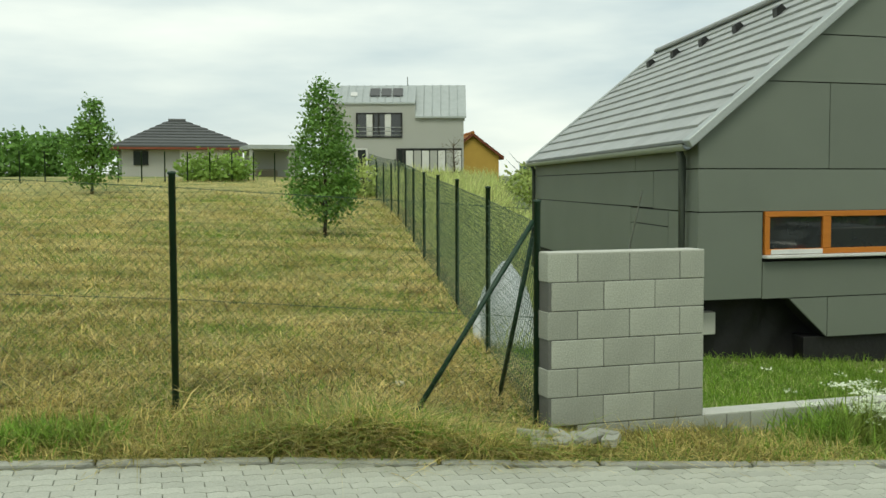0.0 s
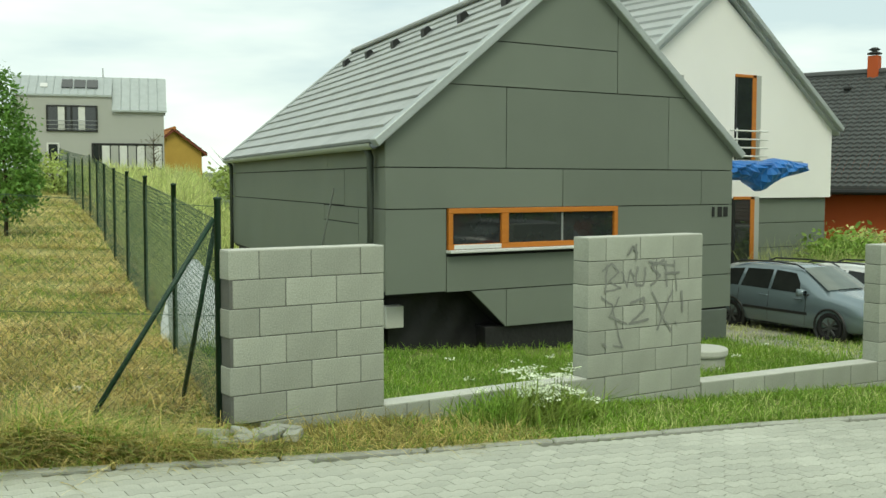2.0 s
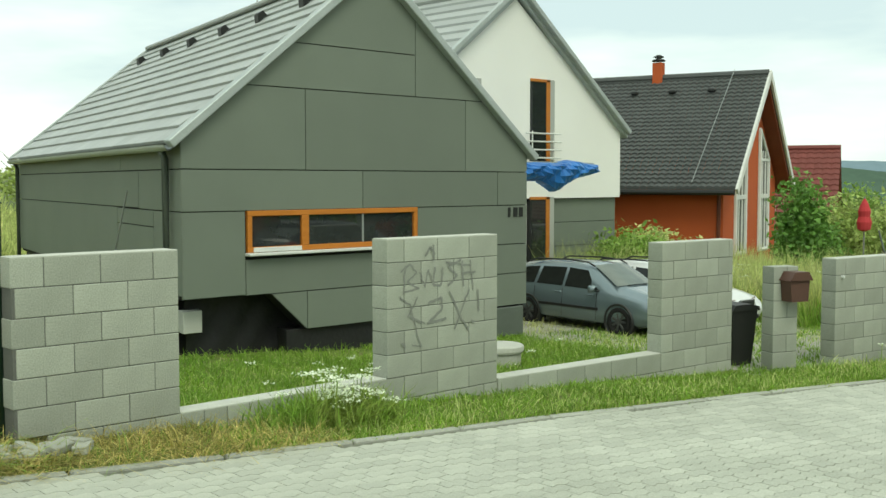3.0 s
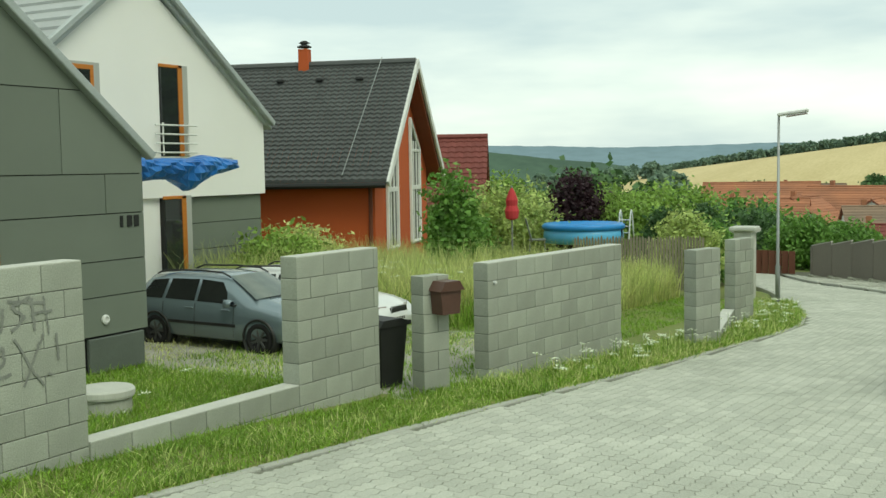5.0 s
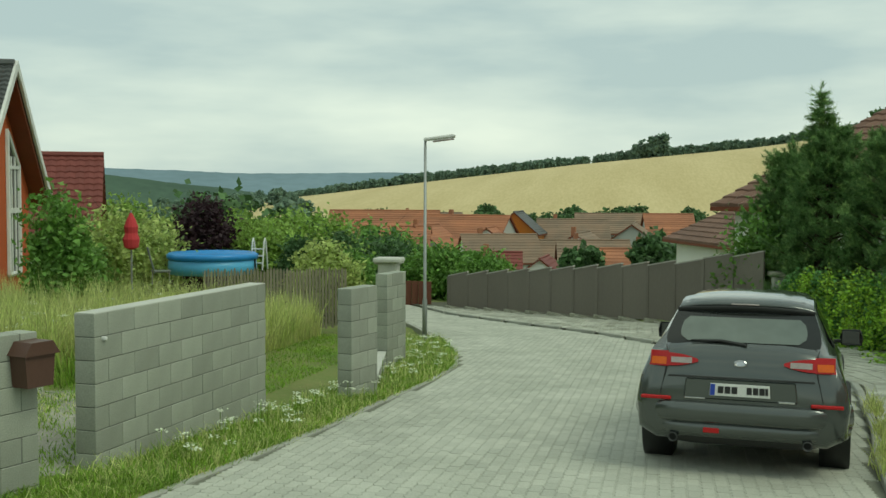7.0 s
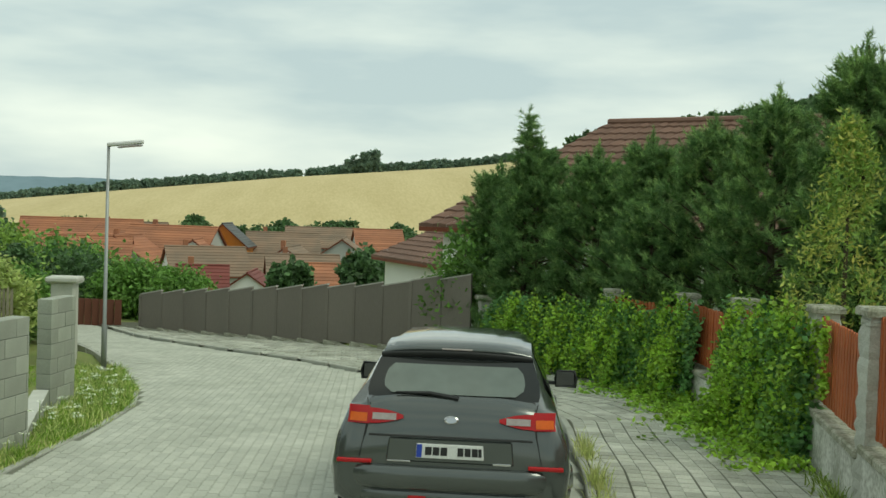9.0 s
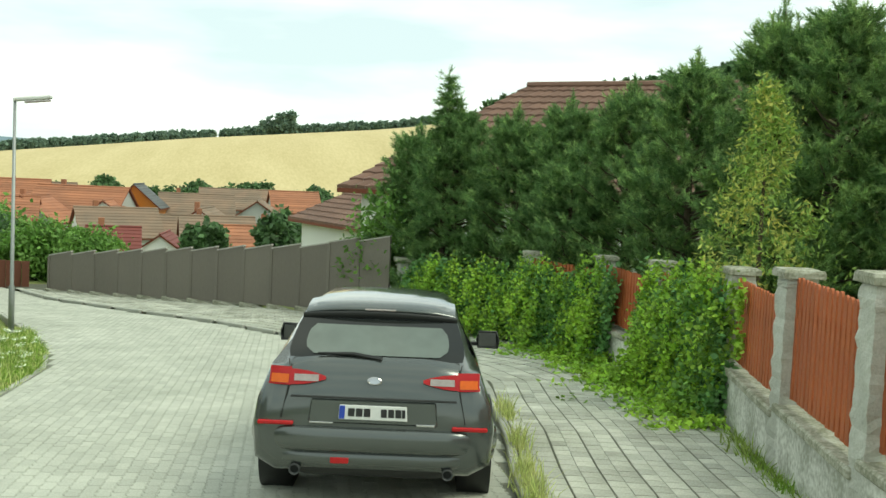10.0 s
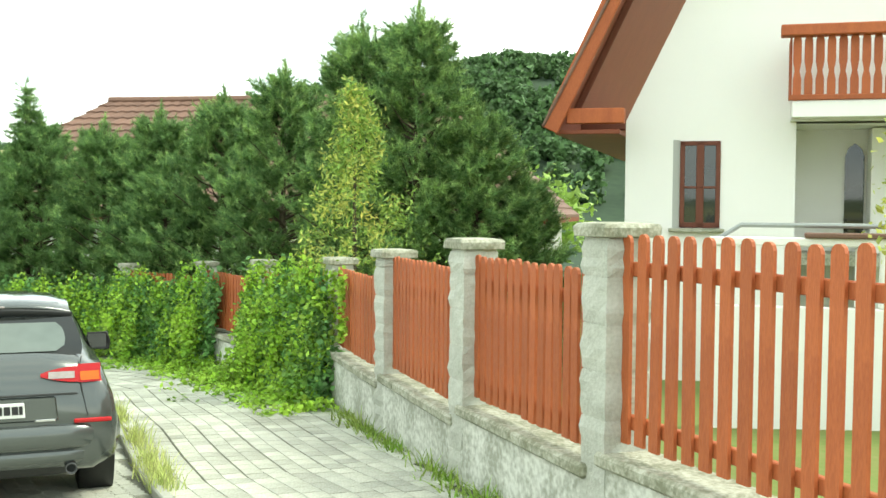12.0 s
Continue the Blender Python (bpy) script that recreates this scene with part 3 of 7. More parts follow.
# ---------------------------------------------------------------- house with dark panels
def panel_house():
    X0, X1, Y0, Y1, EAVE, TOP, BASE = 2.85, 8.22, 3.0, 12.7, 2.05, 4.15, -0.6
    xm = (X0 + X1) / 2
    k = (TOP - EAVE) / (xm - X0)
    roof_at = lambda x: EAVE + k * ((x - X0) if x < xm else (X1 - x))
    h = thing("house", "dark grey panelled house with a steep grey tiled roof", "house", Matrix.Translation((.13, 0, .09)))
    core = Geo()
    core.prism([(X0 + .03, 0.36), (3.97, 0.36), (4.46, -0.08), (X1 - .03, -0.08), (X1 - .03, EAVE), (xm, TOP - .03), (X0 + .03, EAVE)], Y0 + 0.03, Y1 - .03)
    part("wall", core, M["gap"], h, "dark backing behind the panels")
    part("plinth", Geo().span((4.2, Y0 + .06, BASE - .3), (X1 - .06, Y1 - .05, -0.078)), M["membrane"], h, "dark base")
    # fibre cement panels of the gable
    def panel(poly):
        n = len(poly)
        cx, cz = sum(p[0] for p in poly) / n, sum(p[1] for p in poly) / n
        pts = []
        for x, z in poly:
            dx, dz = cx - x, cz - z
            pts.append((x + math.copysign(0.006, dx), z + math.copysign(0.006, dz)))
        part("panel", Geo().prism(pts, Y0, Y0 + 0.025), M["panel"], h)
    xl = lambda z: X0 + (z - EAVE) / k
    xr = lambda z: X1 - (z - EAVE) / k
    panel([(X0, 1.29), (5.29, 1.29), (5.29, 1.74), (X0, 1.74)])
    panel([(5.29, 1.29), (7.63, 1.29), (7.63, 1.74), (5.29, 1.74)])
    panel([(7.63, 1.29), (X1, 1.29), (X1, 1.74), (7.63, 1.74)])
    panel([(X0, 1.74), (4.45, 1.74), (4.45, 2.66), (xl(2.66), 2.66), (X0, EAVE)])
    panel([(4.45, 1.74), (7.02, 1.74), (7.02, 2.66), (4.45, 2.66)])
    panel([(7.02, 1.74), (X1, 1.74), (X1, EAVE), (xr(2.66), 2.66), (7.02, 2.66)])
    panel([(xl(2.66), 2.66), (6.14, 2.66), (6.14, 3.17), (xl(3.17), 3.17)])
    panel([(6.14, 2.66), (xr(2.66), 2.66), (6.14, roof_at(6.14))])
    panel([(xl(3.17), 3.17), (6.14, 3.17), (6.14, roof_at(6.14)), (xm, TOP)])
    panel([(X0, 0.37), (3.63, 0.37), (3.63, 1.29), (X0, 1.29)])
    panel([(3.63, 0.36), (X1, 0.36), (X1, 0.76), (3.63, 0.76)])
    panel([(6.17, 0.76), (X1, 0.76), (X1, 1.29), (6.17, 1.29)])
    panel([(3.97, 0.36), (4.46, -0.08), (4.46, 0.36)])
    panel([(4.46, -0.08), (X1, -0.08), (X1, 0.36), (4.46, 0.36)])
    # left flank
    for y0, y1, z0, z1 in ((Y0, 4.0, 0.4, 1.29), (4.0, 5.6, 0.4, 1.1), (5.6, Y1, 0.4, 1.3), (Y0, 4.6, 1.29, 1.74), (4.0, 5.6, 1.1, 1.29), (4.6, Y1, 1.3, 1.74), (Y0, 5.4, 1.74, 2.03), (5.4, Y1, 1.74, 2.03)):
        part("panel", Geo().span((X0 - 0.002, y0 + .006, z0 + .006), (X0 + 0.028, y1 - .006, z1 - .006), None, 0.002), M["panel"], h)
    # right flank
    part("panel", Geo().span((X1 - 0.028, Y0 + .02, -0.07), (X1 + 0.002, Y1, 1.99), None, 0.002), M["panel"], h)
    # open footing under the corner, hung with membrane
    rows_m = []
    for i in range(15):
        x = 3.0 + i * 0.12
        rows_m.append([(x, Y0 + 0.35 + 0.03 * math.sin(i * 1.7 + j), 0.36 - j * 0.1) for j in range(10)])
    part("membrane", Geo().sheet(rows_m), M["membrane"], h, "black sheeting over the footing", True)
    part("footing", Geo().span((X0 + .1, Y0 + .45, BASE - .2), (4.3, Y1 - .05, 0.355)), M["membrane"], h)
    part("insulation", Geo().span((2.93, Y0 + .2, -0.02), (3.16, Y0 + .4, 0.22)), M["coping"], h, "scrap of pale insulation board")
    # roof: courses of flat tiles on both slopes
    for side in (-1, 1):
        n = 13
        run = (xm - X0) + 0.12
        length = math.hypot(run, run * k)
        for i in range(n):
            d = (i + 0.5) / n
            x = (X0 - 0.12 + run * d) if side < 0 else (X1 + 0.12 - run * d)
            z = EAVE - 0.12 * k + run * k * d + 0.06
            ang = math.atan(k)
            m = Matrix.Translation((x, (Y0 + Y1) / 2, z)) @ Matrix.Rotation(-ang if side < 0 else ang, 4, "Y") @ Matrix.Rotation(radians(6.5) * (1 if side < 0 else -1), 4, "Y")
            cols = 22
            w = (Y1 - Y0 + 0.02) / cols
            g = Geo()
            for c in range(cols):
                off = (i % 2) * w / 2
                y0, y1 = -(Y1 - Y0) / 2 + c * w + off, -(Y1 - Y0) / 2 + (c + 1) * w + off
                y1 = min(y1, (Y1 - Y0) / 2)
                g.span((-length / n * 0.55, y0 + .002, -0.02), (length / n * 0.55, y1 - .002, 0.02), m, 0.004)
            part("tile_course", g, M["tile"], h, "row of flat grey roof tiles" if i == 0 else "")
        # verge flashing along the gable
        for yy in (Y0 - 0.05, Y1 + 0.03):
            g = Geo()
            a = Vector((X0 - 0.14 if side < 0 else X1 + 0.14, yy, EAVE - 0.14 * k + 0.02))
            b = Vector((xm, yy, TOP + 0.03))
            d = (b - a)
            g.span((0, -0.05, -0.01), (d.length, 0.07, 0.085), Matrix.Translation(a) @ Matrix.Rotation(-math.atan2(d.z, d.x), 4, "Y"), 0.01)
            part("verge_flashing", g, M["zinc"], h, "zinc verge flashing")
    part("ridge_cap", Geo().span((xm - .1, Y0 - .05, TOP + .07), (xm + .1, Y1 + .05, TOP + .14), None, .03), M["tile"], h)
    for i in range(6):
        y = Y0 + 1.0 + i * 1.5
        x = xm - 0.55
        g = Geo().prism([(-.09, 0), (.09, 0), (.07, .09), (-.03, .1)], -.07, .07, Matrix.Translation((x, y, roof_at(x) + 0.1)) @ Matrix.Rotation(-math.atan(k), 4, "Y"))
        part("roof_vent", g, M["black_plastic"], h, "small black roof vent")
    # gutter and downpipes
    for x in (X0 - 0.15, X1 + 0.15):
        g = Geo()
        rows_g = []
        for y in (Y0 - .02, Y1 + .02):
            rows_g.append([(x + 0.065 * math.cos(a), y, EAVE - 0.06 + 0.065 * math.sin(a)) for a in [math.pi + math.pi * q / 8 for q in range(9)]] + [(x + 0.055 * math.cos(a), y, EAVE - 0.06 + 0.055 * math.sin(a)) for a in [2 * math.pi - math.pi * q / 8 for q in range(9)]])
        part("gutter", g.sheet(rows_g, None, True), M["zinc"], h, "half round zinc gutter")
    part("downpipe", Geo().tube([(X0 - .12, 3.35, EAVE - .08), (X0 - .06, 3.35, EAVE - .2), (X0 - .06, 3.35, -0.2)], 0.045, 12), M["grey_paint"], h, "grey downpipe", True)
    part("downpipe", Geo().tube([(X0 - .12, Y1 - .15, EAVE - .08), (X0 - .06, Y1 - .15, EAVE - .2), (X0 - .06, Y1 - .15, 0)], 0.04, 12), M["grey_paint"], h, "", True)
    # ribbon window
    win = thing("window", "", "")
    win.parent = h
    wx0, wx1, wz0, wz1 = 3.65, 6.16, 0.83, 1.29
    fr = Geo()
    mx = wx0 + 0.78
    for a, b, c, d in ((wx0, wx1, wz1 - .06, wz1), (wx0, wx1, wz0, wz0 + .06), (wx0, wx0 + .06, wz0 + .06, wz1 - .06), (wx1 - .06, wx1, wz0 + .06, wz1 - .06), (mx - .05, mx + .05, wz0 + .06, wz1 - .06)):
        fr.span((a, Y0 - 0.02, c), (b, Y0 + 0.06, d), None, .006)
    part("frame", fr, M["orange_wood"], win, "orange stained wooden frame")
    part("pane", Geo().span((wx0 + .06, Y0 + .012, wz0 + .06), (mx - .05, Y0 + .024, wz1 - .06)), M["glass"], win)
    part("pane", Geo().span((mx + .05, Y0 + .012, wz0 + .06), (wx1 - .06, Y0 + .024, wz1 - .06)), M["glass"], win)
    part("mullion", Geo().span((5.28, Y0 + .004, wz0 + .06), (5.31, Y0 + .03, wz1 - .06)), M["galv"], win)
    part("sill", Geo().span((wx0 - .02, Y0 - .09, wz0 - .035), (wx1 + .02, Y0 + .03, wz0 - .002), None, .006), M["white_sill"], win, "pale metal sill")
    part("blind", Geo().span((wx0 + .07, Y0 - .03, wz0 + .003), (mx - .06, Y0 - .005, wz0 + .055)), M["white_sill"], win, "white roller blind bar")
    # fittings on the gable: number bars, round vent, vent grille
    for i, w in enumerate((0.05, 0.08, 0.08)):
        part("number_bar", Geo().span((7.83 + i * .11, Y0 - .012, 1.13), (7.83 + i * .11 + w, Y0 - .002, 1.26), None, .003), M["gap"], h, "dark house number bar" if i == 0 else "")
    part("round_vent", Geo().lathe([(0.055, 0), (0.055, .02), (.035, .03), (.03, .015)], 20, Matrix.Translation((7.55, Y0, -0.0 + .1)) @ Matrix.Rotation(radians(90), 4, "X")), M["white_sill"], h, "round white vent")
    part("base_grille", Geo().span((7.3, Y0 - .01, -0.5), (8.15, Y0 + .05, -0.1), None, .01), M["grey_paint"], h, "grey base panel")
    part("lightning_rod", Geo().tube([(xm, 6.9, TOP + .1), (xm, 6.9, TOP + .75)], .008, 6), M["galv"], h)
    part("wire_rod", Geo().tube([(X0 - .25, 5.2, 0.35), (X0 - .12, 4.7, 1.5)], .012, 6), M["galv"], h, "leaning thin metal rod")
    part("vent_stack", Geo().tube([(7.2, 6.0, roof_at(7.2)), (7.2, 6.0, roof_at(7.2) + .45)], .05, 10), M["black_plastic"], h, "", True)
    # the long walls run askew to the gable
    for o in h.children_recursive:
        if o.type == "MESH":
            for v in o.data.vertices:
                if v.co.y > Y0 + .04:
                    v.co.x += .24 * (v.co.y - Y0 - .04)


panel_house()


# ---------------------------------------------------------------- letterbox, bin, manhole
def letterbox():
    m = PIER_M @ Matrix.Translation((0.24, -0.1, 0.40))
    t = thing("letterbox", "brown plastic letterbox with a sloping lid on the block pier", "letterbox", m)
    part("body", Geo().prism([(-.12, 0), (.12, 0), (.14, .24), (-.14, .24)], -.17, 0), M["brown_plastic"], t)
    part("lid", Geo().prism([(-.165, 0), (.165, 0), (.1, .1), (-.1, .1)], -.2, 0, Matrix.Translation((0, 0, .245))), M["brown_plastic"], t, "sloping lid")


letterbox()


def bin_():
    t = thing("wheelie_bin", "black plastic wheelie bin behind the wall", "bin", Matrix.Translation((8.72, -0.02, -0.53)) @ rz(-0.3) @ Matrix.Scale(.80, 4))
    part("body", Geo().sheet([[(sx * a, sy * b, z) for sx, sy in ((-1, -1), (1, -1), (1, 1), (-1, 1))] for a, b, z in ((.18, .2, .04), (.2, .22, .3), (.235, .265, .86))], None, True), M["black_plastic"], t)
    part("lid", Geo().prism([(-.27, 0), (.27, 0), (.25, .06), (.1, .1), (-.2, .09)], -.29, .3, Matrix.Translation((0, 0, .86))), M["black_plastic"], t, "domed lid")
    for s in (-1, 1):
        part("wheel", Geo().lathe([(.09, -.025), (.1, -.015), (.1, .015), (.09, .025)], 16, Matrix.Translation((s * .2, .22, .1)) @ Matrix.Rotation(radians(90), 4, "Y")), M["rubber"], t)
    part("handle", Geo().tube([(-.2, .32, .84), (-.2, .36, .86), (.2, .36, .86), (.2, .32, .84)], .014, 8), M["black_plastic"], t)


bin_()
t = thing("concrete_cover", "round pale concrete shaft cover in the lawn", "cover", Matrix.Translation((6.0, 1.3, land(6.0, 1.3) - 0.1)) @ Matrix.Diagonal((.8, .8, 1.1, 1)))
part("ring", Geo().lathe([(.30, -.1), (.30, .22), (.28, .23)], 32), M["kerb"], t)
part("lid", Geo().lathe([(.33, .23), (.34, .25), (.34, .29), (.32, .305), (.0, .31)], 32), M["coping"], t, "pale concrete lid")


# ---------------------------------------------------------------- cars
def loft(rows_of, xs, sections):
    """Rows of (y, z) half sections at stations xs, mirrored into whole hoops."""
    rows = []
    for x, s in zip(xs, sections):
        dx = [p[2] if len(p) > 2 else 0 for p in s]
        left = [(x + d, y, z) for (y, z, *_), d in zip(s, dx)]
        right = [(x + d, -y, z) for (y, z, *_), d in zip(s[::-1], dx[::-1])]
        rows.append(left + right)
    return rows


def wheel(parent, x, y, r, w, out):
    m = Matrix.Translation((x, y, r)) @ Matrix.Rotation(radians(-90 * out), 4, "X")
    wh = part("wheel", Geo().lathe([(r * .62, -w / 2), (r * .95, -w / 2), (r, -w / 2 + .03), (r, w / 2 - .03), (r * .95, w / 2), (r * .68, w / 2), (r * .64, w / 2 - .03)], 32, m), M["rubber"], parent, "", True)
    rim = Geo().lathe([(r * .64, w / 2 - .035), (r * .6, w / 2 - .05), (r * .2, w / 2 - .03), (r * .17, w / 2 - .015), (.0, w / 2 - .015)], 28, m)
    for k in range(7):
        a = 2 * math.pi * k / 7
        rim.span((r * .15, -.025, w / 2 - .04), (r * .62, .025, w / 2 - .012), m @ rz(a), .006)
    part("rim", rim, M["dark_rim"], wh, "dark grey wheel rim")


def car(m, label, paint, L, W, stations, wheels, r, glass_rows, pillars=None):
    """stations: (x, bottom, belt, top, half width at belt, half width at top); lengths from the rear end."""
    c = thing("car", label, "car", m)
    secs, xs = [], []
    for x, zb, zbelt, zt, wb, wt in stations:
        zm = zb + (zbelt - zb) * 0.45
        secs.append([(0.02, zb), (wb * .8, zb), (wb * .97, zb + .09), (wb * 1.0, zm), (wb * .995, zm + (zbelt - zm) * .5), (wb * .955, zbelt), (wt + (wb * .95 - wt) * .12, zt - .09), (wt * .88, zt - .015), (wt * .5, zt + .012), (0.001, zt + .02)])
        xs.append(x)
    rows = loft(None, xs, secs)
    g = Geo().sheet(rows, None, True)
    n = len(rows[0])
    g.f.append(tuple(range(n - 1, -1, -1)))
    k = (len(rows) - 1) * n
    g.f.append(tuple(range(k, k + n)))
    body = part("body", g, paint, c, "", True)
    # side glass, slightly proud of the shell
    def at(x, f):
        for (a, b) in zip(stations, stations[1:]):
            if a[0] <= x <= b[0]:
                u = (x - a[0]) / (b[0] - a[0])
                _, zb, zbelt, zt, wb, wt = [p + (q - p) * u for p, q in zip(a, b)]
                y0, z0, y1, z1 = wb * .955, zbelt, wt + (wb * .95 - wt) * .12, zt - .09
                return y0 + (y1 - y0) * f, z0 + (z1 - z0) * f
    for x0, x1, f00, f01, x2, x3 in glass_rows:
        for s in (-1, 1):
            rws = []
            for q in range(6):
                u = q / 5
                ra = []
                for f in (0.06, 0.35, 0.65, 0.95):
                    x = (x0 + (x2 - x0) * f) * (1 - u) + (x1 + (x3 - x1) * f) * u
                    y, z = at(x, f)
                    ra.append((x, s * (y + .008), z))
                rws.append(ra)
            part("side_window", Geo().sheet(rws), M["car_glass"], c, "dark tinted side window", True)
    for x in wheels:
        for s in (-1, 1):
            y = s * (W / 2 - .12)
            part("wheel_arch", Geo().lathe([(r + .07, -.13), (r + .07, .135), (r + .03, .14), (r + .02, -.13)], 28, Matrix.Translation((x, s * (W / 2 - .13), r + .01)) @ Matrix.Rotation(radians(-90 * s), 4, "X")), M["black_plastic"], c, "", True)
            wheel(c, x, y, r, .23, s)
    return c


def mirrors(c, x, y, z, paint, big=1.0):
    for s in (-1, 1):
        mr = part("mirror", Geo().sheet([[(x + dx, s * (y + yy * k * big), z + zz * k * big) for yy, zz in ((-.09, -.07), (.1, -.075), (.115, .0), (.09, .075), (-.08, .07), (-.1, 0))] for dx, k in ((.09, .55), (.03, .95), (-.045, 1.0), (-.05, .9))], None, True), paint, c, "door mirror", True)
        part("mirror_glass", Geo().span((x - .056, s * y - .08 * big, z - .055 * big), (x - .048, s * y + .08 * big, z + .055 * big), None, .002), M["glass"], mr)
        part("mirror_arm", Geo().span((x - .02, s * (y - .2), z - .07), (x + .05, s * (y - .06), z - .035)), M["black_plastic"], mr)


def suv():
    m = Matrix.Translation((10.42, -6.24, road_z(10.42) + .012)) @ rz(radians(-10.3)) @ Matrix.Rotation(0.05, 4, "Y") @ Matrix.Scale(.95, 4)
    st = [(0.00, .46, .80, .86, .82, .74), (0.04, .33, .98, 1.04, .90, .82), (0.10, .29, 1.05, 1.13, .925, .80), (0.20, .27, 1.09, 1.18, .935, .77), (0.50, .26, 1.10, 1.44, .935, .70), (0.72, .26, 1.10, 1.63, .935, .66),
          (1.4, .25, 1.09, 1.68, .94, .655), (2.2, .25, 1.07, 1.68, .94, .66), (2.9, .25, 1.05, 1.60, .94, .66), (3.35, .25, 1.03, 1.35, .94, .70), (3.75, .25, 1.01, 1.10, .935, .74), (4.4, .27, .9, .98, .88, .7), (4.75, .33, .7, .8, .75, .6), (4.82, .42, .6, .66, .6, .45)]
    c = car(m, "dark grey metallic sport utility car parked at the kerb", M["suv_paint"], 4.82, 1.88, st, (1.0, 3.75), .355,
            [(0.55, 1.15, 0, 0, .85, 1.2), (1.25, 2.15, 0, 0, 1.3, 2.1), (2.25, 3.3, 0, 0, 2.2, 2.85)])
    # tailgate window: curved dark glass
    def back(y, z):
        return 0.135 + max(0, z - 1.16) * 1.14 + 0.045 * (abs(y) / .8) ** 2

    def face(y, z):
        return -.022 + .22 * max(0, z - .86) + .42 * max(0, y - .66) ** 1.5
    rows = []
    for j in range(7):
        z = 1.155 + j * 0.055
        w = (.74, .755, .75, .74, .725, .71, .69)[j]
        rows.append([(back(w * k / 8, z), w * k / 8, z - 0.03 * (1 - abs(k / 8)) * (1 if j == 0 else 0)) for k in range(-8, 9)])
    rw = part("rear_window", Geo().sheet(rows), M["car_glass"], c, "wide rear window with a black border", True)
    inner = []
    for j in range(6):
        z = 1.19 + j * .05
        w = (.54, .61, .62, .615, .60, .55)[j]
        inner.append([(back(w * k / 8, z) - .006, w * k / 8, z) for k in range(-8, 9)])
    # opaque pale sheet painted as the light seen in the rear window
    part("clear_glass", Geo().sheet(inner), M["sky_tinted_glass"], rw, "opaque pale middle, coloured for sky reflection and see-through light", True)
    # black strip below the spoiler lip stands in for the shade there
    part("spoiler_shadow_gap", Geo().sheet([[(x + .05 * (abs(k) / 8) ** 2, .69 * k / 8, z - .04 * (abs(k) / 8) ** 2) for k in range(-8, 9)] for x, z in ((.545, 1.50), (.50, 1.555), (.515, 1.572))]), M["black_plastic"], c, "black strip painted as the shade under the spoiler", True)
    part("rear_spoiler", Geo().sheet([[(x + .10 * (abs(k) / 8) ** 2, .675 * k / 8, z - .065 * (abs(k) / 8) ** 3) for k in range(-8, 9)] for x, z in ((.70, 1.525), (.52, 1.575), (.54, 1.61), (.75, 1.665), (1.0, 1.695))]), M["suv_paint"], c, "roof spoiler", True)
    part("brake_light", Geo().span((.51, -.14, 1.578), (.53, .14, 1.596)), M["clear_lens"], c, "high brake light strip")
    part("wiper", Geo().tube([(back(0, 1.165) - .03, -.05, 1.165), (back(.2, 1.20) - .03, .2, 1.20), (back(.5, 1.195) - .03, .5, 1.195)], [.022, .02, .01], 6), M["black_plastic"], c, "rear wiper")
    # tail lamps
    for s in (-1, 1):
        def lamp(y0, y1, z0, z1, dy, mat_, lab):
            rws = []
            for j in range(4):
                z = z0 + (z1 - z0) * j / 3
                r_ = []
                for k in range(7):
                    u = k / 6
                    y = y0 + (y1 - y0) * u
                    zc = (z0 + z1) / 2
                    zz = zc + (z - zc) * (1 - dy * (1 - u) ** 2)
                    r_.append((face(y, zz), s * y, zz))
                rws.append(r_)
            part("tail_lamp", Geo().sheet(rws), mat_, c, lab, True)
        lamp(.41, .70, .955, 1.07, .8, M["red_lens"], "red tail lamp")
        lamp(.70, .885, .95, 1.085, 0, M["red_lens"], "red tail lamp")
        part("indicator", Geo().sheet([[(face(y, z) - .006, s * y, z) for y in (.72, .77, .83, .872)] for z in (.965, .99, 1.015, 1.03)]), M["amber_lens"], c, "amber indicator", True)
        part("reversing_lamp", Geo().sheet([[(face(y, z) - .006, s * y, z) for y in (.47, .52, .60, .675)] for z in (.985, 1.0, 1.02, 1.035)]), M["clear_lens"], c, "clear reversing lamp", True)
        part("reflector", Geo().span((-.028, s * .60, .650), (.06, s * .87, .682), None, .008), M["red_lens"], c, "red bumper reflector")
        part("exhaust", Geo().lathe([(.035, -.08), (.042, .0), (.042, .05), (.034, .05), (.03, -.02)], 18, Matrix.Translation((.04, s * .58, .31)) @ Matrix.Rotation(radians(-90), 4, "Y")), M["dark_rim"], c, "grey exhaust pipe", True)
        # black disc painted as the shade inside the pipe
        part("exhaust_mouth", Geo().lathe([(.036, 0), (.036, .004), (0, .004)], 16, Matrix.Translation((.03, s * .58, .31)) @ Matrix.Rotation(radians(-90), 4, "Y")), M["gap"], c)
    # bumper, plate niche, plate
    def wrap(rows_b):
        return Geo().sheet([[(x + .42 * (abs(k) / 10) ** 7, w * k / 10, z) for k in range(-10, 11)] for x, w, z in rows_b])
    part("bumper", wrap(((.14, .93, .652), (-.02, .945, .648), (-.058, .955, .632), (-.072, .962, .595), (-.07, .968, .54), (-.055, .968, .49), (-.03, .962, .462), (-.012, .955, .452))), M["suv_paint"], c, "rounded rear bumper", True)
    part("lower_bumper", wrap(((-.012, .952, .452), (-.03, .955, .436), (-.018, .945, .38), (.02, .92, .33), (.09, .88, .30))), M["suv_paint"], c, "lower half of the bumper", True)
    part("lower_valance", wrap(((.03, .80, .335), (.05, .78, .29), (.12, .74, .25))), M["black_plastic"], c, "black lower valance", True)
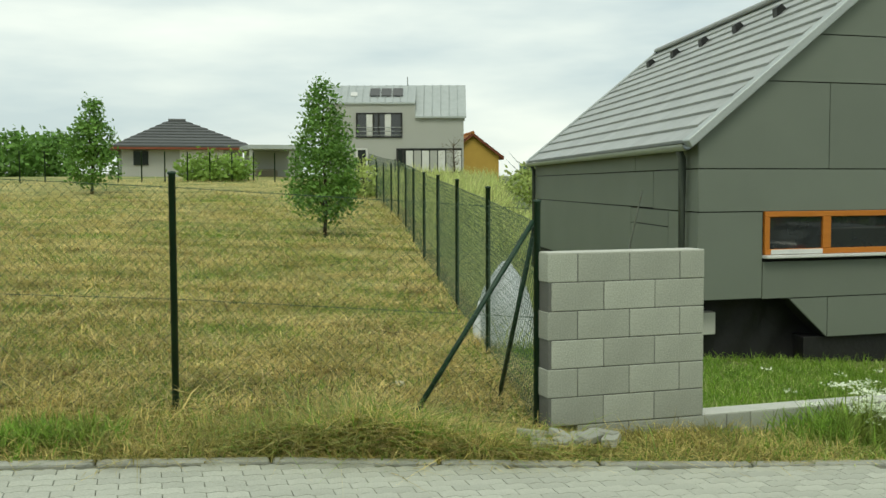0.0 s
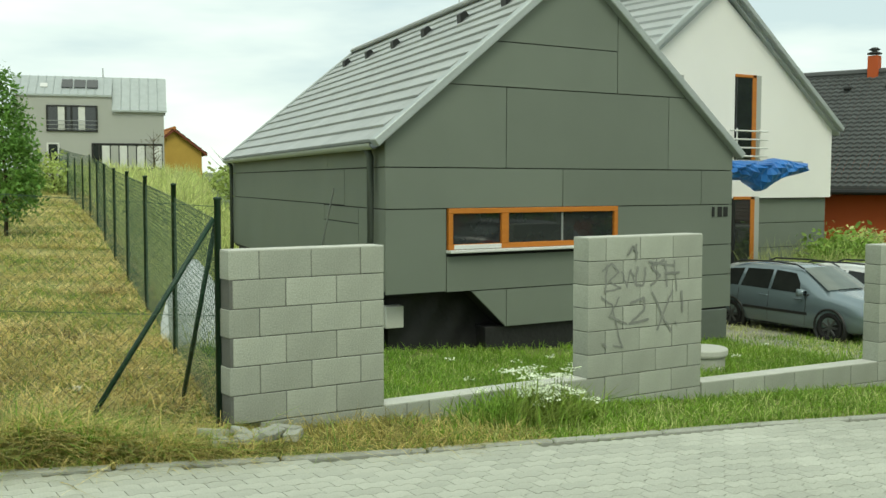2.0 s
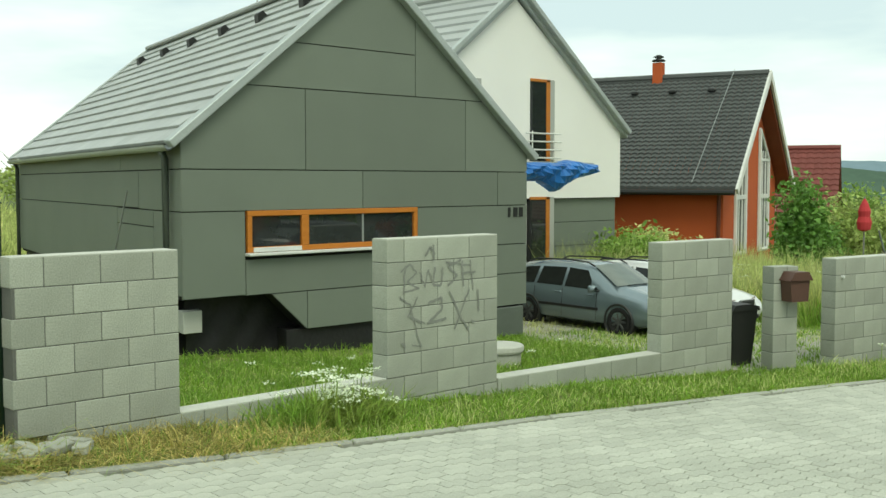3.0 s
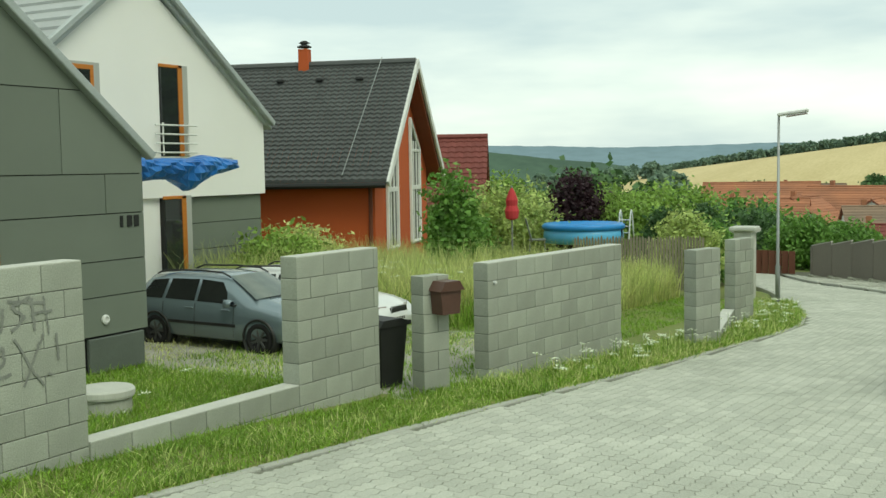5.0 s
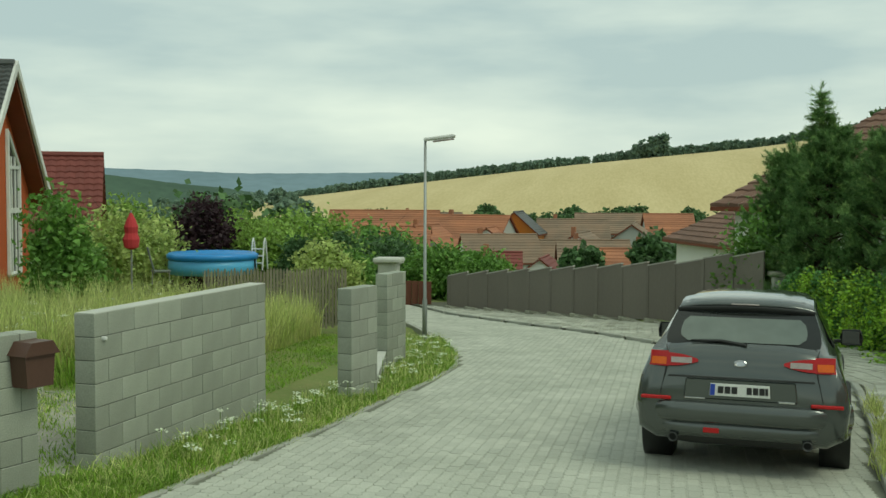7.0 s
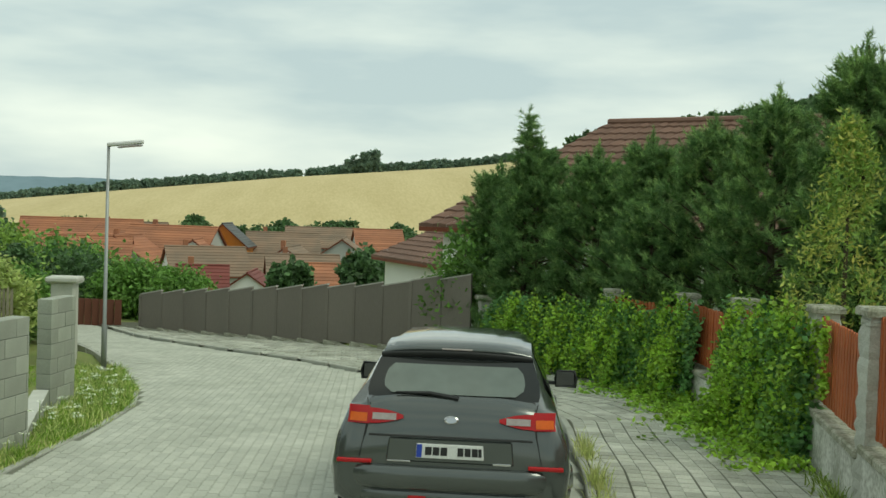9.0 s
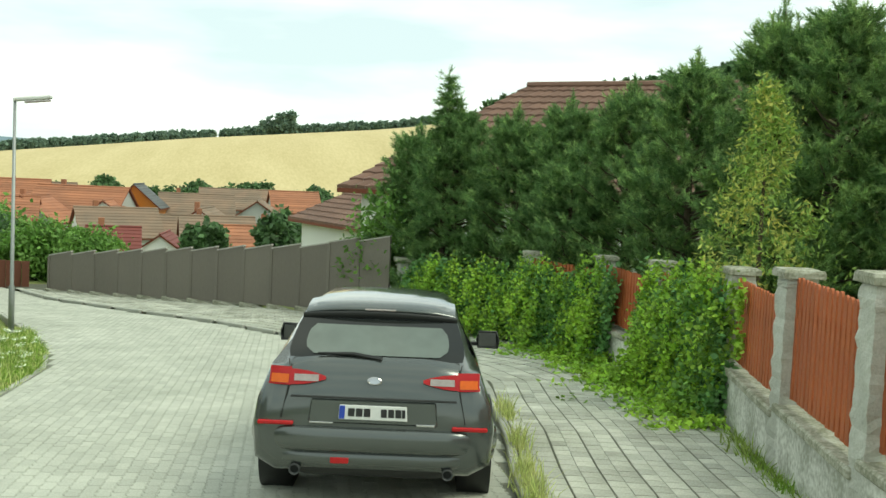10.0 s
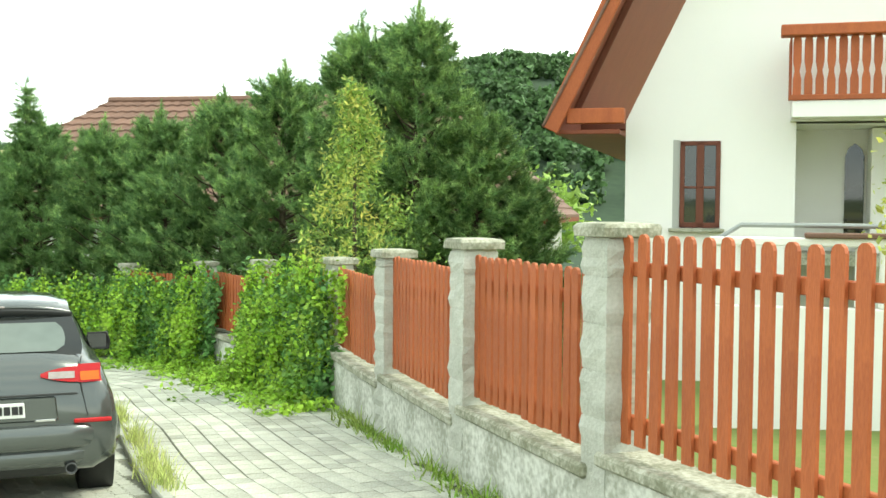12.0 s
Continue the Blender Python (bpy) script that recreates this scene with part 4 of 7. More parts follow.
    part("bumper_seam", wrap(((-.0105, .956, .456), (-.0135, .957, .448))), M["black_plastic"], c)
    part("plate_niche", Geo().span((-.012, -.5, .665), (.07, .5, .865), None, .02), M["suv_paint"], c, "number plate panel")
    # black bar drawn as the shadow of the crease above the plate
    part("niche_shadow_line", Geo().span((-.016, -.66, .862), (.08, .66, .876), None, .004), M["black_plastic"], c)
    pl = part("number_plate", Geo().span((-.03, -.26, .71), (-.014, .26, .82), None, .004), M["plate"], c, "white number plate with bars")
    part("plate_band", Geo().span((-.033, .215, .715), (-.029, .257, .815)), M["plate_blue"], pl)
    for k, (a, b) in enumerate(((.19, .14), (.13, .08), (.07, .02), (-.06, -.105), (-.115, -.16), (-.17, -.215), (-.22, -.245))):
        part("plate_bar", Geo().span((-.034, b, .735), (-.0295, a, .797)), M["plate_ink"], pl)
    part("badge", Geo().lathe([(.05, 0), (.05, .008), (.04, .014), (.036, .008), (0, .008)], 24, Matrix.Translation((.02, 0, 1.0)) @ Matrix.Rotation(radians(-80), 4, "Y") @ Matrix.Diagonal((.62, 1.25, 1, 1))), M["chrome"], c, "oval chrome badge")
    part("trim_bar", Geo().span((-.02, -.47, .672), (-.012, -.33, .69)), M["chrome"], c, "small chrome lettering bar")
    part("trim_bar", Geo().span((-.02, .3, .672), (-.012, .48, .684)), M["chrome"], c)
    part("tow_reflector", Geo().span((-.038, .17, .375), (-.012, .31, .42), None, .006), M["red_lens"], c, "red fog lamp")
    for s in (-1, 1):
        part("shut_line", Geo().tube([(-.005, s * .70, .70), (-.008, s * .70, .88), (.03, s * .71, 1.04), (.10, s * .735, 1.14)], .005, 6), M["black_plastic"], c)
    mirrors(c, 3.0, 1.11, 1.06, M["black_plastic"], 1.25)
    # the body tucks in above the flared wings; squat glasshouse
    for o in c.children_recursive:
        if o.type == "MESH":
            for v in o.data.vertices:
                v.co.y *= 1 - .10 * smooth(.74, 1.0, v.co.z)
                if v.co.z > 1.12:
                    v.co.z = 1.12 + (v.co.z - 1.12) * .82


suv()


def wagon(m, label, paint, rails=True):
    st = [(0.0, .42, .62, .66, .70, .6), (0.08, .32, .80, .86, .80, .7), (0.2, .25, .9, .98, .84, .68), (0.42, .22, .92, 1.22, .855, .62), (0.62, .2, .93, 1.38, .86, .58), (1.2, .19, .93, 1.44, .87, .575), (2.0, .19, .92, 1.46, .88, .575), (2.6, .19, .91, 1.42, .88, .575), (3.0, .19, .9, 1.22, .875, .61), (3.4, .19, .89, .98, .87, .66), (3.9, .2, .84, .91, .85, .68), (4.3, .24, .74, .82, .8, .62), (4.5, .3, .62, .7, .7, .5), (4.57, .36, .54, .6, .6, .4)]
    c = car(m, label, paint, 4.57, 1.76, st, (.95, 3.55), .31, [(0.5, 1.1, 0, 0, .72, 1.12), (1.18, 1.95, 0, 0, 1.22, 1.92), (2.02, 2.95, 0, 0, 2.0, 2.5)])
    # the windscreen's sky reflection is in the pale base of its glass
    part("windscreen", Geo().sheet([[(x - .05 * (abs(k) / 6) ** 2, w * k / 6, z - .02 * (abs(k) / 6) ** 2) for k in range(-6, 7)] for x, w, z in ((3.37, .63, 1.045), (3.08, .6, 1.225), (2.68, .53, 1.445))]), M["sky_tinted_glass"], c, "sloping windscreen", True)
    part("grille", Geo().span((4.5, -.28, .6), (4.575, .28, .72), None, .03), M["black_plastic"], c, "black grille with chrome rim")
    part("grille_rim", Geo().tube([(4.56, -.3, .6), (4.56, -.27, .735), (4.56, .27, .735), (4.56, .3, .6)], .014, 6), M["chrome"], c)
    part("lower_intake", Geo().span((4.52, -.45, .3), (4.585, .45, .4), None, .03), M["black_plastic"], c)
    pl = part("number_plate", Geo().span((4.58, -.26, .43), (4.592, .26, .54)), M["plate"], c)
    for k in range(6):
        part("plate_bar", Geo().span((4.592, -.2 + k * .065, .455), (4.595, -.155 + k * .065, .515)), M["plate_ink"], pl)
    for s in (-1, 1):
        part("headlamp", Geo().sheet([[(4.5 - .55 * max(0, y - .3) ** 1.4 - .25 * (z - .62), s * y, z) for y in (.33, .45, .58, .72)] for z in (.61, .68, .75)]), M["clear_lens"], c, "clear headlamp", True)
        part("tail_lamp", Geo().span((.06, s * .66, .75), (.2, s * .85, .98), None, .03), M["red_lens"], c, "red tail lamp")
        part("door_strip", Geo().span((1.3, s * .885 - .012, .5), (3.0, s * .885 + .012, .56), None, .006), M["black_plastic"], c, "black door strip")
        for x in (1.85, 2.75):
            part("door_handle", Geo().span((x - .1, s * .865 - .012, .8), (x + .1, s * .865 + .018, .83), None, .008), paint, c)
        for x in (1.15, 1.98, 2.95):
            part("shut_line", Geo().tube([(x, s * .882, .3), (x, s * .884, .6), (x, s * .85, .9)], .005, 5), M["black_plastic"], c)
        if rails:
            part("roof_rail", Geo().tube([(.75, s * .56, 1.4), (.95, s * .56, 1.48), (1.9, s * .565, 1.51), (2.45, s * .56, 1.49), (2.65, s * .56, 1.41)], .018, 8), M["black_plastic"], c, "black roof rail")
    mirrors(c, 2.95, 1.0, .97, paint)
    return c


wagon(Matrix.Translation((10.63, 5.11, -0.55)) @ rz(radians(-91.3)) @ Matrix.Rotation(0.012, 4, "Y") @ Matrix.Scale(0.700, 4), "blue grey estate car parked on the gravel yard", M["estate_paint"])
wagon(Matrix.Translation((12.08, 4.91, -0.63)) @ rz(radians(-91.3)) @ Matrix.Scale(0.700, 4), "white estate car parked behind the grey one", M["white_car"])


# ---------------------------------------------------------------- street lamp
lp = thing("street_lamp", "grey steel street lamp with a flat white head", "street lamp", Matrix.Translation((22.0, -1.56, -1.25)))
part("pole", Geo().tube([(0, 0, 0), (0, 0, .9), (0, 0, .95), (0, 0, 4.05)], [.05, .05, .034, .025], 12), M["galv"], lp, "", True)
part("base_collar", Geo().lathe([(.09, 0), (.09, .1), (.06, .16)], 16), M["galv"], lp)
part("head", Geo().box((.14, .62, .07), Matrix.Translation((.02, -.28, 4.09)) @ Matrix.Rotation(radians(-7), 4, "X"), .02), M["white_sill"], lp, "flat white lamp head")
part("diffuser", Geo().box((.11, .42, .03), Matrix.Translation((.02, -.36, 4.04)) @ Matrix.Rotation(radians(-7), 4, "X"), .01), M["clear_lens"], lp)


# ---------------------------------------------------------------- wire fence of the meadow
def wire_fence():
    f = thing("wire_fence", "green chain link fence on steel posts round the meadow", "fence")
    def post(x, y, h, r=.024):
        z = ground_z(x, y)
        part("post", Geo().lathe([(r, z - .3), (r, z + h), (r + .006, z + h), (r + .006, z + h + .015), (0, z + h + .022)], 10, Matrix.Translation((x, y, 0))), M["green_metal"], f, "", True)
    line = [(-0.03, 0.18), (0.62, 2.88), (1.22, 5.53), (1.77, 7.97), (2.44, 10.8), (3.13, 13.72), (3.99, 17.22), (4.55, 19.8), (5.0, 22.1), (5.7, 25.5), (6.4, 29), (7.4, 34)]
    front = [(-0.03, 0.18), (-2.46, 0.76), (-4.9, 1.1), (-7.4, 1.45), (-10, 1.8)]
    for x, y in line + front[1:]:
        post(x, y, 1.62 - .012 * y if x > -1 else 1.66)
    def brace(a, b):
        part("brace", Geo().tube([a, b], .019, 8), M["green_metal"], f, "leaning steel brace", True)
    brace((-0.05, 0.2, 1.42), (-0.90, 0.42, 0.0))
    brace((-0.03, 0.22, 1.38), (0.02, 1.05, 0.0))
    def netting(a, b, top):
        d = Vector((b[0] - a[0], b[1] - a[1], 0))
        l = d.length
        d.normalize()
        nrm = Vector((-d.y, d.x, 0)) * 0.0016
        za, zb = ground_z(*a) + .04, ground_z(*b) + .04
        h = top
        far = math.hypot(a[0] + 2.7, a[1] + 6.9) > 14
        step, w = (0.15, .0022) if far else (0.08, .0011)
        g = Geo()
        def strip(s0, h0, s1, h1, w):
            p, q = Vector((a[0], a[1], za + (zb - za) * s0 / l)) + d * s0 + Vector((0, 0, h0)), Vector((a[0], a[1], za + (zb - za) * s1 / l)) + d * s1 + Vector((0, 0, h1))
            u = (q - p).normalized().cross(nrm.normalized()) * w
            g.add([p + u, p - u, q - u, q + u], [(0, 1, 2, 3)])
            g.add([p + nrm, p - nrm, q - nrm, q + nrm], [(0, 1, 2, 3)])
        k = -h
        while k < l:
            s0, s1 = max(k, 0), min(k + h, l)
            if s1 > s0:
                strip(s0, s0 - k, s1, s1 - k, w)
                strip(s0, h - (s0 - k), s1, h - (s1 - k), w)
            k += step
        for hh in (0.02, h * .5, h - .01):
            strip(0, hh, l, hh, .0022)
        part("chain_link", g, M["wire"], f)
    for a, b in zip(line, line[1:]):
        netting(a, b, 1.44)
    for a, b in zip(front, front[1:]):
        netting(a, b, 1.54)
    # a far run of posts by the bungalow
    for i in range(22):
        x = -9 + i * 0.9
        post(x, 37 + 0.1 * i, 1.2, .028)


wire_fence()


# ---------------------------------------------------------------- garden wall with pickets on the far side
def picket_fence():
    f = thing("picket_fence", "red brown picket fence between split stone pillars on a pale plinth", "fence")
    cols = [(4.4, -8.6, 1.57, .22), (7.21, -9.08, 1.50, .20), (9.34, -9.54, 1.35, .09), (11.59, -10.13, 1.18, .01), (14.01, -10.78, .99, -.14), (16.7, -10.98, .84, -.26), (19.3, -11.08, .70, -.38), (21.8, -10.55, .56, -.5)]
    for x, y, top, base in cols:
        ang = -0.2
        m = Matrix.Translation((x, y, 0)) @ rz(ang)
        pil = part("pillar", Geo().span((-.136, -.136, base - .9), (.136, .136, top - .08), m, .01), M["stone"], f, "split face stone pillar")
        z = base - .9
        rnd = random.Random(int(x * 10))
        while z < top - .1:
            h = min(.27, top - .1 - z)
            if h > .06:
                g = Geo()
                n = 5
                rows = []
                for i in range(n):
                    zz = z + .004 + (h - .008) * i / (n - 1)
                    e = .146 if 0 < i < n - 1 else .138
                    ring = []
                    for sx, sy, ex, ey in ((-1, -1, 1, -1), (1, -1, 1, 1), (1, 1, -1, 1), (-1, 1, -1, -1)):
                        for q in range(3):
                            u = q / 3
                            px, py = sx + (ex - sx) * u, sy + (ey - sy) * u
                            j = rnd.uniform(-.009, .009) if 0 < i < n - 1 else 0
                            ring.append((px * (e + j), py * (e + j), zz))
                    rows.append(ring)
                g.sheet(rows, m, True)
                k = len(g.v) - len(rows[0])
                g.f.append(tuple(range(k, k + len(rows[0]))))
                part("stone", g, M["stone"], pil)
            z += .27
        rows = []
        for zz, e in ((top - .085, .165), (top - .08, .178), (top - .03, .182), (top - .008, .17), (top, .10)):
            ring = []
            for sx, sy, ex, ey in ((-1, -1, 1, -1), (1, -1, 1, 1), (1, 1, -1, 1), (-1, 1, -1, -1)):
                for q in range(6):
                    u = q / 6
                    j = rnd.uniform(-.006, .006)
                    ring.append(((sx + (ex - sx) * u) * (e + j), (sy + (ey - sy) * u) * (e + j), zz))
            rows.append(ring)
        g = Geo().sheet(rows, m, True)
        g.f.append(tuple(range(len(rows[0]) - 1, -1, -1)))
        g.f.append(tuple(range(4 * 24, 5 * 24)))
        part("pillar_cap", g, M["cap"], f, "mossy stone cap")
    picket = {}
    for (x0, y0, t0, b0), (x1, y1, t1, b1) in zip(cols, cols[1:]):
        l = math.hypot(x1 - x0, y1 - y0)
        ang = math.atan2(y1 - y0, x1 - x0)
        m = Matrix.Translation((x0, y0, 0)) @ rz(ang)
        topz = t0 - (.13 if x0 < 5 else .27 if x0 < 8 else .30)
        pl0 = b0 - .09 if x0 > 5 else .22
        ground = road_z((x0 + x1) / 2) - .3
        part("plinth", Geo().span((.10, -.12, ground), (l - .10, .14, pl0 - .10), m, .01), M["plinth"], f, "stained pale plinth wall")
        rnd = random.Random(int(x0 * 7))
        n = max(2, round(l / .55))
        for k in range(n):
            a, b = .06 + (l - .12) * k / n, .06 + (l - .12) * (k + 1) / n
            part("coping_stone", Geo().span((a + .003, -.17, pl0 - .10), (b - .003, .18, pl0 - .012 + rnd.uniform(-.006, .004)), m, .018), M["cap"], f, "mossy coping stone" if k == 0 else "")
        key = round(topz - pl0, 1)
        h = topz - pl0 - .05
        if key not in picket:
            pts = [(-.042, 0), (.042, 0), (.042, h - .04), (.034, h - .016), (.018, h - .003), (0, h), (-.018, h - .003), (-.034, h - .016), (-.042, h - .04)]
            picket[key] = Geo().prism(pts, -.011, .011).mesh("picket", M["red_wood"])
        step = .142 if x0 < 6 else .118
        n = int((l - .34) / step)
        for k in range(n + 1):
            s = .17 + (l - .34) * k / n
            o = new("picket", picket[key])
            o.parent = f
            o.matrix_basis = m @ Matrix.Translation((s, .035 + random.uniform(-.003, .003), pl0 + .045 + random.uniform(-.012, .008))) @ Matrix.Rotation(random.uniform(-.012, .012), 4, "Y")
        for zz in (pl0 + .16, topz - .2):
            part("rail", Geo().span((.1, -.025, zz - .04), (l - .1, .02, zz + .04), m, .006), M["red_wood"], f)


picket_fence()


# ---------------------------------------------------------------- white house with a wooden balcony
def white_house():
    h = thing("house", "white rendered house with brown eaves and a wooden balcony", "house")
    m = Matrix.Translation((13.75, -15.04, .02)) @ rz(math.atan2(-.66, -.75))   # x along the gable, y away from the street
    k = 2.1
    D = 7.0
    front = [(0, -1.5), (2.23, -1.5), (2.23, 2.74), (5.0, 2.74), (5.0, 9.0), (3.2, 9.4), (0, 2.78)]
    part("wall", Geo().prism(front, 0, .3, m), M["white_wall"], h, "white rendered gable wall")
    part("wall", Geo().span((0.0, .3, -1.5), (.3, D, 2.76), m), M["white_wall"], h)
    part("wall", Geo().span((1.95, .3, -1.5), (2.23, 1.5, 2.74), m), M["white_wall"], h)
    part("wall", Geo().span((2.23, 1.5, -1.5), (7.0, 1.8, 6), m), M["white_wall"], h, "recessed porch wall")
    part("porch_floor", Geo().span((2.23, .0, .85), (7.0, 1.5, 1.0), m), M["cap"], h)
    part("balcony_slab", Geo().span((2.15, -.75, 2.74), (7.0, 1.5, 2.94), m), M["white_wall"], h, "white balcony slab")
    # roof slope with overhang
    th = math.atan(k)
    run = 5.0
    L = math.hypot(run, run * k)
    rm = m @ Matrix.Translation((-.93, 0, 2.62)) @ Matrix.Rotation(-th, 4, "Y")
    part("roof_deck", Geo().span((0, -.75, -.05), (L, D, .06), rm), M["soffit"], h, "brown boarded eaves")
    part("verge_board", Geo().span((0, -.83, -.13), (L, -.75, .10), rm, .01), M["red_wood"], h, "red brown verge board")
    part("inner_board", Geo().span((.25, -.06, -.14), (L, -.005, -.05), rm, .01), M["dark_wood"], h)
    for i in range(int(L / .3)):
        g = Geo()
        for j in range(24):
            g.span((i * .3, -.86 + j * .33, .06), (i * .3 + .34, -.86 + (j + 1) * .33 - .01, .10), rm @ Matrix.Rotation(radians(2), 4, "Y"), .012)
        part("tile_course", g, M["brown_tile"], h)
    part("eave_beam", Geo().span((-.70, -.74, 2.70), (.06, -.58, 2.90), m, .01), M["red_wood"], h, "projecting red brown purlin")
    part("eave_beam", Geo().span((-.62, -.05, 2.66), (.0, .1, 2.82), m, .01), M["dark_wood"], h)
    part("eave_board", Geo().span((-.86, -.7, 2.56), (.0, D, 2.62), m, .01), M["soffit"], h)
    # window
    w = thing("window", "", "")
    w.parent = h
    for q in list(w.keys()):
        del w[q]
    x0, x1, z0, z1 = .74, 1.27, 1.33, 2.50
    part("reveal", Geo().span((x0 - .1, -.004, z0 - .04), (x0 - .0, .02, z1 + .02), m), M["far_wall"], w)
    part("opening", Geo().span((x0 - .0, -.003, z0), (x1, .03, z1), m), M["gap"], w)
    fr = Geo()
    for a, b, c, d in ((x0, x1, z1 - .06, z1), (x0, x1, z0, z0 + .07), (x0, x0 + .06, z0, z1), (x1 - .06, x1, z0, z1), ((x0 + x1) / 2 - .05, (x0 + x1) / 2 + .05, z0, z1), (x0, x1, 1.86, 1.89)):
        fr.span((a, -.03, c), (b, .0, d), m, .005)
    part("frame", fr, M["dark_wood"], w, "brown wooden casement")
    for a, b in ((x0 + .06, (x0 + x1) / 2 - .05), ((x0 + x1) / 2 + .05, x1 - .06)):
        part("pane", Geo().span((a, -.012, z0 + .07), (b, -.006, z1 - .06), m), M["glass"], w)
        part("curtain", Geo().span((a + .05, -.0055, z0 + .07), (a + .12, -.0045, z1 - .06), m), M["timber_house"], w, "yellow curtain")
    part("sill", Geo().span((x0 - .14, -.12, z0 - .06), (x1 + .06, .02, z0 - .01), m, .008), M["cap"], w, "stone sill")
    # tall arched window in the porch
    arch = [(.0, 0), (.26, 0), (.26, 1.15), (.22, 1.27), (.13, 1.34), (.04, 1.27), (0, 1.15)]
    part("arched_window", Geo().prism(arch, 1.46, 1.52, m @ Matrix.Translation((2.95, 0, 1.2))), M["glass"], h, "narrow arched window")
    part("porch_pier", Geo().span((3.25, .9, -1), (3.6, 1.5, 2.72), m), M["white_wall"], h)
    # balcony
    b = part("balcony", Geo().span((2.1, -.78, 2.95), (7, -.70, 3.02), m, .01), M["red_wood"], h, "red brown wooden balcony")
    part("handrail", Geo().span((2.0, -.88, 3.74), (7, -.66, 3.88), m, .012), M["red_wood"], b, "thick wooden handrail")
    bal = [(-.05, 0), (.05, 0), (.05, .2), (.03, .3), (.05, .42), (.05, .68), (.035, .74), (-.035, .74), (-.05, .68), (-.05, .42), (-.03, .3), (-.05, .2)]
    for i in range(26):
        part("baluster", Geo().prism(bal, -.76, -.735, m @ Matrix.Translation((2.2 + i * .135, 0, 3.01))), M["red_wood"], b)
    for i in range(4):
        part("baluster", Geo().prism(bal, -.012, .012, m @ Matrix.Translation((2.13, -.6 + i * .16, 3.01)) @ rz(radians(90))), M["red_wood"], b)
    # garden stair wall behind the fence
    s = thing("garden_wall", "white balustrade wall with a brown coping behind the pickets", "wall", m)
    part("body", Geo().span((1.3, -3.98, -1.2), (6.5, -3.8, .62)), M["white_wall"], s)
    part("coping", Geo().span((2.2, -4.05, 1.30), (6.5, -3.75, 1.35), None, .01), M["brown_tile"], s, "brown coping")
    part("top_rail", Geo().span((1.3, -4.0, 1.22), (6.5, -3.8, 1.30), None, .01), M["white_wall"], s)
    for i in range(22):
        part("baluster", Geo().span((1.35 + i * .22, -3.96, .62), (1.45 + i * .22, -3.84, 1.22), None, .02), M["white_wall"], s)
    part("handrail", Geo().tube([(1.25, -3.9, 1.2), (1.6, -3.9, 1.42), (6.4, -3.9, 1.42)], .025, 8), M["galv"], s)


white_house()


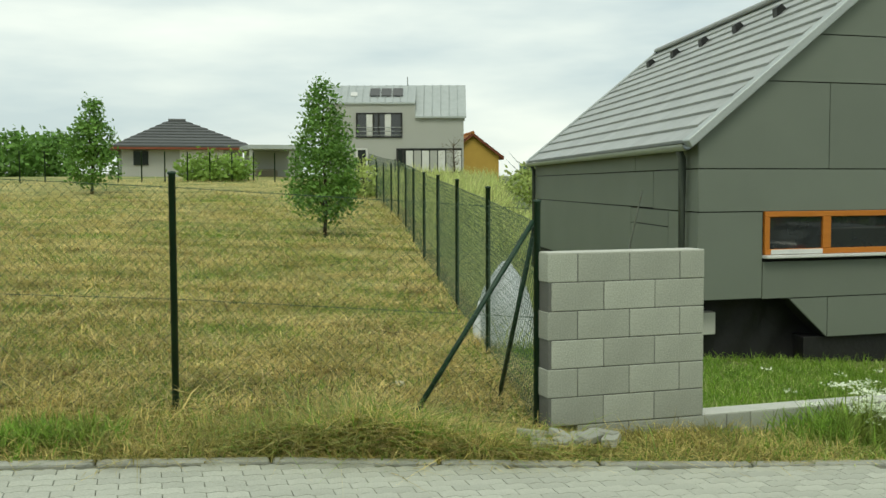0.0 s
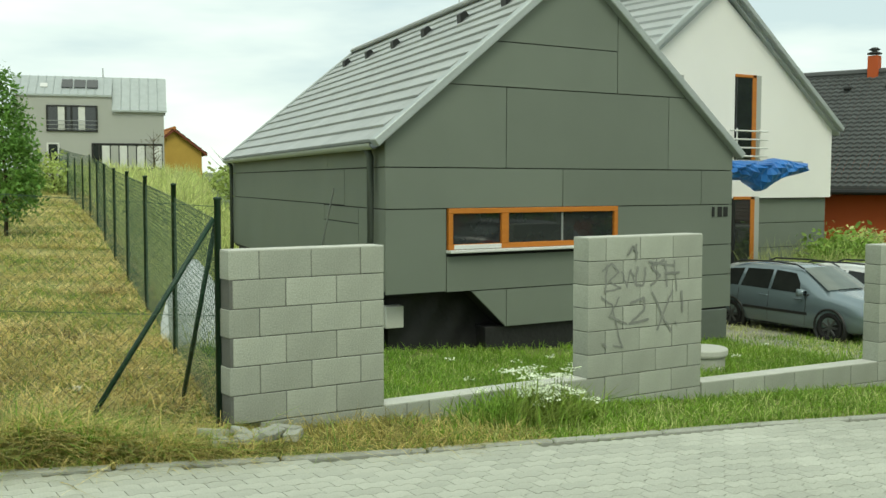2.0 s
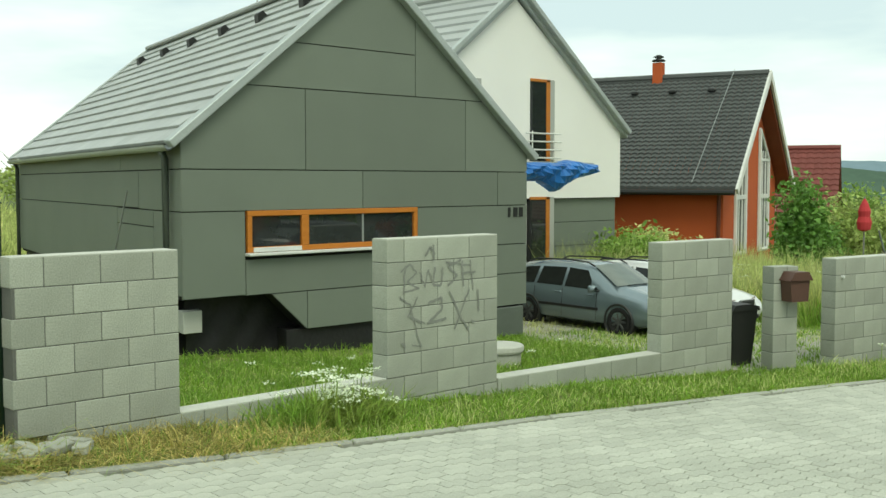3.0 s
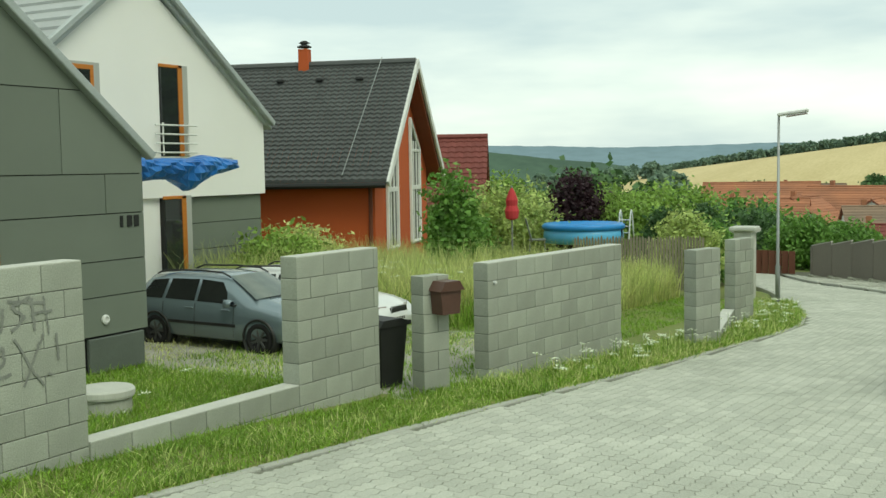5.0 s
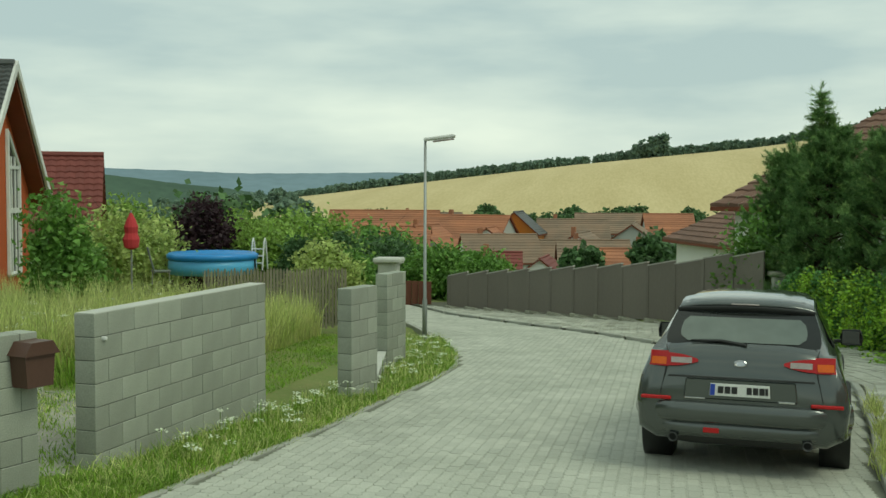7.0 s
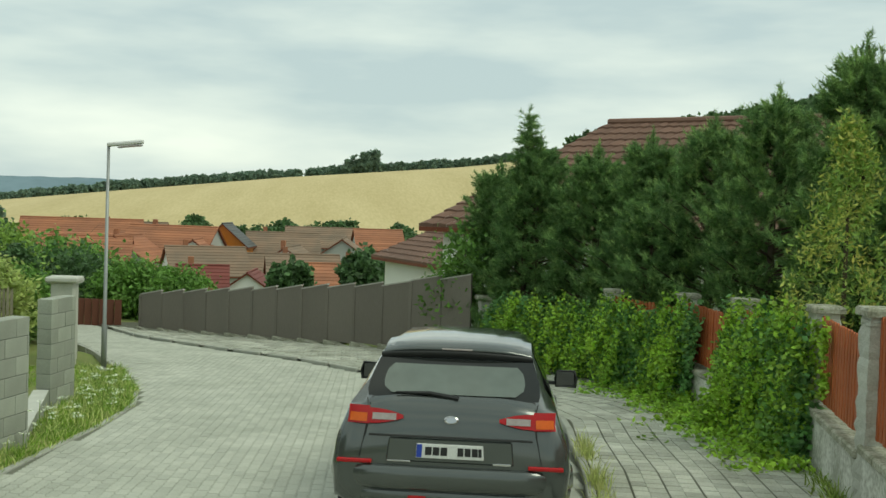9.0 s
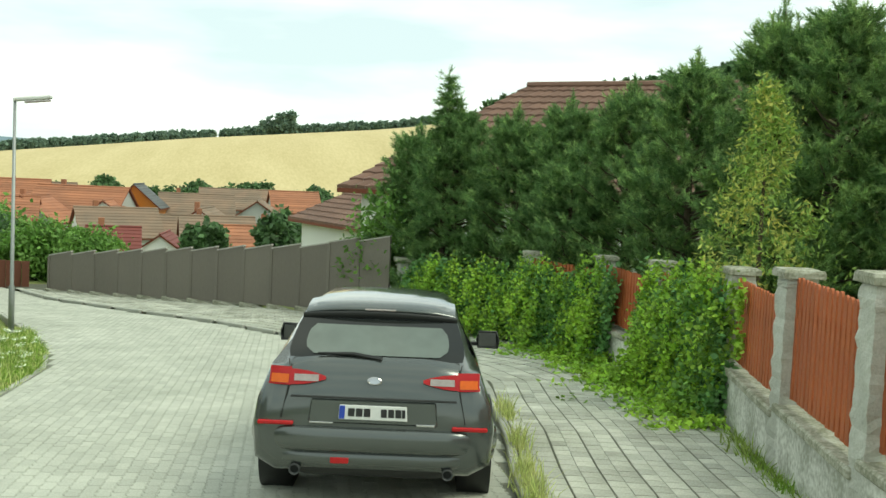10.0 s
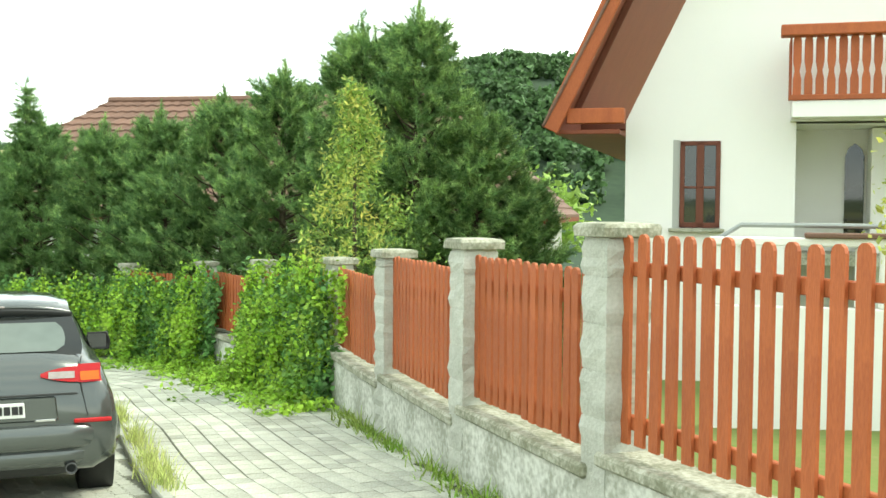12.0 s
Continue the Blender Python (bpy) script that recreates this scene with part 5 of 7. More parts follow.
# ---------------------------------------------------------------- simple helper for houses further off
def tiled_roof(parent, m, w, d, eave, top, material, over=.4, courses=14, cols=0, hip=0.0, deck="soffit"):
    """Two slopes: ridge along local y; w across, d along."""
    rise = top - eave
    k = rise / (w / 2)
    for s in (-1, 1):
        run = w / 2 + over
        L = math.hypot(run, run * k)
        for i in range(courses):
            a, b = i / courses, (i + 1) / courses
            g = Geo()
            hx0 = hip * a
            hx1 = hip * b
            x0, z0 = s * (w / 2 + over - run * a), eave - over * k + run * k * a
            x1, z1 = s * (w / 2 + over - run * b), eave - over * k + run * k * b
            y0, y1 = -d / 2 - over, d / 2 + over
            lift = .05
            if cols:
                for c in range(cols):
                    u0, u1 = c / cols, (c + 1) / cols - .02 / cols
                    ya0, ya1 = y0 + hx0 + (y1 - y0 - 2 * hx0) * u0, y0 + hx0 + (y1 - y0 - 2 * hx0) * u1
                    yb0, yb1 = y0 + hx1 + (y1 - y0 - 2 * hx1) * u0, y0 + hx1 + (y1 - y0 - 2 * hx1) * u1
                    g.add([(x0, ya0, z0 + lift), (x0, (ya0 + ya1) / 2, z0 + lift + .03), (x0, ya1, z0 + lift), (x1, yb1, z1), (x1, (yb0 + yb1) / 2, z1 + .03), (x1, yb0, z1), (x0, ya0, z0 - .03), (x0, ya1, z0 - .03)],
                          [(0, 1, 4, 5), (1, 2, 3, 4), (0, 6, 7, 2, 1)])
            else:
                g.add([(x0, y0 + hx0, z0 + lift), (x0, y1 - hx0, z0 + lift), (x1, y1 - hx1, z1), (x1, y0 + hx1, z1), (x0, y0 + hx0, z0 - .04), (x0, y1 - hx0, z0 - .04)], [(0, 1, 2, 3), (0, 4, 5, 1)])
            g.v = [tuple(m @ Vector(p)) for p in g.v]
            part("tile_course", g, material, parent)
        if not hip:
            g = Geo()
            pts = [(s * (w / 2 + over), eave - over * k - .02), (s * (w / 2 + over), eave - over * k - .16), (0, top - .16), (0, top - .02)]
            g.prism(pts, -d / 2 - over + .03, d / 2 + over - .03, m)
            part("roof_deck", g, M[deck], parent)
    if hip:
        for e in (-1, 1):
            g = Geo()
            yb = e * (d / 2 + over)
            n = courses
            for i in range(n):
                a, b = i / n, (i + 1) / n
                xa, xb = (w / 2 + over) * (1 - a), (w / 2 + over) * (1 - b)
                za, zb = eave - over * k + (w / 2 + over) * k * a, eave - over * k + (w / 2 + over) * k * b
                g.add([m @ Vector(p) for p in ((-xa, yb - e * hip * a, za + .05), (xa, yb - e * hip * a, za + .05), (xb, yb - e * hip * b, zb), (-xb, yb - e * hip * b, zb), (-xa, yb - e * hip * a, za - .03), (xa, yb - e * hip * a, za - .03))], [(0, 1, 2, 3), (0, 4, 5, 1)])
            part("hip_slope", g, material, parent)
        part("eave_board", Geo().span((-w / 2 - over, -d / 2 - over, eave - over * k - .16), (w / 2 + over, d / 2 + over, eave - over * k - .035), m), M["soffit"], parent)
    hl = d / 2 + over - hip
    part("ridge_cap", Geo().tube([m @ Vector((0, -hl, top + .02)), m @ Vector((0, hl, top + .02))], .11, 8), material, parent)


def gable_body(parent, m, w, d, base, eave, top, material, inset=.0):
    part("wall", Geo().prism([(-w / 2, base), (w / 2, base), (w / 2, eave), (0, top - .12), (-w / 2, eave)], -d / 2, d / 2, m), material, parent)


def small_window(parent, m, x, z, w, h, y, frame_mat, rails=2):
    """A window on the front face (normal -y) of m."""
    g = Geo()
    for a, b, c, d in ((x, x + w, z, z + .06), (x, x + w, z + h - .06, z + h), (x, x + .06, z, z + h), (x + w - .06, x + w, z, z + h)) + (((x + w / 2 - .03, x + w / 2 + .03, z, z + h),) if rails > 1 else ()):
        g.span((a, y - .03, c), (b, y + .02, d), m, .004)
    f = part("window", g, frame_mat, parent)
    part("pane", Geo().span((x + .03, y - .012, z + .03), (x + w - .03, y + .004, z + h - .03), m), M["glass"], f)


# white gabled house behind the yard
def gable_house():
    h = thing("house", "white gabled house with grey panels below and a French window", "house")
    m = Matrix.Translation((13.72, 12.12, .2))
    W, D, E, T = 7.1, 8.0, 2.68, 5.35
    gable_body(h, m, W, D, 1.15, E, T, M["white_wall"])
    part("wall", Geo().span((-W / 2, -D / 2 + .08, -1.2), (1.0, D / 2, 1.15), m), M["white_wall"], h)
    part("wall", Geo().span((1.0, -D / 2 + .12, -1.2), (W / 2 - .04, D / 2, 1.15), m), M["gap"], h)
    for a, b in ((-1.2, -.35), (-.35, .1), (.1, .62), (.62, 1.14)):
        part("panel", Geo().span((1.25, -D / 2 + .09, a + .006), (W / 2 - .05, -D / 2 + .12, b - .006), m), M["panel"], h)
    tiled_roof(h, m, W, D, E + .08, T + .1, M["tile"], .14, 14, deck="zinc")
    for s in (-1, 1):
        a, b = Vector((s * (W / 2 + .16), -D / 2 - .16, E - .05)), Vector((0, -D / 2 - .16, T + .12))
        d = b - a
        part("verge_flashing", Geo().span((0, -.05, -.03), (d.length, .06, .07), m @ Matrix.Translation(a) @ (Matrix.Rotation(-math.atan2(d.z, d.x), 4, "Y")), .01), M["zinc"], h, "zinc verge flashing")
    for x, z, hh in ((.45, 1.93, 1.72), (.45, -.8, 1.98)):
        part("opening", Geo().span((x, -D / 2 - .01, z), (x + .78, -D / 2 + .2, z + hh), m), M["gap"], h)
        f = part("french_window", Geo().span((x + .5, -D / 2 - .03, z), (x + .62, -D / 2 + .05, z + hh), m).span((x, -D / 2 - .03, z + hh - .06), (x + .62, -D / 2 + .05, z + hh), m), M["orange_wood"], h, "orange wooden frame")
        part("pane", Geo().span((x + .04, -D / 2 - .02, z + .03), (x + .5, -D / 2, z + hh - .06), m), M["glass"], f)
        part("reveal", Geo().span((x + .62, -D / 2 - .015, z), (x + .78, -D / 2 + .05, z + hh), m), M["far_wall"], f)
    for i in range(4):
        part("rail", Geo().tube([m @ Vector((.2, -D / 2 - .12, 2.0 + i * .17)), m @ Vector((1.32, -D / 2 - .12, 2.0 + i * .17))], .016, 8), M["white_paint"], h, "white balcony rail" if i == 0 else "")
    for x in (.42, 1.1):
        part("rail_post", Geo().tube([m @ Vector((x, -D / 2 - .1, 1.95)), m @ Vector((x, -D / 2 - .1, 2.56))], .014, 8), M["white_paint"], h)
    w = part("small_window", Geo().span((-1.75, -D / 2 - .004, 2.9), (-1.0, -D / 2 + .02, 3.55), m), M["far_wall"], h, "recessed window with a wooden frame")
    part("frame", Geo().span((-1.72, -D / 2 - .02, 2.9), (-1.15, -D / 2 - .004, 3.5), m), M["orange_wood"], w)
    part("pane", Geo().span((-1.66, -D / 2 - .03, 2.9), (-1.24, -D / 2 - .021, 3.42), m), M["glass"], w)
    part("vent_stack", Geo().tube([m @ Vector((-1.0, -1.5, 4.4)), m @ Vector((-1.0, -1.5, 5.2))], .07, 10), M["black_plastic"], h)


gable_house()


def tarp():
    t = thing("parasol", "blue tarpaulin wrapped over a folded parasol frame", "parasol", Matrix.Translation((12.75, 6.7, .12)) @ Matrix.Diagonal((1.38, 1.2, 1, 1)))
    rows = []
    for i in range(29):
        u = i / 28
        x = -1.15 + 2.3 * u
        flap = .30 * math.exp(-((u - .66) / .11) ** 2) + .10 * math.exp(-((u - .35) / .2) ** 2)
        thick = .30 + .05 * math.sin(u * 9) - .16 * max(0, u - .8) * 5 * .6
        ring = []
        for j in range(16):
            a = 2 * math.pi * j / 16
            ca, sa = math.cos(a), math.sin(a)
            z = 1.82 + .5 * thick * sa - (flap * max(0, -sa) ** 1.5)
            ring.append((x + .03 * math.sin(j * 2 + i), .24 * ca + .03 * math.sin(i * 1.3 + j * 1.9), z + .03 * noise.noise((u * 6, ca * 2, sa * 2 + 3)) + .012 * math.sin(i * .8 + j * .5)))
        rows.append(ring)
    g = Geo().sheet(rows, None, True)
    g.f.append(tuple(range(15, -1, -1)))
    g.f.append(tuple(range(28 * 16, 29 * 16)))
    part("cover", g, M["tarp"], t, "creased blue tarpaulin")
    part("ridge_pole", Geo().tube([(-1.25, 0, 1.93), (1.25, 0, 1.93)], .03, 8), M["galv"], t)
    part("pole", Geo().tube([(-1.1, 0, -1.0), (-1.1, 0, 1.93)], .035, 8), M["galv"], t)


tarp()


# terracotta house
def orange_house():
    h = thing("house", "terracotta house with dark tiled roof and tall white gable window", "house")
    ax = math.atan2(.96, -.28) - math.pi / 2
    m = Matrix.Translation((24.1 - .28 * 4.4, 8.3 + .96 * 4.4, .18)) @ rz(ax)
    W, D, E, T = 5.6, 8.0, 1.75, 4.45
    gable_body(h, m, W, D, -2.2, E, T, M["orange_wall"])
    tiled_roof(h, m, W, D, E, T, M["dark_tile"], .42, 28, 46)
    for s in (-1, 1):
        k = (T - E) / (W / 2)
        a, b = Vector((s * (W / 2 + .44), -D / 2 - .44, E - .44 * k)), Vector((0, -D / 2 - .44, T))
        d = b - a
        part("verge_board", Geo().span((0, -.04, -.16), (d.length, .03, .02), m @ Matrix.Translation(a) @ Matrix.Rotation(-math.atan2(d.z, d.x), 4, "Y"), .008), M["white_paint"], h, "white verge board")
    # tall white windows in the gable
    for x0, x1, z0, z1a, z1b in ((-1.75, -.75, -.4, 2.2, 3.0), (.75, 1.75, -.4, 3.0, 2.2)):
        pane = [(x0, z0), (x1, z0), (x1, z1b), (x0, z1a)]
        f = part("window", Geo().prism(pane, -D / 2 - .02, -D / 2 + .02, m), M["glass"], h)
        g = Geo()
        for (xa, za), (xb, zb) in zip(pane, pane[1:] + pane[:1]):
            g.tube([m @ Vector((xa, -D / 2 - .03, za)), m @ Vector((xb, -D / 2 - .03, zb))], .06, 6)
        g.span((x0, -D / 2 - .06, 1.05), (x1, -D / 2 - .01, 1.17), m)
        g.span((x0, -D / 2 - .06, 2.1), (x1, -D / 2 - .01, 2.18), m)
        for u in (.33, .66):
            x = x0 + (x1 - x0) * u
            g.span((x - .03, -D / 2 - .05, z0), (x + .03, -D / 2 - .01, 2.4), m)
        part("frame", g, M["white_paint"], f, "white window frame")
    part("chimney", Geo().span((-.17, -1.46, T - .4), (.11, -1.18, T + .46), m, .01), M["orange_wall"], h, "terracotta chimney")
    part("chimney_cap", Geo().lathe([(.3, 0), (.32, .05), (.1, .14), (.26, .2), (.1, .3)], 14, m @ Matrix.Translation((-.03, -1.32, T + .5)) @ Matrix.Scale(.62, 4)), M["black_plastic"], h, "dark metal chimney cowl", True)
    part("gutter", Geo().tube([m @ Vector((-W / 2 - .45, -D / 2 - .4, E - .5)), m @ Vector((-W / 2 - .45, D / 2, E - .5))], .07, 8), M["black_plastic"], h)
    part("downpipe", Geo().tube([m @ Vector((-W / 2 - .05, -D / 2 + .1, E - .5)), m @ Vector((-W / 2 - .05, -D / 2 + .1, -2))], .05, 8), M["dark_wood"], h)
    for i in range(6):
        part("roof_vent", Geo().box((.16, .2, .1), m @ Matrix.Translation((-.55, -3 + i * 1.1, T - .42)), .03), M["black_plastic"], h)
    part("lightning_wire", Geo().tube([m @ Vector((-.05, -D / 2 + .5, T + .16)), m @ Vector((-W / 2 - .4, -D / 2 + .7, E - .24))], .012, 5), M["galv"], h)


orange_house()


def plain_house(name_label, m, w, d, base, eave, top, wall, roof, over=.3, courses=10, cols=0, hip=0.0, windows=(), chim=None):
    h = thing("house", name_label, "house")
    if hip:
        part("wall", Geo().span((-w / 2, -d / 2, base), (w / 2, d / 2, eave), m), wall, h)
    else:
        gable_body(h, m, w, d, base, eave, top, wall)
    tiled_roof(h, m, w, d, eave, top, roof, over, courses, cols, hip)
    for x, z, ww, hh in windows:
        small_window(h, m, x, z, ww, hh, -d / 2 - .01, M["white_paint"])
    if chim:
        part("chimney", Geo().span((chim[0] - .25, chim[1] - .25, eave), (chim[0] + .25, chim[1] + .25, top + .7), m), M["village_tile"], h)
    return h


plain_house("house with a dark red roof and cream walls", Matrix.Translation((33.3, 13.9, 0)) @ rz(.42), 4.6, 5, -2.5, .6, 2.9, M["white_wall"], M["red_tile"], .4, 14, 20)
BROWN = plain_house("bungalow with a brown tiled hip roof behind the pines", Matrix.Translation((30.9, -17.3, 0)) @ rz(-.76), 8.6, 15.6, -1.5, 1.75, 4.62, M["white_wall"], M["brown_tile"], .5, 16, 34, 3.3)
plain_house("white bungalow with a brown hip roof beyond the grey fence", Matrix.Translation((47.6, -13.6, -.4)) @ rz(-1.27), 8.0, 11.0, -3.5, .35, 2.7, M["white_wall"], M["brown_tile"], .5, 14, 22, 3.6)
# houses over the meadow
b = plain_house("bungalow with a dark grey hip roof beyond the meadow", Matrix.Translation((0.8, 57.5, 0)) @ rz(radians(90)), 8.0, 6.6, -.5, 2.55, 4.0, M["far_wall"], M["dark_tile"], .6, 9, 0, 3.4)
part("garage_door", Geo().span((0.6, 53.42, .9), (3.0, 53.5, 2.2)), M["white_sill"], b, "white garage door")
part("window", Geo().span((-1.9, 53.42, 1.3), (-1.1, 53.5, 2.1)), M["glass"], b)
b.matrix_basis = Matrix.Translation((1.4, 2.0, 1.5))
s = thing("carport", "flat roofed grey carport with firewood", "carport", Matrix.Translation((1.45, 1.2, 1.15)))
part("roof", Geo().span((2.7, 42.4, 2.2), (5.3, 45.5, 2.4)), M["zinc"], s)
part("wall", Geo().span((2.9, 45.2, 0), (5.2, 45.4, 2.2)), M["far_wall"], s)
for x in (2.85, 5.1):
    part("post", Geo().span((x - .08, 42.5, 0), (x + .08, 42.66, 2.2)), M["far_wall"], s)
part("side_wall", Geo().span((4.6, 42.6, 0), (5.2, 42.75, 2.2)), M["far_wall"], s)
part("firewood", Geo().span((3.3, 44.5, .4), (4.4, 45.1, 1.3), None, .1), M["old_wood"], s)


def modern_house():
    h = thing("house", "pale grey two storey house with a metal roof and solar collectors", "house")
    m = Matrix.Translation((10.1, 54.3, 0)) @ rz(-.318)   # x along the front, y away from the street
    ridge, left, right, split, W, D = 7.5, 6.36, 5.56, 5.1, 7.85, 4.2
    slope = (ridge - left) / 1.9
    part("wall", Geo().prism([(0, .8), (W, .8), (W, right), (split, right), (split, left), (0, left)], 0, .3, m), M["far_wall"], h, "pale grey rendered front")
    for x in (0, W - .3):
        part("side_wall", Geo().add([m @ Vector(p) for p in ((x, .3, .8), (x + .3, .3, .8), (x + .3, D, .8), (x, D, .8), (x, .3, right - .05), (x + .3, .3, right - .05), (x + .3, D, right - .05), (x, D, right - .05))], [(0, 1, 5, 4), (1, 2, 6, 5), (2, 3, 7, 6), (3, 0, 4, 7)]), M["far_wall"], h)
    # metal roof: two sheets with standing seams
    for x0, x1, z0 in ((-.12, split, left), (split, W + .15, right)):
        y0 = 0 if z0 == left else -.1
        y1 = 1.9
        g = Geo().add([m @ Vector(p) for p in ((x0, y0 - .08, z0), (x1, y0 - .08, z0), (x1, y1, ridge), (x0, y1, ridge), (x0, y0 - .08, z0 - .1), (x1, y0 - .08, z0 - .1), (x1, y1, ridge - .1), (x0, y1, ridge - .1))], [(0, 1, 2, 3), (0, 4, 5, 1), (1, 5, 6, 2), (0, 3, 7, 4), (4, 7, 6, 5)])
        part("roof", g, M["zinc"], h, "grey standing seam metal roof")
        sg = Geo()
        n = int((x1 - x0) / .42)
        for i in range(1, n):
            x = x0 + (x1 - x0) * i / n
            sg.tube([m @ Vector((x, y0 - .08, z0 + .02)), m @ Vector((x, y1, ridge + .02))], .025, 4)
        part("roof_seam", sg, M["zinc"], h)
    part("back_slope", Geo().add([m @ Vector(p) for p in ((-.12, 1.9, ridge), (W + .15, 1.9, ridge), (W + .15, D + .2, right), (-.12, D + .2, right))], [(0, 1, 2, 3)]), M["zinc"], h)
    for i in range(3):
        part("solar_collector", Geo().box((.58, .95, .07), m @ Matrix.Translation((2.75 + i * .66, .95, 7.02)) @ Matrix.Rotation(math.atan(slope), 4, "X"), .01), M["glass"], h, "dark solar collector")
    part("roof_window", Geo().box((.38, .45, .06), m @ Matrix.Translation((1.55, .8, 6.9)) @ Matrix.Rotation(math.atan(slope), 4, "X")), M["white_sill"], h, "small skylight")
    def glazing(x0, x1, z0, z1, bars, frame_mat, lab):
        w = part("window", Geo().span((x0, -.03, z0), (x1, .04, z1), m), M["glass"], h)
        g = Geo()
        for a, bb, c, d in [(x0, x1, z1 - .08, z1), (x0, x1, z0, z0 + .06)] + [(q - .05, q + .05, z0 + .06, z1 - .08) for q in bars]:
            g.span((a, -.08, c), (bb, -.03, d), m, .01)
        part("frame", g, frame_mat, w, lab)
        return w
    w = glazing(1.7, 4.35, 4.36, 5.78, (1.75, 2.7, 3.0, 4.3), M["black_plastic"], "dark window frame")
    for x in (2.3, 3.35):
        part("curtain", Geo().span((x, -.045, 4.45), (x + .35, -.035, 5.7), m), M["white_sill"], w, "white curtain")
    for k in range(3):
        part("rail", Geo().tube([m @ Vector((1.7, -.14, 4.5 + k * .22)), m @ Vector((4.35, -.14, 4.5 + k * .22))], .02, 5), M["galv"], w)
    glazing(1.7, 2.35, 2.35, 3.75, (1.74, 2.31), M["white_sill"], "pale door frame")
    t = glazing(4.0, 7.75, 2.3, 3.75, (4.05, 4.4), M["black_plastic"], "dark terrace frame")
    for k in range(7):
        part("blind", Geo().span((4.55 + k * .46, -.05, 2.4), (4.55 + k * .46 + .4, -.035, 3.62), m), M["far_wall"] if k % 2 else M["white_sill"], t, "pale roller blind" if k == 0 else "")
    part("antenna", Geo().tube([m @ Vector((4.6, 1.9, ridge)), m @ Vector((4.6, 1.9, ridge + .5))], .03, 5), M["galv"], h)


modern_house()
plain_house("yellow chalet with an orange roof", Matrix.Translation((20.9, 60.5, 1.45)) @ rz(-.2), 3.4, 4, 0, 2.2, 3.5, M["timber_house"], M["orange_roof"], .3, 6)


# ---------------------------------------------------------------- grey stepped fence at the bend
def stepped_fence():
    f = thing("board_fence", "tall grey brown board fence stepping down the slope", "fence")
    a, b = Vector((33.0, -0.4, 0)), Vector((26.6, -8.63, 0))
    n = 13
    d = (b - a) / n
    ang = math.atan2(d.y, d.x)
    for i in range(n):
        p = a + d * i
        u = i / n
        foot = -1.76 + .37 * u
        top = -.68 + 1.0 * u + (.1 if i >= 11 else 0)
        m = Matrix.Translation(p) @ rz(ang)
        l = d.length
        part("panel", Geo().prism([(0, foot + .15), (l, foot + .12), (l, top + .10), (0, top - .06)], -.03, .03, m), M["grey_fence"], f)
        part("top_edge", Geo().prism([(0, top - .06), (l, top + .10), (l, top + .13), (0, top - .03)], -.045, .045, m), M["fence_edge"], f, "pale top edge" if i == 0 else "")
        part("post", Geo().span((-.04, -.05, foot - .3), (.04, .05, top - .08), m), M["grey_fence"], f)
        part("kerb_stone", Geo().prism([(0, foot - .4), (l * .96, foot - .4), (l * .96, foot + .02), (0, foot + .16)], -.16, .06, m), M["cap"], f, "slanting stone base" if i == 0 else "")
    g = thing("garden_gate", "red picket gate beside a stone gatepost", "gate", Matrix.Translation((26.5, -9.0, -1.45)))
    part("gatepost", Geo().span((-.2, -.2, -.4), (.2, .2, 1.35), None, .02), M["stone"], g, "stone gatepost")
    part("cap", Geo().span((-.28, -.28, 1.35), (.28, .28, 1.45), None, .02), M["cap"], g)
    for i in range(9):
        part("picket", Geo().prism([(-.06, 0), (.06, 0), (.06, 1.2), (0, 1.27), (-.06, 1.2)], -.015, .015, Matrix.Translation((-.1 - .02 * i, -.32 - i * .15, -.1)) @ rz(radians(80))), M["red_wood"], g)
    w = thing("board_fence", "low brown board fence at the end of the road", "fence")
    for i in range(12):
        part("board", Geo().box((.03, .2, 1.1), Matrix.Translation((34.6 + i * .05, .5 + i * .22, -1.6)), .004), M["brown_fence"], w)


stepped_fence()

# old palings and stone gateposts on the meadow side
pf = thing("paling_fence", "weathered grey paling fence behind tall grass", "fence")
for i in range(44):
    part("paling", Geo().prism([(-.026, 0), (.026, 0), (.026, 1.2), (0, 1.27), (-.026, 1.2)], -.012, .012, Matrix.Translation((22.6 + .02 * i, 3.2 - .065 * i, -1.1 + random.uniform(-.04, .03))) @ rz(radians(105))), M["old_wood"], pf)
for x, y, z in ((23.4, -.55, .40), (24.4, -.35, .30)):
    p = thing("gatepost", "pale stone gatepost with a flat cap", "gatepost", Matrix.Translation((x, y, 0)))
    part("shaft", Geo().span((-.2, -.2, -1.6), (.2, .2, z - .1), None, .015), M["stone"], p)
    part("cap", Geo().span((-.29, -.29, z - .1), (.29, .29, z), None, .025), M["coping"], p)

# pool, ladder, parasol, chair
pool = thing("pool", "round blue inflatable pool on the lawn", "pool", Matrix.Translation((30.4, 6.0, -.56)))
part("wall", Geo().lathe([(1.2, 0), (1.24, .2), (1.22, .42)], 40), M["pool_light"], pool, "light blue pool side", True)
part("ring", Geo().lathe([(1.12, .44), (1.2, .38), (1.28, .44), (1.28, .54), (1.2, .6), (1.1, .54)], 40), M["pool_blue"], pool, "dark blue inflated ring", True)
part("strap", Geo().span((-.03, -1.27, .0), (.03, -1.235, .42)), M["black_plastic"], pool)
lad = thing("pool_ladder", "white pool ladder leaning over the pool wall", "ladder", Matrix.Translation((31.3, 4.75, -.5)))
for y in (0, .35):
    part("stile", Geo().tube([(-.25, y, 0), (-.08, y, .8), (0, y, .9), (.08, y, .8), (.25, y, 0)], .025, 8), M["white_paint"], lad)
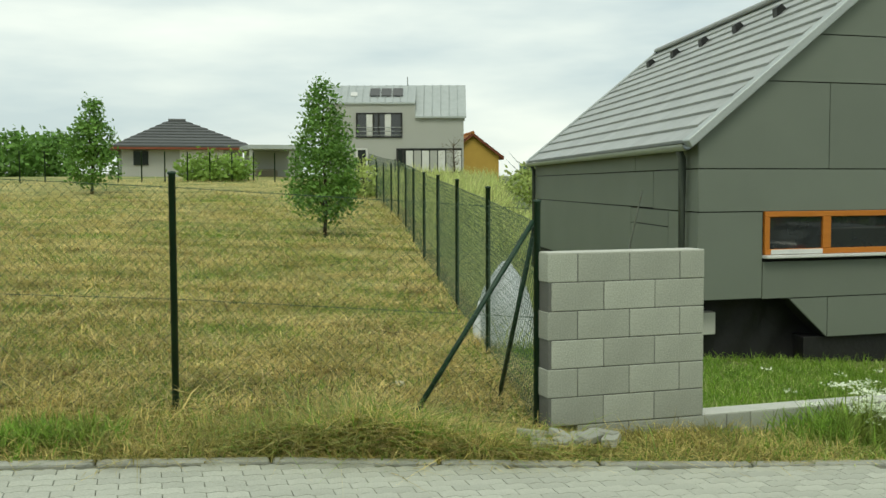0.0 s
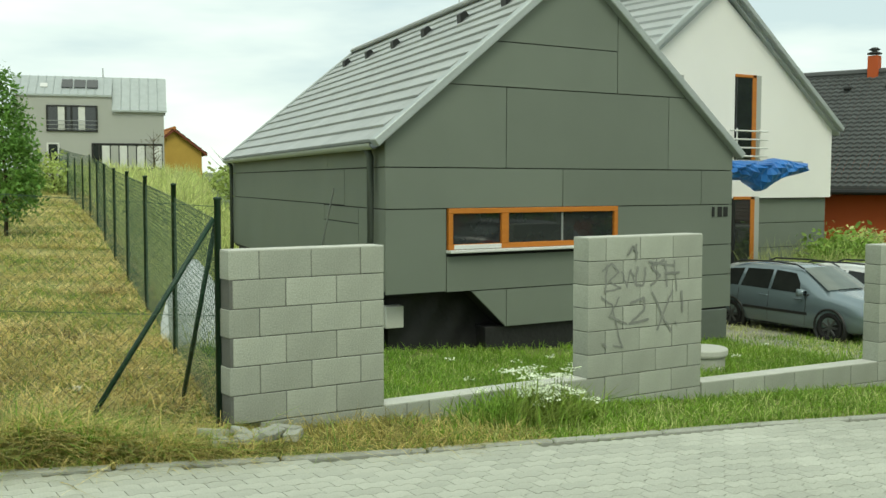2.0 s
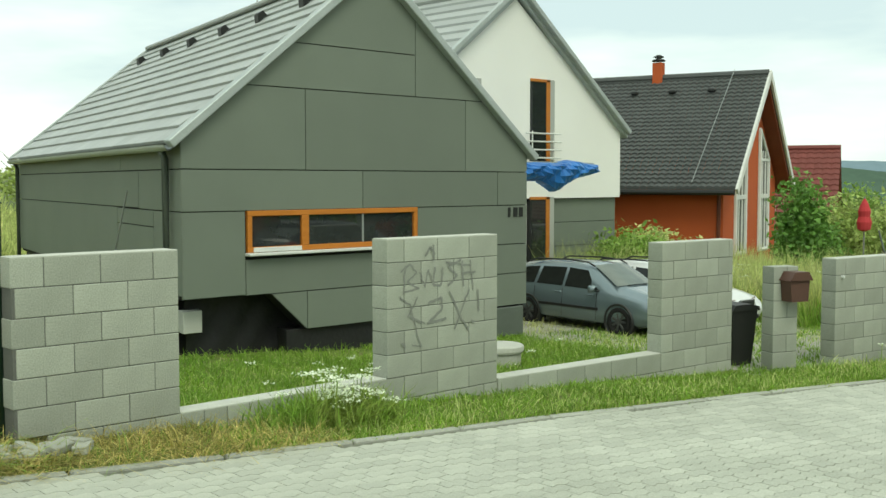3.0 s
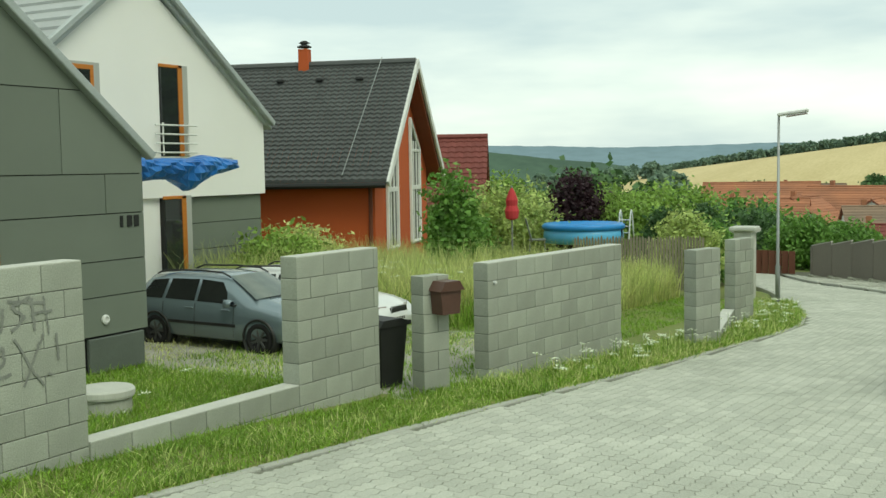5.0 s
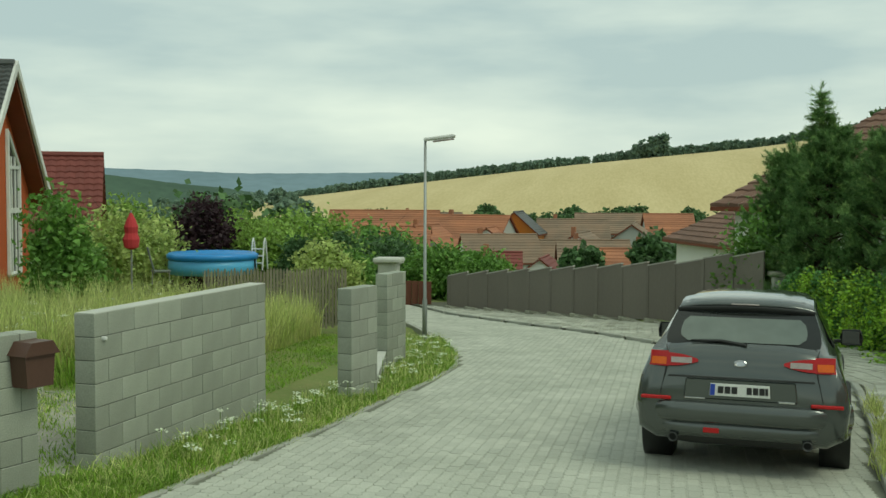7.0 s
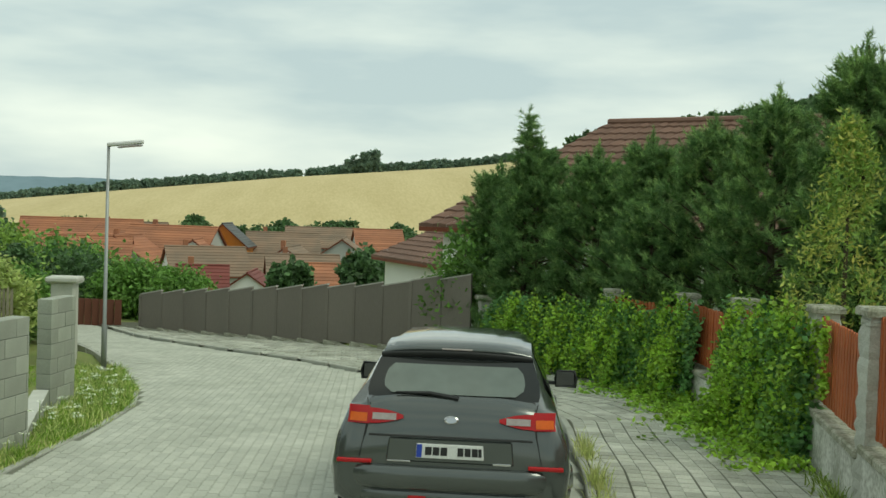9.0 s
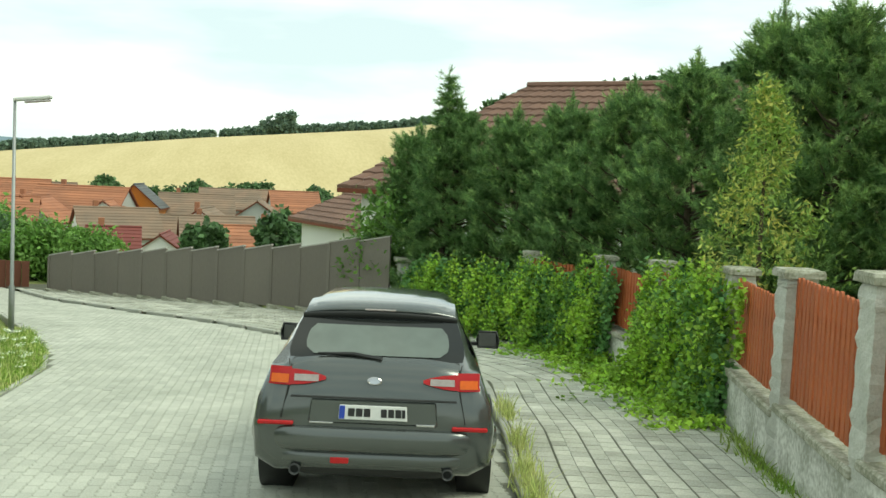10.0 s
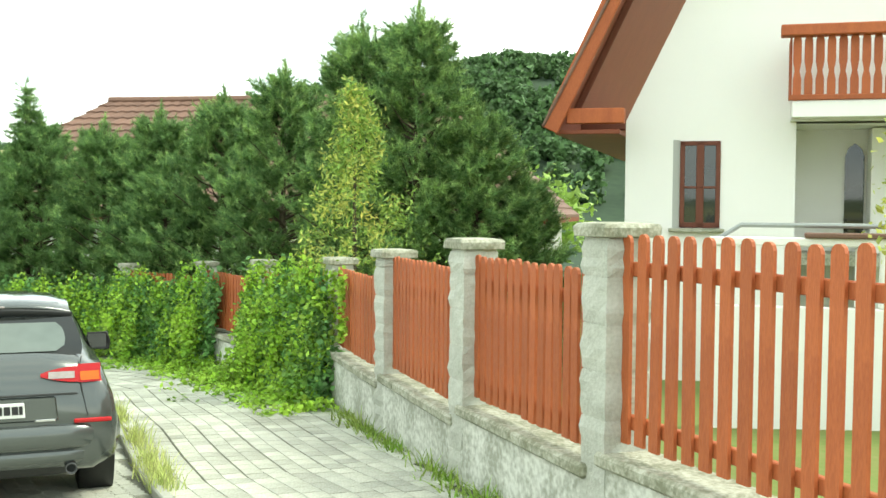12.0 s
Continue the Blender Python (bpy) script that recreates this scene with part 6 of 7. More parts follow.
for z in (.2, .4, .6):
    part("rung", Geo().tube([(-.25 + z * .21, 0, z), (-.25 + z * .21, .35, z)], .018, 8), M["white_paint"], lad)
um = thing("parasol", "folded red parasol in the garden", "parasol", Matrix.Translation((25.9, 6.35, -.85)))
part("cloth", Geo().lathe([(.05, 1.2), (.17, 1.25), (.2, 1.45), (.15, 1.6), (.17, 1.75), (.1, 1.95), (.02, 2.1)], 12), M["red_cloth"], um, "folded red cloth")
part("pole", Geo().tube([(0, 0, 0), (0, 0, 2.15)], .025, 8), M["galv"], um)
ch = thing("deck_chair", "grey folding garden chair on the lawn", "chair", Matrix.Translation((28.2, 6.6, -.7)) @ rz(.4))
part("backrest", Geo().box((.5, .04, .7), Matrix.Translation((0, .25, .65)) @ Matrix.Rotation(radians(-15), 4, "X")), M["grey_paint"], ch)
part("seat", Geo().box((.5, .5, .04), Matrix.Translation((0, 0, .35))), M["grey_paint"], ch)
for x in (-.23, .23):
    for y in (-.22, .22):
        part("leg", Geo().tube([(x, y, 0), (x, y, .36)], .015, 6), M["galv"], ch)

# village below: x, y, ridge height, length, turn, roof
TILES = (M["village_tile"], M["grey_tile"], M["red_tile"], M["dark_tile"])
for i, (x, y, zt, d, a, mt) in enumerate(((149.0, 26.0, -1.0, 14.9, 0.10, 0), (124.4, 21.2, -2.4, 11.1, 0.10, 0), (107.7, 18.1, -3.3, 7.3, 0.15, 0), (136.1, 12.5, -1.3, 10.6, -0.25, 0), (141.8, 6.7, -0.9, 5.5, 1.45, 3), (147.2, -0.1, -2.0, 9.1, 0.10, 1), (162.3, -5.6, -1.5, 10.9, 0.05, 1),
                                          (116.7, 6.7, -2.9, 7.8, 0.30, 1), (120.1, 1.5, -3.6, 6.2, 0.10, 1), (112.3, -3.4, -3.2, 6.9, 0.10, 1), (100.3, -6.4, -3.4, 4.6, 0.15, 0), (97.7, 4.9, -3.7, 4.0, 0.10, 2), (152.1, -12.9, -1.3, 6.3, 0.10, 0), (174.7, 24.8, -1.8, 11.9, 0.00, 1),
                                          (118, 24, -3.1, 7.5, 1.5, 0), (128, 16.5, -2.3, 6.5, 1.3, 0), (131, 9, -2.6, 7, 1.5, 0), (125, -2, -2.9, 8, 1.4, 1), (138, -8, -2.2, 9, 1.5, 1), (106, 11.5, -4.3, 6, 1.4, 0), (103, 1, -4.4, 6, 1.5, 2), (112, -9, -3.4, 7, 1.3, 1))):
    w = 7.5 if mt != 3 else 6.0
    wins = ((-w * .3, zt - 4.4, .9, 1.1), (w * .1, zt - 4.4, .9, 1.1))
    plain_house("old village house with a weathered tiled roof", Matrix.Translation((x, y, 0)) @ rz(a), w, d, zt - 8, zt - 2.6, zt, M["orange_wood"] if mt == 3 else M["white_wall"] if i % 3 else M["far_wall"], TILES[mt], .3, 10, 0, 0.0, wins, (.6, d * .25) if i % 2 else None)


# ---------------------------------------------------------------- plants
RNG = np.random.default_rng(7)


def diamonds(c, size, flat=0.35, aspect=0.55):
    """Leaf shaped quads round the centres c, turned at random; flat: how far they lie level."""
    n = len(c)
    u = RNG.normal(size=(n, 3))
    u[:, 2] *= (1 - flat)
    u /= np.linalg.norm(u, axis=1)[:, None] + 1e-9
    v = RNG.normal(size=(n, 3))
    v[:, 2] *= (1 - flat)
    v -= u * (u * v).sum(1)[:, None]
    v /= np.linalg.norm(v, axis=1)[:, None] + 1e-9
    s = (size * RNG.uniform(.6, 1.3, n))[:, None]
    a = np.stack([c - u * s, c + v * s * aspect, c + u * s, c - v * s * aspect], 1)
    a[:, 1, 2] -= s[:, 0] * .15
    a[:, 3, 2] -= s[:, 0] * .15
    return a.reshape(-1, 3)


def clumps(n, k, spread, shape):
    """n clump centres from shape(), k points round each."""
    c = np.array([shape() for _ in range(n)])
    p = np.repeat(c, k, axis=0) + RNG.normal(size=(n * k, 3)) * spread
    return p


def ellipsoid(x, y, z, rx, ry, rzz, hollow=0.55):
    def f():
        d = RNG.normal(size=3)
        d /= np.linalg.norm(d)
        r = hollow + (1 - hollow) * RNG.uniform() ** .6
        return np.array((x, y, z)) + d * r * np.array((rx, ry, rzz)) * (1 + .18 * noise.noise(Vector(d * 2.3) + Vector((x, y, z))))
    return f


def tree(name, label, x, y, top, crown, material, leaf, n, k, spread, trunk_r=.05, base=None, limbs=7, flat=.3):
    """crown: list of (dz share of height, radius, half height)."""
    z0 = ground_z(x, y) - .05 if base is None else base
    t = thing(name, label, "tree" if name == "tree" else "shrub", Matrix.Translation((x, y, z0)))
    h = top - z0
    g = Geo().tube([(0, 0, 0), (.02 * h, .01, h * .3), (-.01 * h, .02, h * .6), (0, 0, h * .92)], [trunk_r, trunk_r * .8, trunk_r * .5, trunk_r * .12], 8)
    part("trunk", g, M["bark"], t, "", True)
    lg = Geo()
    rnd = random.Random(int(x * 31 + y * 7))
    for i in range(limbs):
        a, q = rnd.uniform(0, 6.28), rnd.uniform(.22, .75)
        r = max(c[1] for c in crown) * rnd.uniform(.5, .85)
        lg.tube([(0, 0, h * q), (r * .5 * math.cos(a), r * .5 * math.sin(a), h * q + r * .35), (r * math.cos(a), r * math.sin(a), h * q + r * .8)], [trunk_r * .4, trunk_r * .25, trunk_r * .06], 5)
    tagged(part("branching", lg, M["bark"], t), kind="stuff")
    pts = []
    for dz, r, hh in crown:
        pts.append(clumps(max(3, int(n * r * hh / sum(c[1] * c[2] for c in crown))), k, spread, ellipsoid(0, 0, dz * h, r, r, hh)))
    p = np.concatenate(pts)
    ob = new("crown", from_arrays("crown", diamonds(p, leaf, flat), 4, material))
    ob.parent = t
    return t


def needles(c, d, length, per, width):
    """Tufts of needles at the points c that point along d."""
    n = len(c)
    c2, d2 = np.repeat(c, per, 0), np.repeat(d, per, 0)
    u = d2 * .7 + RNG.normal(size=(n * per, 3)) * .5
    u /= np.linalg.norm(u, axis=1)[:, None]
    s = np.cross(u, RNG.normal(size=u.shape))
    s /= np.linalg.norm(s, axis=1)[:, None] + 1e-9
    l = (length * RNG.uniform(.7, 1.2, n * per))[:, None]
    off = d2 * (RNG.uniform(-.5, .5, n * per) * length * 1.1)[:, None]
    b = c2 + off
    return np.stack([b - s * width, b + s * width, b + u * l], 1).reshape(-1, 3)


def pine(x, y, top, radius, seed, label="bushy green pine behind the fence", bright=.35, n=420, cone=False):
    z0 = land(x, y) - .4
    t = thing("tree", label, "tree", Matrix.Translation((x, y, z0)), group="pines behind the fence")
    h = top - z0
    rnd = random.Random(seed)
    part("trunk", Geo().tube([(0, 0, 0), (.03, .02, h * .5), (0, 0, h * .97)], [.1, .06, .015], 8), M["bark"], t, "", True)
    br = Geo()
    cs, ds = [], []
    bright_at = []
    if cone:
        for i in range(n):
            f = (round(rnd.uniform(.02, 1.0) * 16) + rnd.uniform(-.4, .4)) / 16
            a = rnd.uniform(0, 6.28)
            r = radius * max(0, 1 - f) ** .8 * rnd.uniform(.3, 1.05) + .04
            p = np.array((r * math.cos(a), r * math.sin(a), h * f * .94 + r * (.03 + .18 * f)))
            if i % 6 == 0:
                br.tube([(0, 0, h * f * .9), tuple(p)], [.014, .004], 4)
            d = np.array((math.cos(a) * .8, math.sin(a) * .8, .1)) + RNG.normal(size=3) * .18
            for q in range(4):
                cs.append(p + d * rnd.uniform(.05, .13) * (q - 1.5))
                ds.append(d / np.linalg.norm(d))
                bright_at.append(bright)
    else:
        # whorls of limbs, each ending in fans of upright brush-like shoots
        for i in range(n // 5):
            f = (i + rnd.random()) / (n // 5) * .95 + .02
            a = i * 2.4 + rnd.uniform(-.5, .5)
            reach = radius * .86 * (1 - f ** 1.5) ** .8 * rnd.uniform(.5, 1.12) + .06
            rise = .18 + .6 * f
            tip = np.array((reach * math.cos(a), reach * math.sin(a), h * f * .92 + reach * rise))
            root = np.array((0, 0, h * f * .92))
            br.tube([tuple(root), tuple(root * .45 + tip * .55 - np.array((0, 0, .08))), tuple(tip)], [.024, .014, .005], 4)
            for side in range(4):
                u = (1.0, .82, .66, .5)[side] + rnd.uniform(-.06, .04)
                q0 = root + (tip - root) * u + np.array((rnd.uniform(-.16, .16), rnd.uniform(-.16, .16), rnd.uniform(-.06, .04))) * (0 if side == 0 else 1.4)
                for k in range(5):
                    b2 = a + rnd.uniform(-1.5, 1.5)
                    up = rnd.uniform(.35, 1.25)
                    d = np.array((math.cos(b2), math.sin(b2), up))
                    d /= np.linalg.norm(d)
                    long = rnd.uniform(.13, .30) * (1.25 if k == 0 else 1)
                    for q in range(4):
                        cs.append(q0 + d * (.04 + long * (q / 3)))
                        ds.append(d)
                        # more light needles on outer upward tips, painting them lit from above
                        bright_at.append(bright * (.15 + 1.25 * u * (q + 1) / 4 * min(1.2, up)))
        # the leaders on top
        for k in range(7):
            b2 = k * 2.4
            lean = np.array((math.cos(b2) * .35, math.sin(b2) * .35, 1.0)) * (1.0 if k else 0) + np.array((0, 0, 1.0))
            lean /= np.linalg.norm(lean)
            for q in range(8):
                cs.append(np.array((0, 0, h * .86)) + lean * q * .085 * (1.3 if k == 0 else 1))
                ds.append(lean)
                bright_at.append(bright * 1.2)
    for q in range(14):
        cs.append(np.array((rnd.uniform(-.03, .03), rnd.uniform(-.03, .03), h * (.86 + .0105 * q))))
        ds.append(np.array((0, 0, 1.0)))
        bright_at.append(bright)
    tagged(part("branching", br, M["bark"], t), kind="stuff")
    cs, ds = np.array(cs), np.array(ds)
    pick = RNG.uniform(size=len(cs)) < np.array(bright_at)
    for nm, sel, mt in (("needle_mass", ~pick, M["needle"]), ("young_needle_mass", pick, M["needle_light"])):
        ob = new(nm, from_arrays(nm, needles(cs[sel], ds[sel], .105 if not cone else .12, 22 if not cone else 18, .0062), 3, mt))
        ob.parent = t
        ob["kind"] = "stuff"
    return t


for i, (x, y, top, r, br, n) in enumerate(((27.8, -9.4, 3.0, 1.6, .12, 480), (26.2, -10.0, 3.5, 1.6, .15, 540), (24.6, -10.9, 3.3, 1.6, .2, 520), (23.2, -11.6, 3.5, 1.7, .25, 520), (21.2, -12.1, 3.7, 1.7, .3, 520), (19.2, -12.4, 4.0, 1.6, .4, 520), (17.4, -12.9, 4.6, 1.5, .5, 560),
                                          (16.4, -13.3, 4.75, 1.5, .5, 560), (15.7, -13.9, 3.1, 1.3, .45, 420), (15.5, -14.6, 2.1, .9, .4, 280), (19.4, -14.7, 3.0, 1.4, .35, 380), (21.0, -14.4, 3.2, 1.8, .3, 420), (22.0, -11.3, 2.3, 1.2, .2, 320))):
    pine(x, y, top, r, i + 3, "bushy green pine behind the fence", br, n)
pine(26.3, -9.75, 4.2, 1.1, 33, "slender young spruce with a pointed top", .15, 800, True)


def thuja():
    t = thing("tree", "golden green thuja with feathery yellow sprays", "tree", Matrix.Translation((14.62, -11.3, -.8)))
    part("trunk", Geo().tube([(0, 0, 0), (0, 0, 3.4)], [.05, .01], 6), M["bark"], t)
    for nm, mt, nn in (("spray_mass", M["thuja"], 80), ("green_spray_mass", M["leaf_light"], 110)):
        def sh():
            f = RNG.uniform() ** .8
            a = RNG.uniform(0, 6.28)
            r = .92 * (1 - f) ** .8 * RNG.uniform(.35, 1.1) * (.75 + .9 * abs(noise.noise((math.cos(a) * 1.6, math.sin(a) * 1.6, f * 5)))) + .03
            return np.array((r * math.cos(a), r * math.sin(a), .8 + 3.0 * f))
        ob = new(nm, from_arrays(nm, diamonds(clumps(nn, 30, (.075, .075, .11), sh), .046, 0, .3), 4, mt))
        ob.parent = t


thuja()


def ivy():
    t = thing("climbing_vine", "bright green climbing vine covering the old fence", "vine")
    line = [(12.4, -10.32), (14.01, -10.78), (16.7, -10.98), (19.3, -11.08), (21.8, -10.55), (24.0, -9.75), (26.3, -8.9)]
    def at(s):
        for (x0, y0), (x1, y1) in zip(line, line[1:]):
            l = math.hypot(x1 - x0, y1 - y0)
            if s <= l:
                return x0 + (x1 - x0) * s / l, y0 + (y1 - y0) * s / l
            s -= l
        return line[-1]
    def strands(count, hi, out, seed):
        rnd = random.Random(seed)
        made = []
        while len(made) < count:
            q = rnd.uniform(1.45, 13.6)
            if 4.4 < q < 6.0:
                continue
            x, y = at(q)
            foot = road_z(x) + .03
            top = foot + (hi - .075 * q - foot) * rnd.uniform(.6, 1.06) * (.45 + .55 * smooth(1.1, 2.0, q))
            low = foot + max(0, top - foot) * (rnd.uniform(0, .75) if rnd.random() < .45 else 0)
            made.append((q, low, top, rnd.uniform(.05, 1.0) * out))
        def f():
            q, low, top, o = made[int(RNG.integers(len(made)))]
            v = RNG.uniform()
            x, y = at(q + RNG.normal() * .06)
            return np.array((x, y + .16 + o * (1.25 - v), low + (top - low) * v))
        return f
    # the inner layer near the fence carries its shade as darker leaf colour
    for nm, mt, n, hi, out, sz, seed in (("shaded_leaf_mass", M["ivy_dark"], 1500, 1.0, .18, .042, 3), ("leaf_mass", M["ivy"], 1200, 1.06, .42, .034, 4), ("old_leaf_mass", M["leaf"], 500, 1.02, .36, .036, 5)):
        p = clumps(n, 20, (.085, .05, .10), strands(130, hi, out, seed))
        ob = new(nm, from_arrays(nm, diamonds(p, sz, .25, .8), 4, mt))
        ob.parent = t
        ob["kind"] = "stuff"
    # a few hanging tendrils on the pickets
    def tendrils():
        q = (1.0, 1.55, 1.72)[int(RNG.integers(3))] + RNG.normal() * .03
        x, y = at(q)
        return np.array((x, y + .12, RNG.uniform(.15, .85) - .05 * q))
    ob = new("tendril_mass", from_arrays("tendril_mass", diamonds(clumps(40, 14, (.03, .02, .06), tendrils), .036, .2, .8), 4, M["ivy"]))
    ob.parent = t
    ob["kind"] = "stuff"
    # runners over the path
    def runners():
        q = RNG.uniform(1.0, 9)
        x, y = at(q)
        o = abs(RNG.normal())
        return np.array((x, y + .25 + o * .40, road_z(x) + .06 + max(0, .22 - .3 * o) * RNG.uniform()))
    ob = new("runner_mass", from_arrays("runner_mass", diamonds(clumps(420, 14, (.10, .08, .025), runners), .04, .6, .8), 4, M["ivy"]))
    ob.parent = t


ivy()


def grass(name, label, sampler, n, h0, h1, width, material, lean=.5, kind_="stuff"):
    p = np.array([sampler() for _ in range(n)])
    a = RNG.uniform(0, 6.28, n)
    side = np.stack([np.cos(a), np.sin(a), np.zeros(n)], 1) * (width * RNG.uniform(.6, 1.4, n))[:, None]
    h = RNG.uniform(h0, h1, n) * RNG.uniform(.6, 1.1, n)
    b = RNG.normal(size=(n, 2)) * lean
    tip = p + np.stack([b[:, 0] * h, b[:, 1] * h, h / np.sqrt(1 + (b ** 2).sum(1))], 1)
    mid = (p + tip) / 2 + np.stack([-b[:, 0] * h * .12, -b[:, 1] * h * .12, h * .08], 1)
    v = np.concatenate([np.stack([p - side, p + side, mid + side * .7], 1), np.stack([p - side, mid + side * .7, mid - side * .7], 1), np.stack([mid - side * .7, mid + side * .7, tip], 1)]).reshape(-1, 3)
    return tagged(new(name, from_arrays(name, v, 3, material)), label, "grass", kind=kind_)


def in_field():
    while True:
        d = RNG.uniform() ** 1.7
        y = .15 + 30 * d
        x = RNG.uniform(-4.5 - .36 * y, .05 + .26 * y)
        if y > along(LEFT_KERB, x) + .1 and (noise.noise((x * .8, y * .8, 4)) > -.28 or RNG.uniform() < .35):
            return (x, y, ground_z(x, y) - .01)


def verge(x0, x1, w, keep=1.0):
    def f():
        while True:
            x = RNG.uniform(x0, x1)
            y = along(LEFT_KERB, x) + RNG.uniform(-.02, w)
            if noise.noise((x * 1.5, y * 2.0, 9)) > -.1 or RNG.uniform() < .4:
                return (x, y, max(ground_z(x, y), road_z(x) - .03))
    return f


def rect(x0, x1, y0, y1, bias=0.0):
    def f():
        while True:
            x, y = RNG.uniform(x0, x1), RNG.uniform(y0, y1)
            if noise.noise((x * .9, y * .9, 1)) > -.35 + bias or RNG.uniform() < .3:
                return (x, y, ground_z(x, y) - .01)
    return f


def heap():
    x = RNG.normal(-1.35, .75)
    y = along(LEFT_KERB, x) + .16 + abs(RNG.normal(0, .26))
    return (x, y, road_z(x) + .02 + max(0, .22 - .22 * abs(x + 1.35)) * RNG.uniform())


def mats(count, size, lift, seed):
    """Matted clumps scattered over the meadow."""
    rnd = random.Random(seed)
    c = []
    while len(c) < count:
        y = .5 + 26 * rnd.random() ** 1.6
        x = rnd.uniform(-4.5 - .36 * y, -.1 + .24 * y)
        if y > along(LEFT_KERB, x) + .4:
            c.append((x, y, rnd.uniform(.5, 1.5) * size))
    def f():
        x, y, r = c[int(RNG.integers(count))]
        dx, dy = RNG.normal(size=2) * r * .6
        d = math.hypot(dx, dy) / r
        return (x + dx * 1.5, y + dy, ground_z(x + dx, y + dy) - .01 + lift * r * max(0, 1 - d * .8) * RNG.uniform())
    return f


def swaths(width, seed):
    """Rows of cut grass left by the mower across the meadow."""
    def f():
        while True:
            k = int(RNG.integers(0, 26))
            y0 = .9 + 1.15 * k * (1 + .012 * k)
            x = RNG.uniform(-4.5 - .36 * y0, .05 + .25 * y0)
            y = y0 + .35 * noise.noise((x * .25, k * 3.1, seed)) + RNG.normal() * width * .38
            if y > along(LEFT_KERB, x) + .25 and x < .05 + .25 * y and noise.noise((x * .55, k * 1.7, 8)) > -.25 + .3 * RNG.normal():
                return (x, y, ground_z(x, y) + .05 * RNG.uniform())
    return f


grass("cut_hay", "loose straw coloured hay lying on the mown meadow", in_field, 52000, .06, .22, .0055, M["hay"], 2.2)
grass("cut_hay", "bleached straw lying in swaths on the meadow", swaths(.55, 3), 60000, .07, .24, .0055, M["straw"], 2.4)
grass("cut_hay", "matted clumps of raked hay on the meadow", mats(420, .30, .55, 21), 44000, .07, .24, .005, M["hay"], 1.8)
grass("cut_hay", "brown rotting tufts left by the mower", mats(260, .20, .5, 25), 13000, .05, .18, .005, M["dead"], 1.6)
grass("meadow_grass", "green tufts regrowing through the hay", mats(620, .36, .05, 22), 70000, .05, .17, .0055, M["grass"], .9)
grass("meadow_grass", "short green regrowth between the hay", in_field, 16000, .04, .14, .005, M["weed"], 1.0)
grass("meadow_grass", "lush green tuft at the edge of the road", lambda: (RNG.normal(-3.35, .22), RNG.normal(.18, .12), road_z(-3.3) + .02), 1500, .08, .24, .007, M["grass"], .6)
grass("hay_heap", "raked heap of dry grass beside the road", heap, 5200, .08, .26, .004, M["hay"], 1.9)
grass("hay_heap", "green cut stems in the raked heap", heap, 2200, .1, .32, .004, M["grass"], 1.7)
grass("verge_straw", "dry straw on the verge", verge(-6, 2.0, .9), 14000, .05, .22, .004, M["hay"], 1.4)
grass("verge_grass", "short lush grass along the foot of the walls", verge(1.2, 9.3, 1.15), 16000, .03, .12, .005, M["lawn"], .7)
grass("verge_grass", "green grass on the verge along the kerb", verge(-6, 9.3, 1.1), 13000, .03, .12, .0045, M["grass"], .6)
grass("verge_grass", "pale dry stalks among the verge grass", verge(1.5, 14, .8), 3500, .05, .18, .0045, M["weed"], .7)
grass("verge_grass", "lush grass on the verge round the bend", verge(9.0, 22.5, .9), 15000, .05, .2, .006, M["lawn"], .6)
grass("verge_grass", "pale seeding weeds on the verge round the bend", verge(9.0, 22.5, .9), 6500, .06, .24, .006, M["weed"], .6)
grass("lawn", "bright green lawn in front of the panelled house", rect(.9, 8.3, .28, 3.2), 36000, .05, .16, .0045, M["lawn"], .6)
grass("lawn", "dry blades among the lawn grass", rect(.9, 8.3, .28, 3.2, .15), 9000, .04, .14, .0045, M["weed"], .8)
grass("lawn", "grass of the yard beside the gravel", rect(8.2, 23, -.9, 3.2, .1), 30000, .04, .12, .006, M["lawn"], .6)
grass("weeds", "tall seeding weeds along the terracotta house", rect(14.5, 22.5, 2.2, 9), 26000, .55, 1.4, .009, M["weed"], .3)
grass("weeds", "green stems of tall weeds", rect(14.0, 24, 1.8, 10), 20000, .3, .8, .012, M["grass"], .35)
grass("weeds", "pale tall grass behind the far wall", rect(15.0, 22.6, .7, 2.8), 15000, .5, 1.1, .009, M["weed"], .22)
grass("weeds", "rough grass between house and meadow fence", lambda: (lambda y: (lambda x: (x, y, ground_z(x, y) - .01))(.24 * y + RNG.uniform(.1, 1.5)))(RNG.uniform(3.0, 16)), 9000, .15, .5, .006, M["weed"], .5)
grass("weeds", "tall dry grass behind the meadow fence", lambda: (lambda y: (lambda x: (x, y, ground_z(x, y) - .01))(.22 * y + .6 + RNG.uniform(0, 8)))(RNG.uniform(16, 48)), 14000, .4, 1.2, .02, M["weed"], .3)
grass("weeds", "tufts of weeds along the path kerb", lambda: (lambda x: (x, along(RIGHT_KERB, x) + RNG.normal(-.06, .05), road_z(x) + .02))(RNG.choice([10.6, 11.3, 12.6, 14.2]) + RNG.normal(0, .22)), 800, .1, .36, .006, M["weed"], .35)
grass("gravel_weeds", "sparse weeds in the gravel yard", rect(8.4, 13.5, .5, 6, .2), 7000, .03, .14, .006, M["weed"], .8)


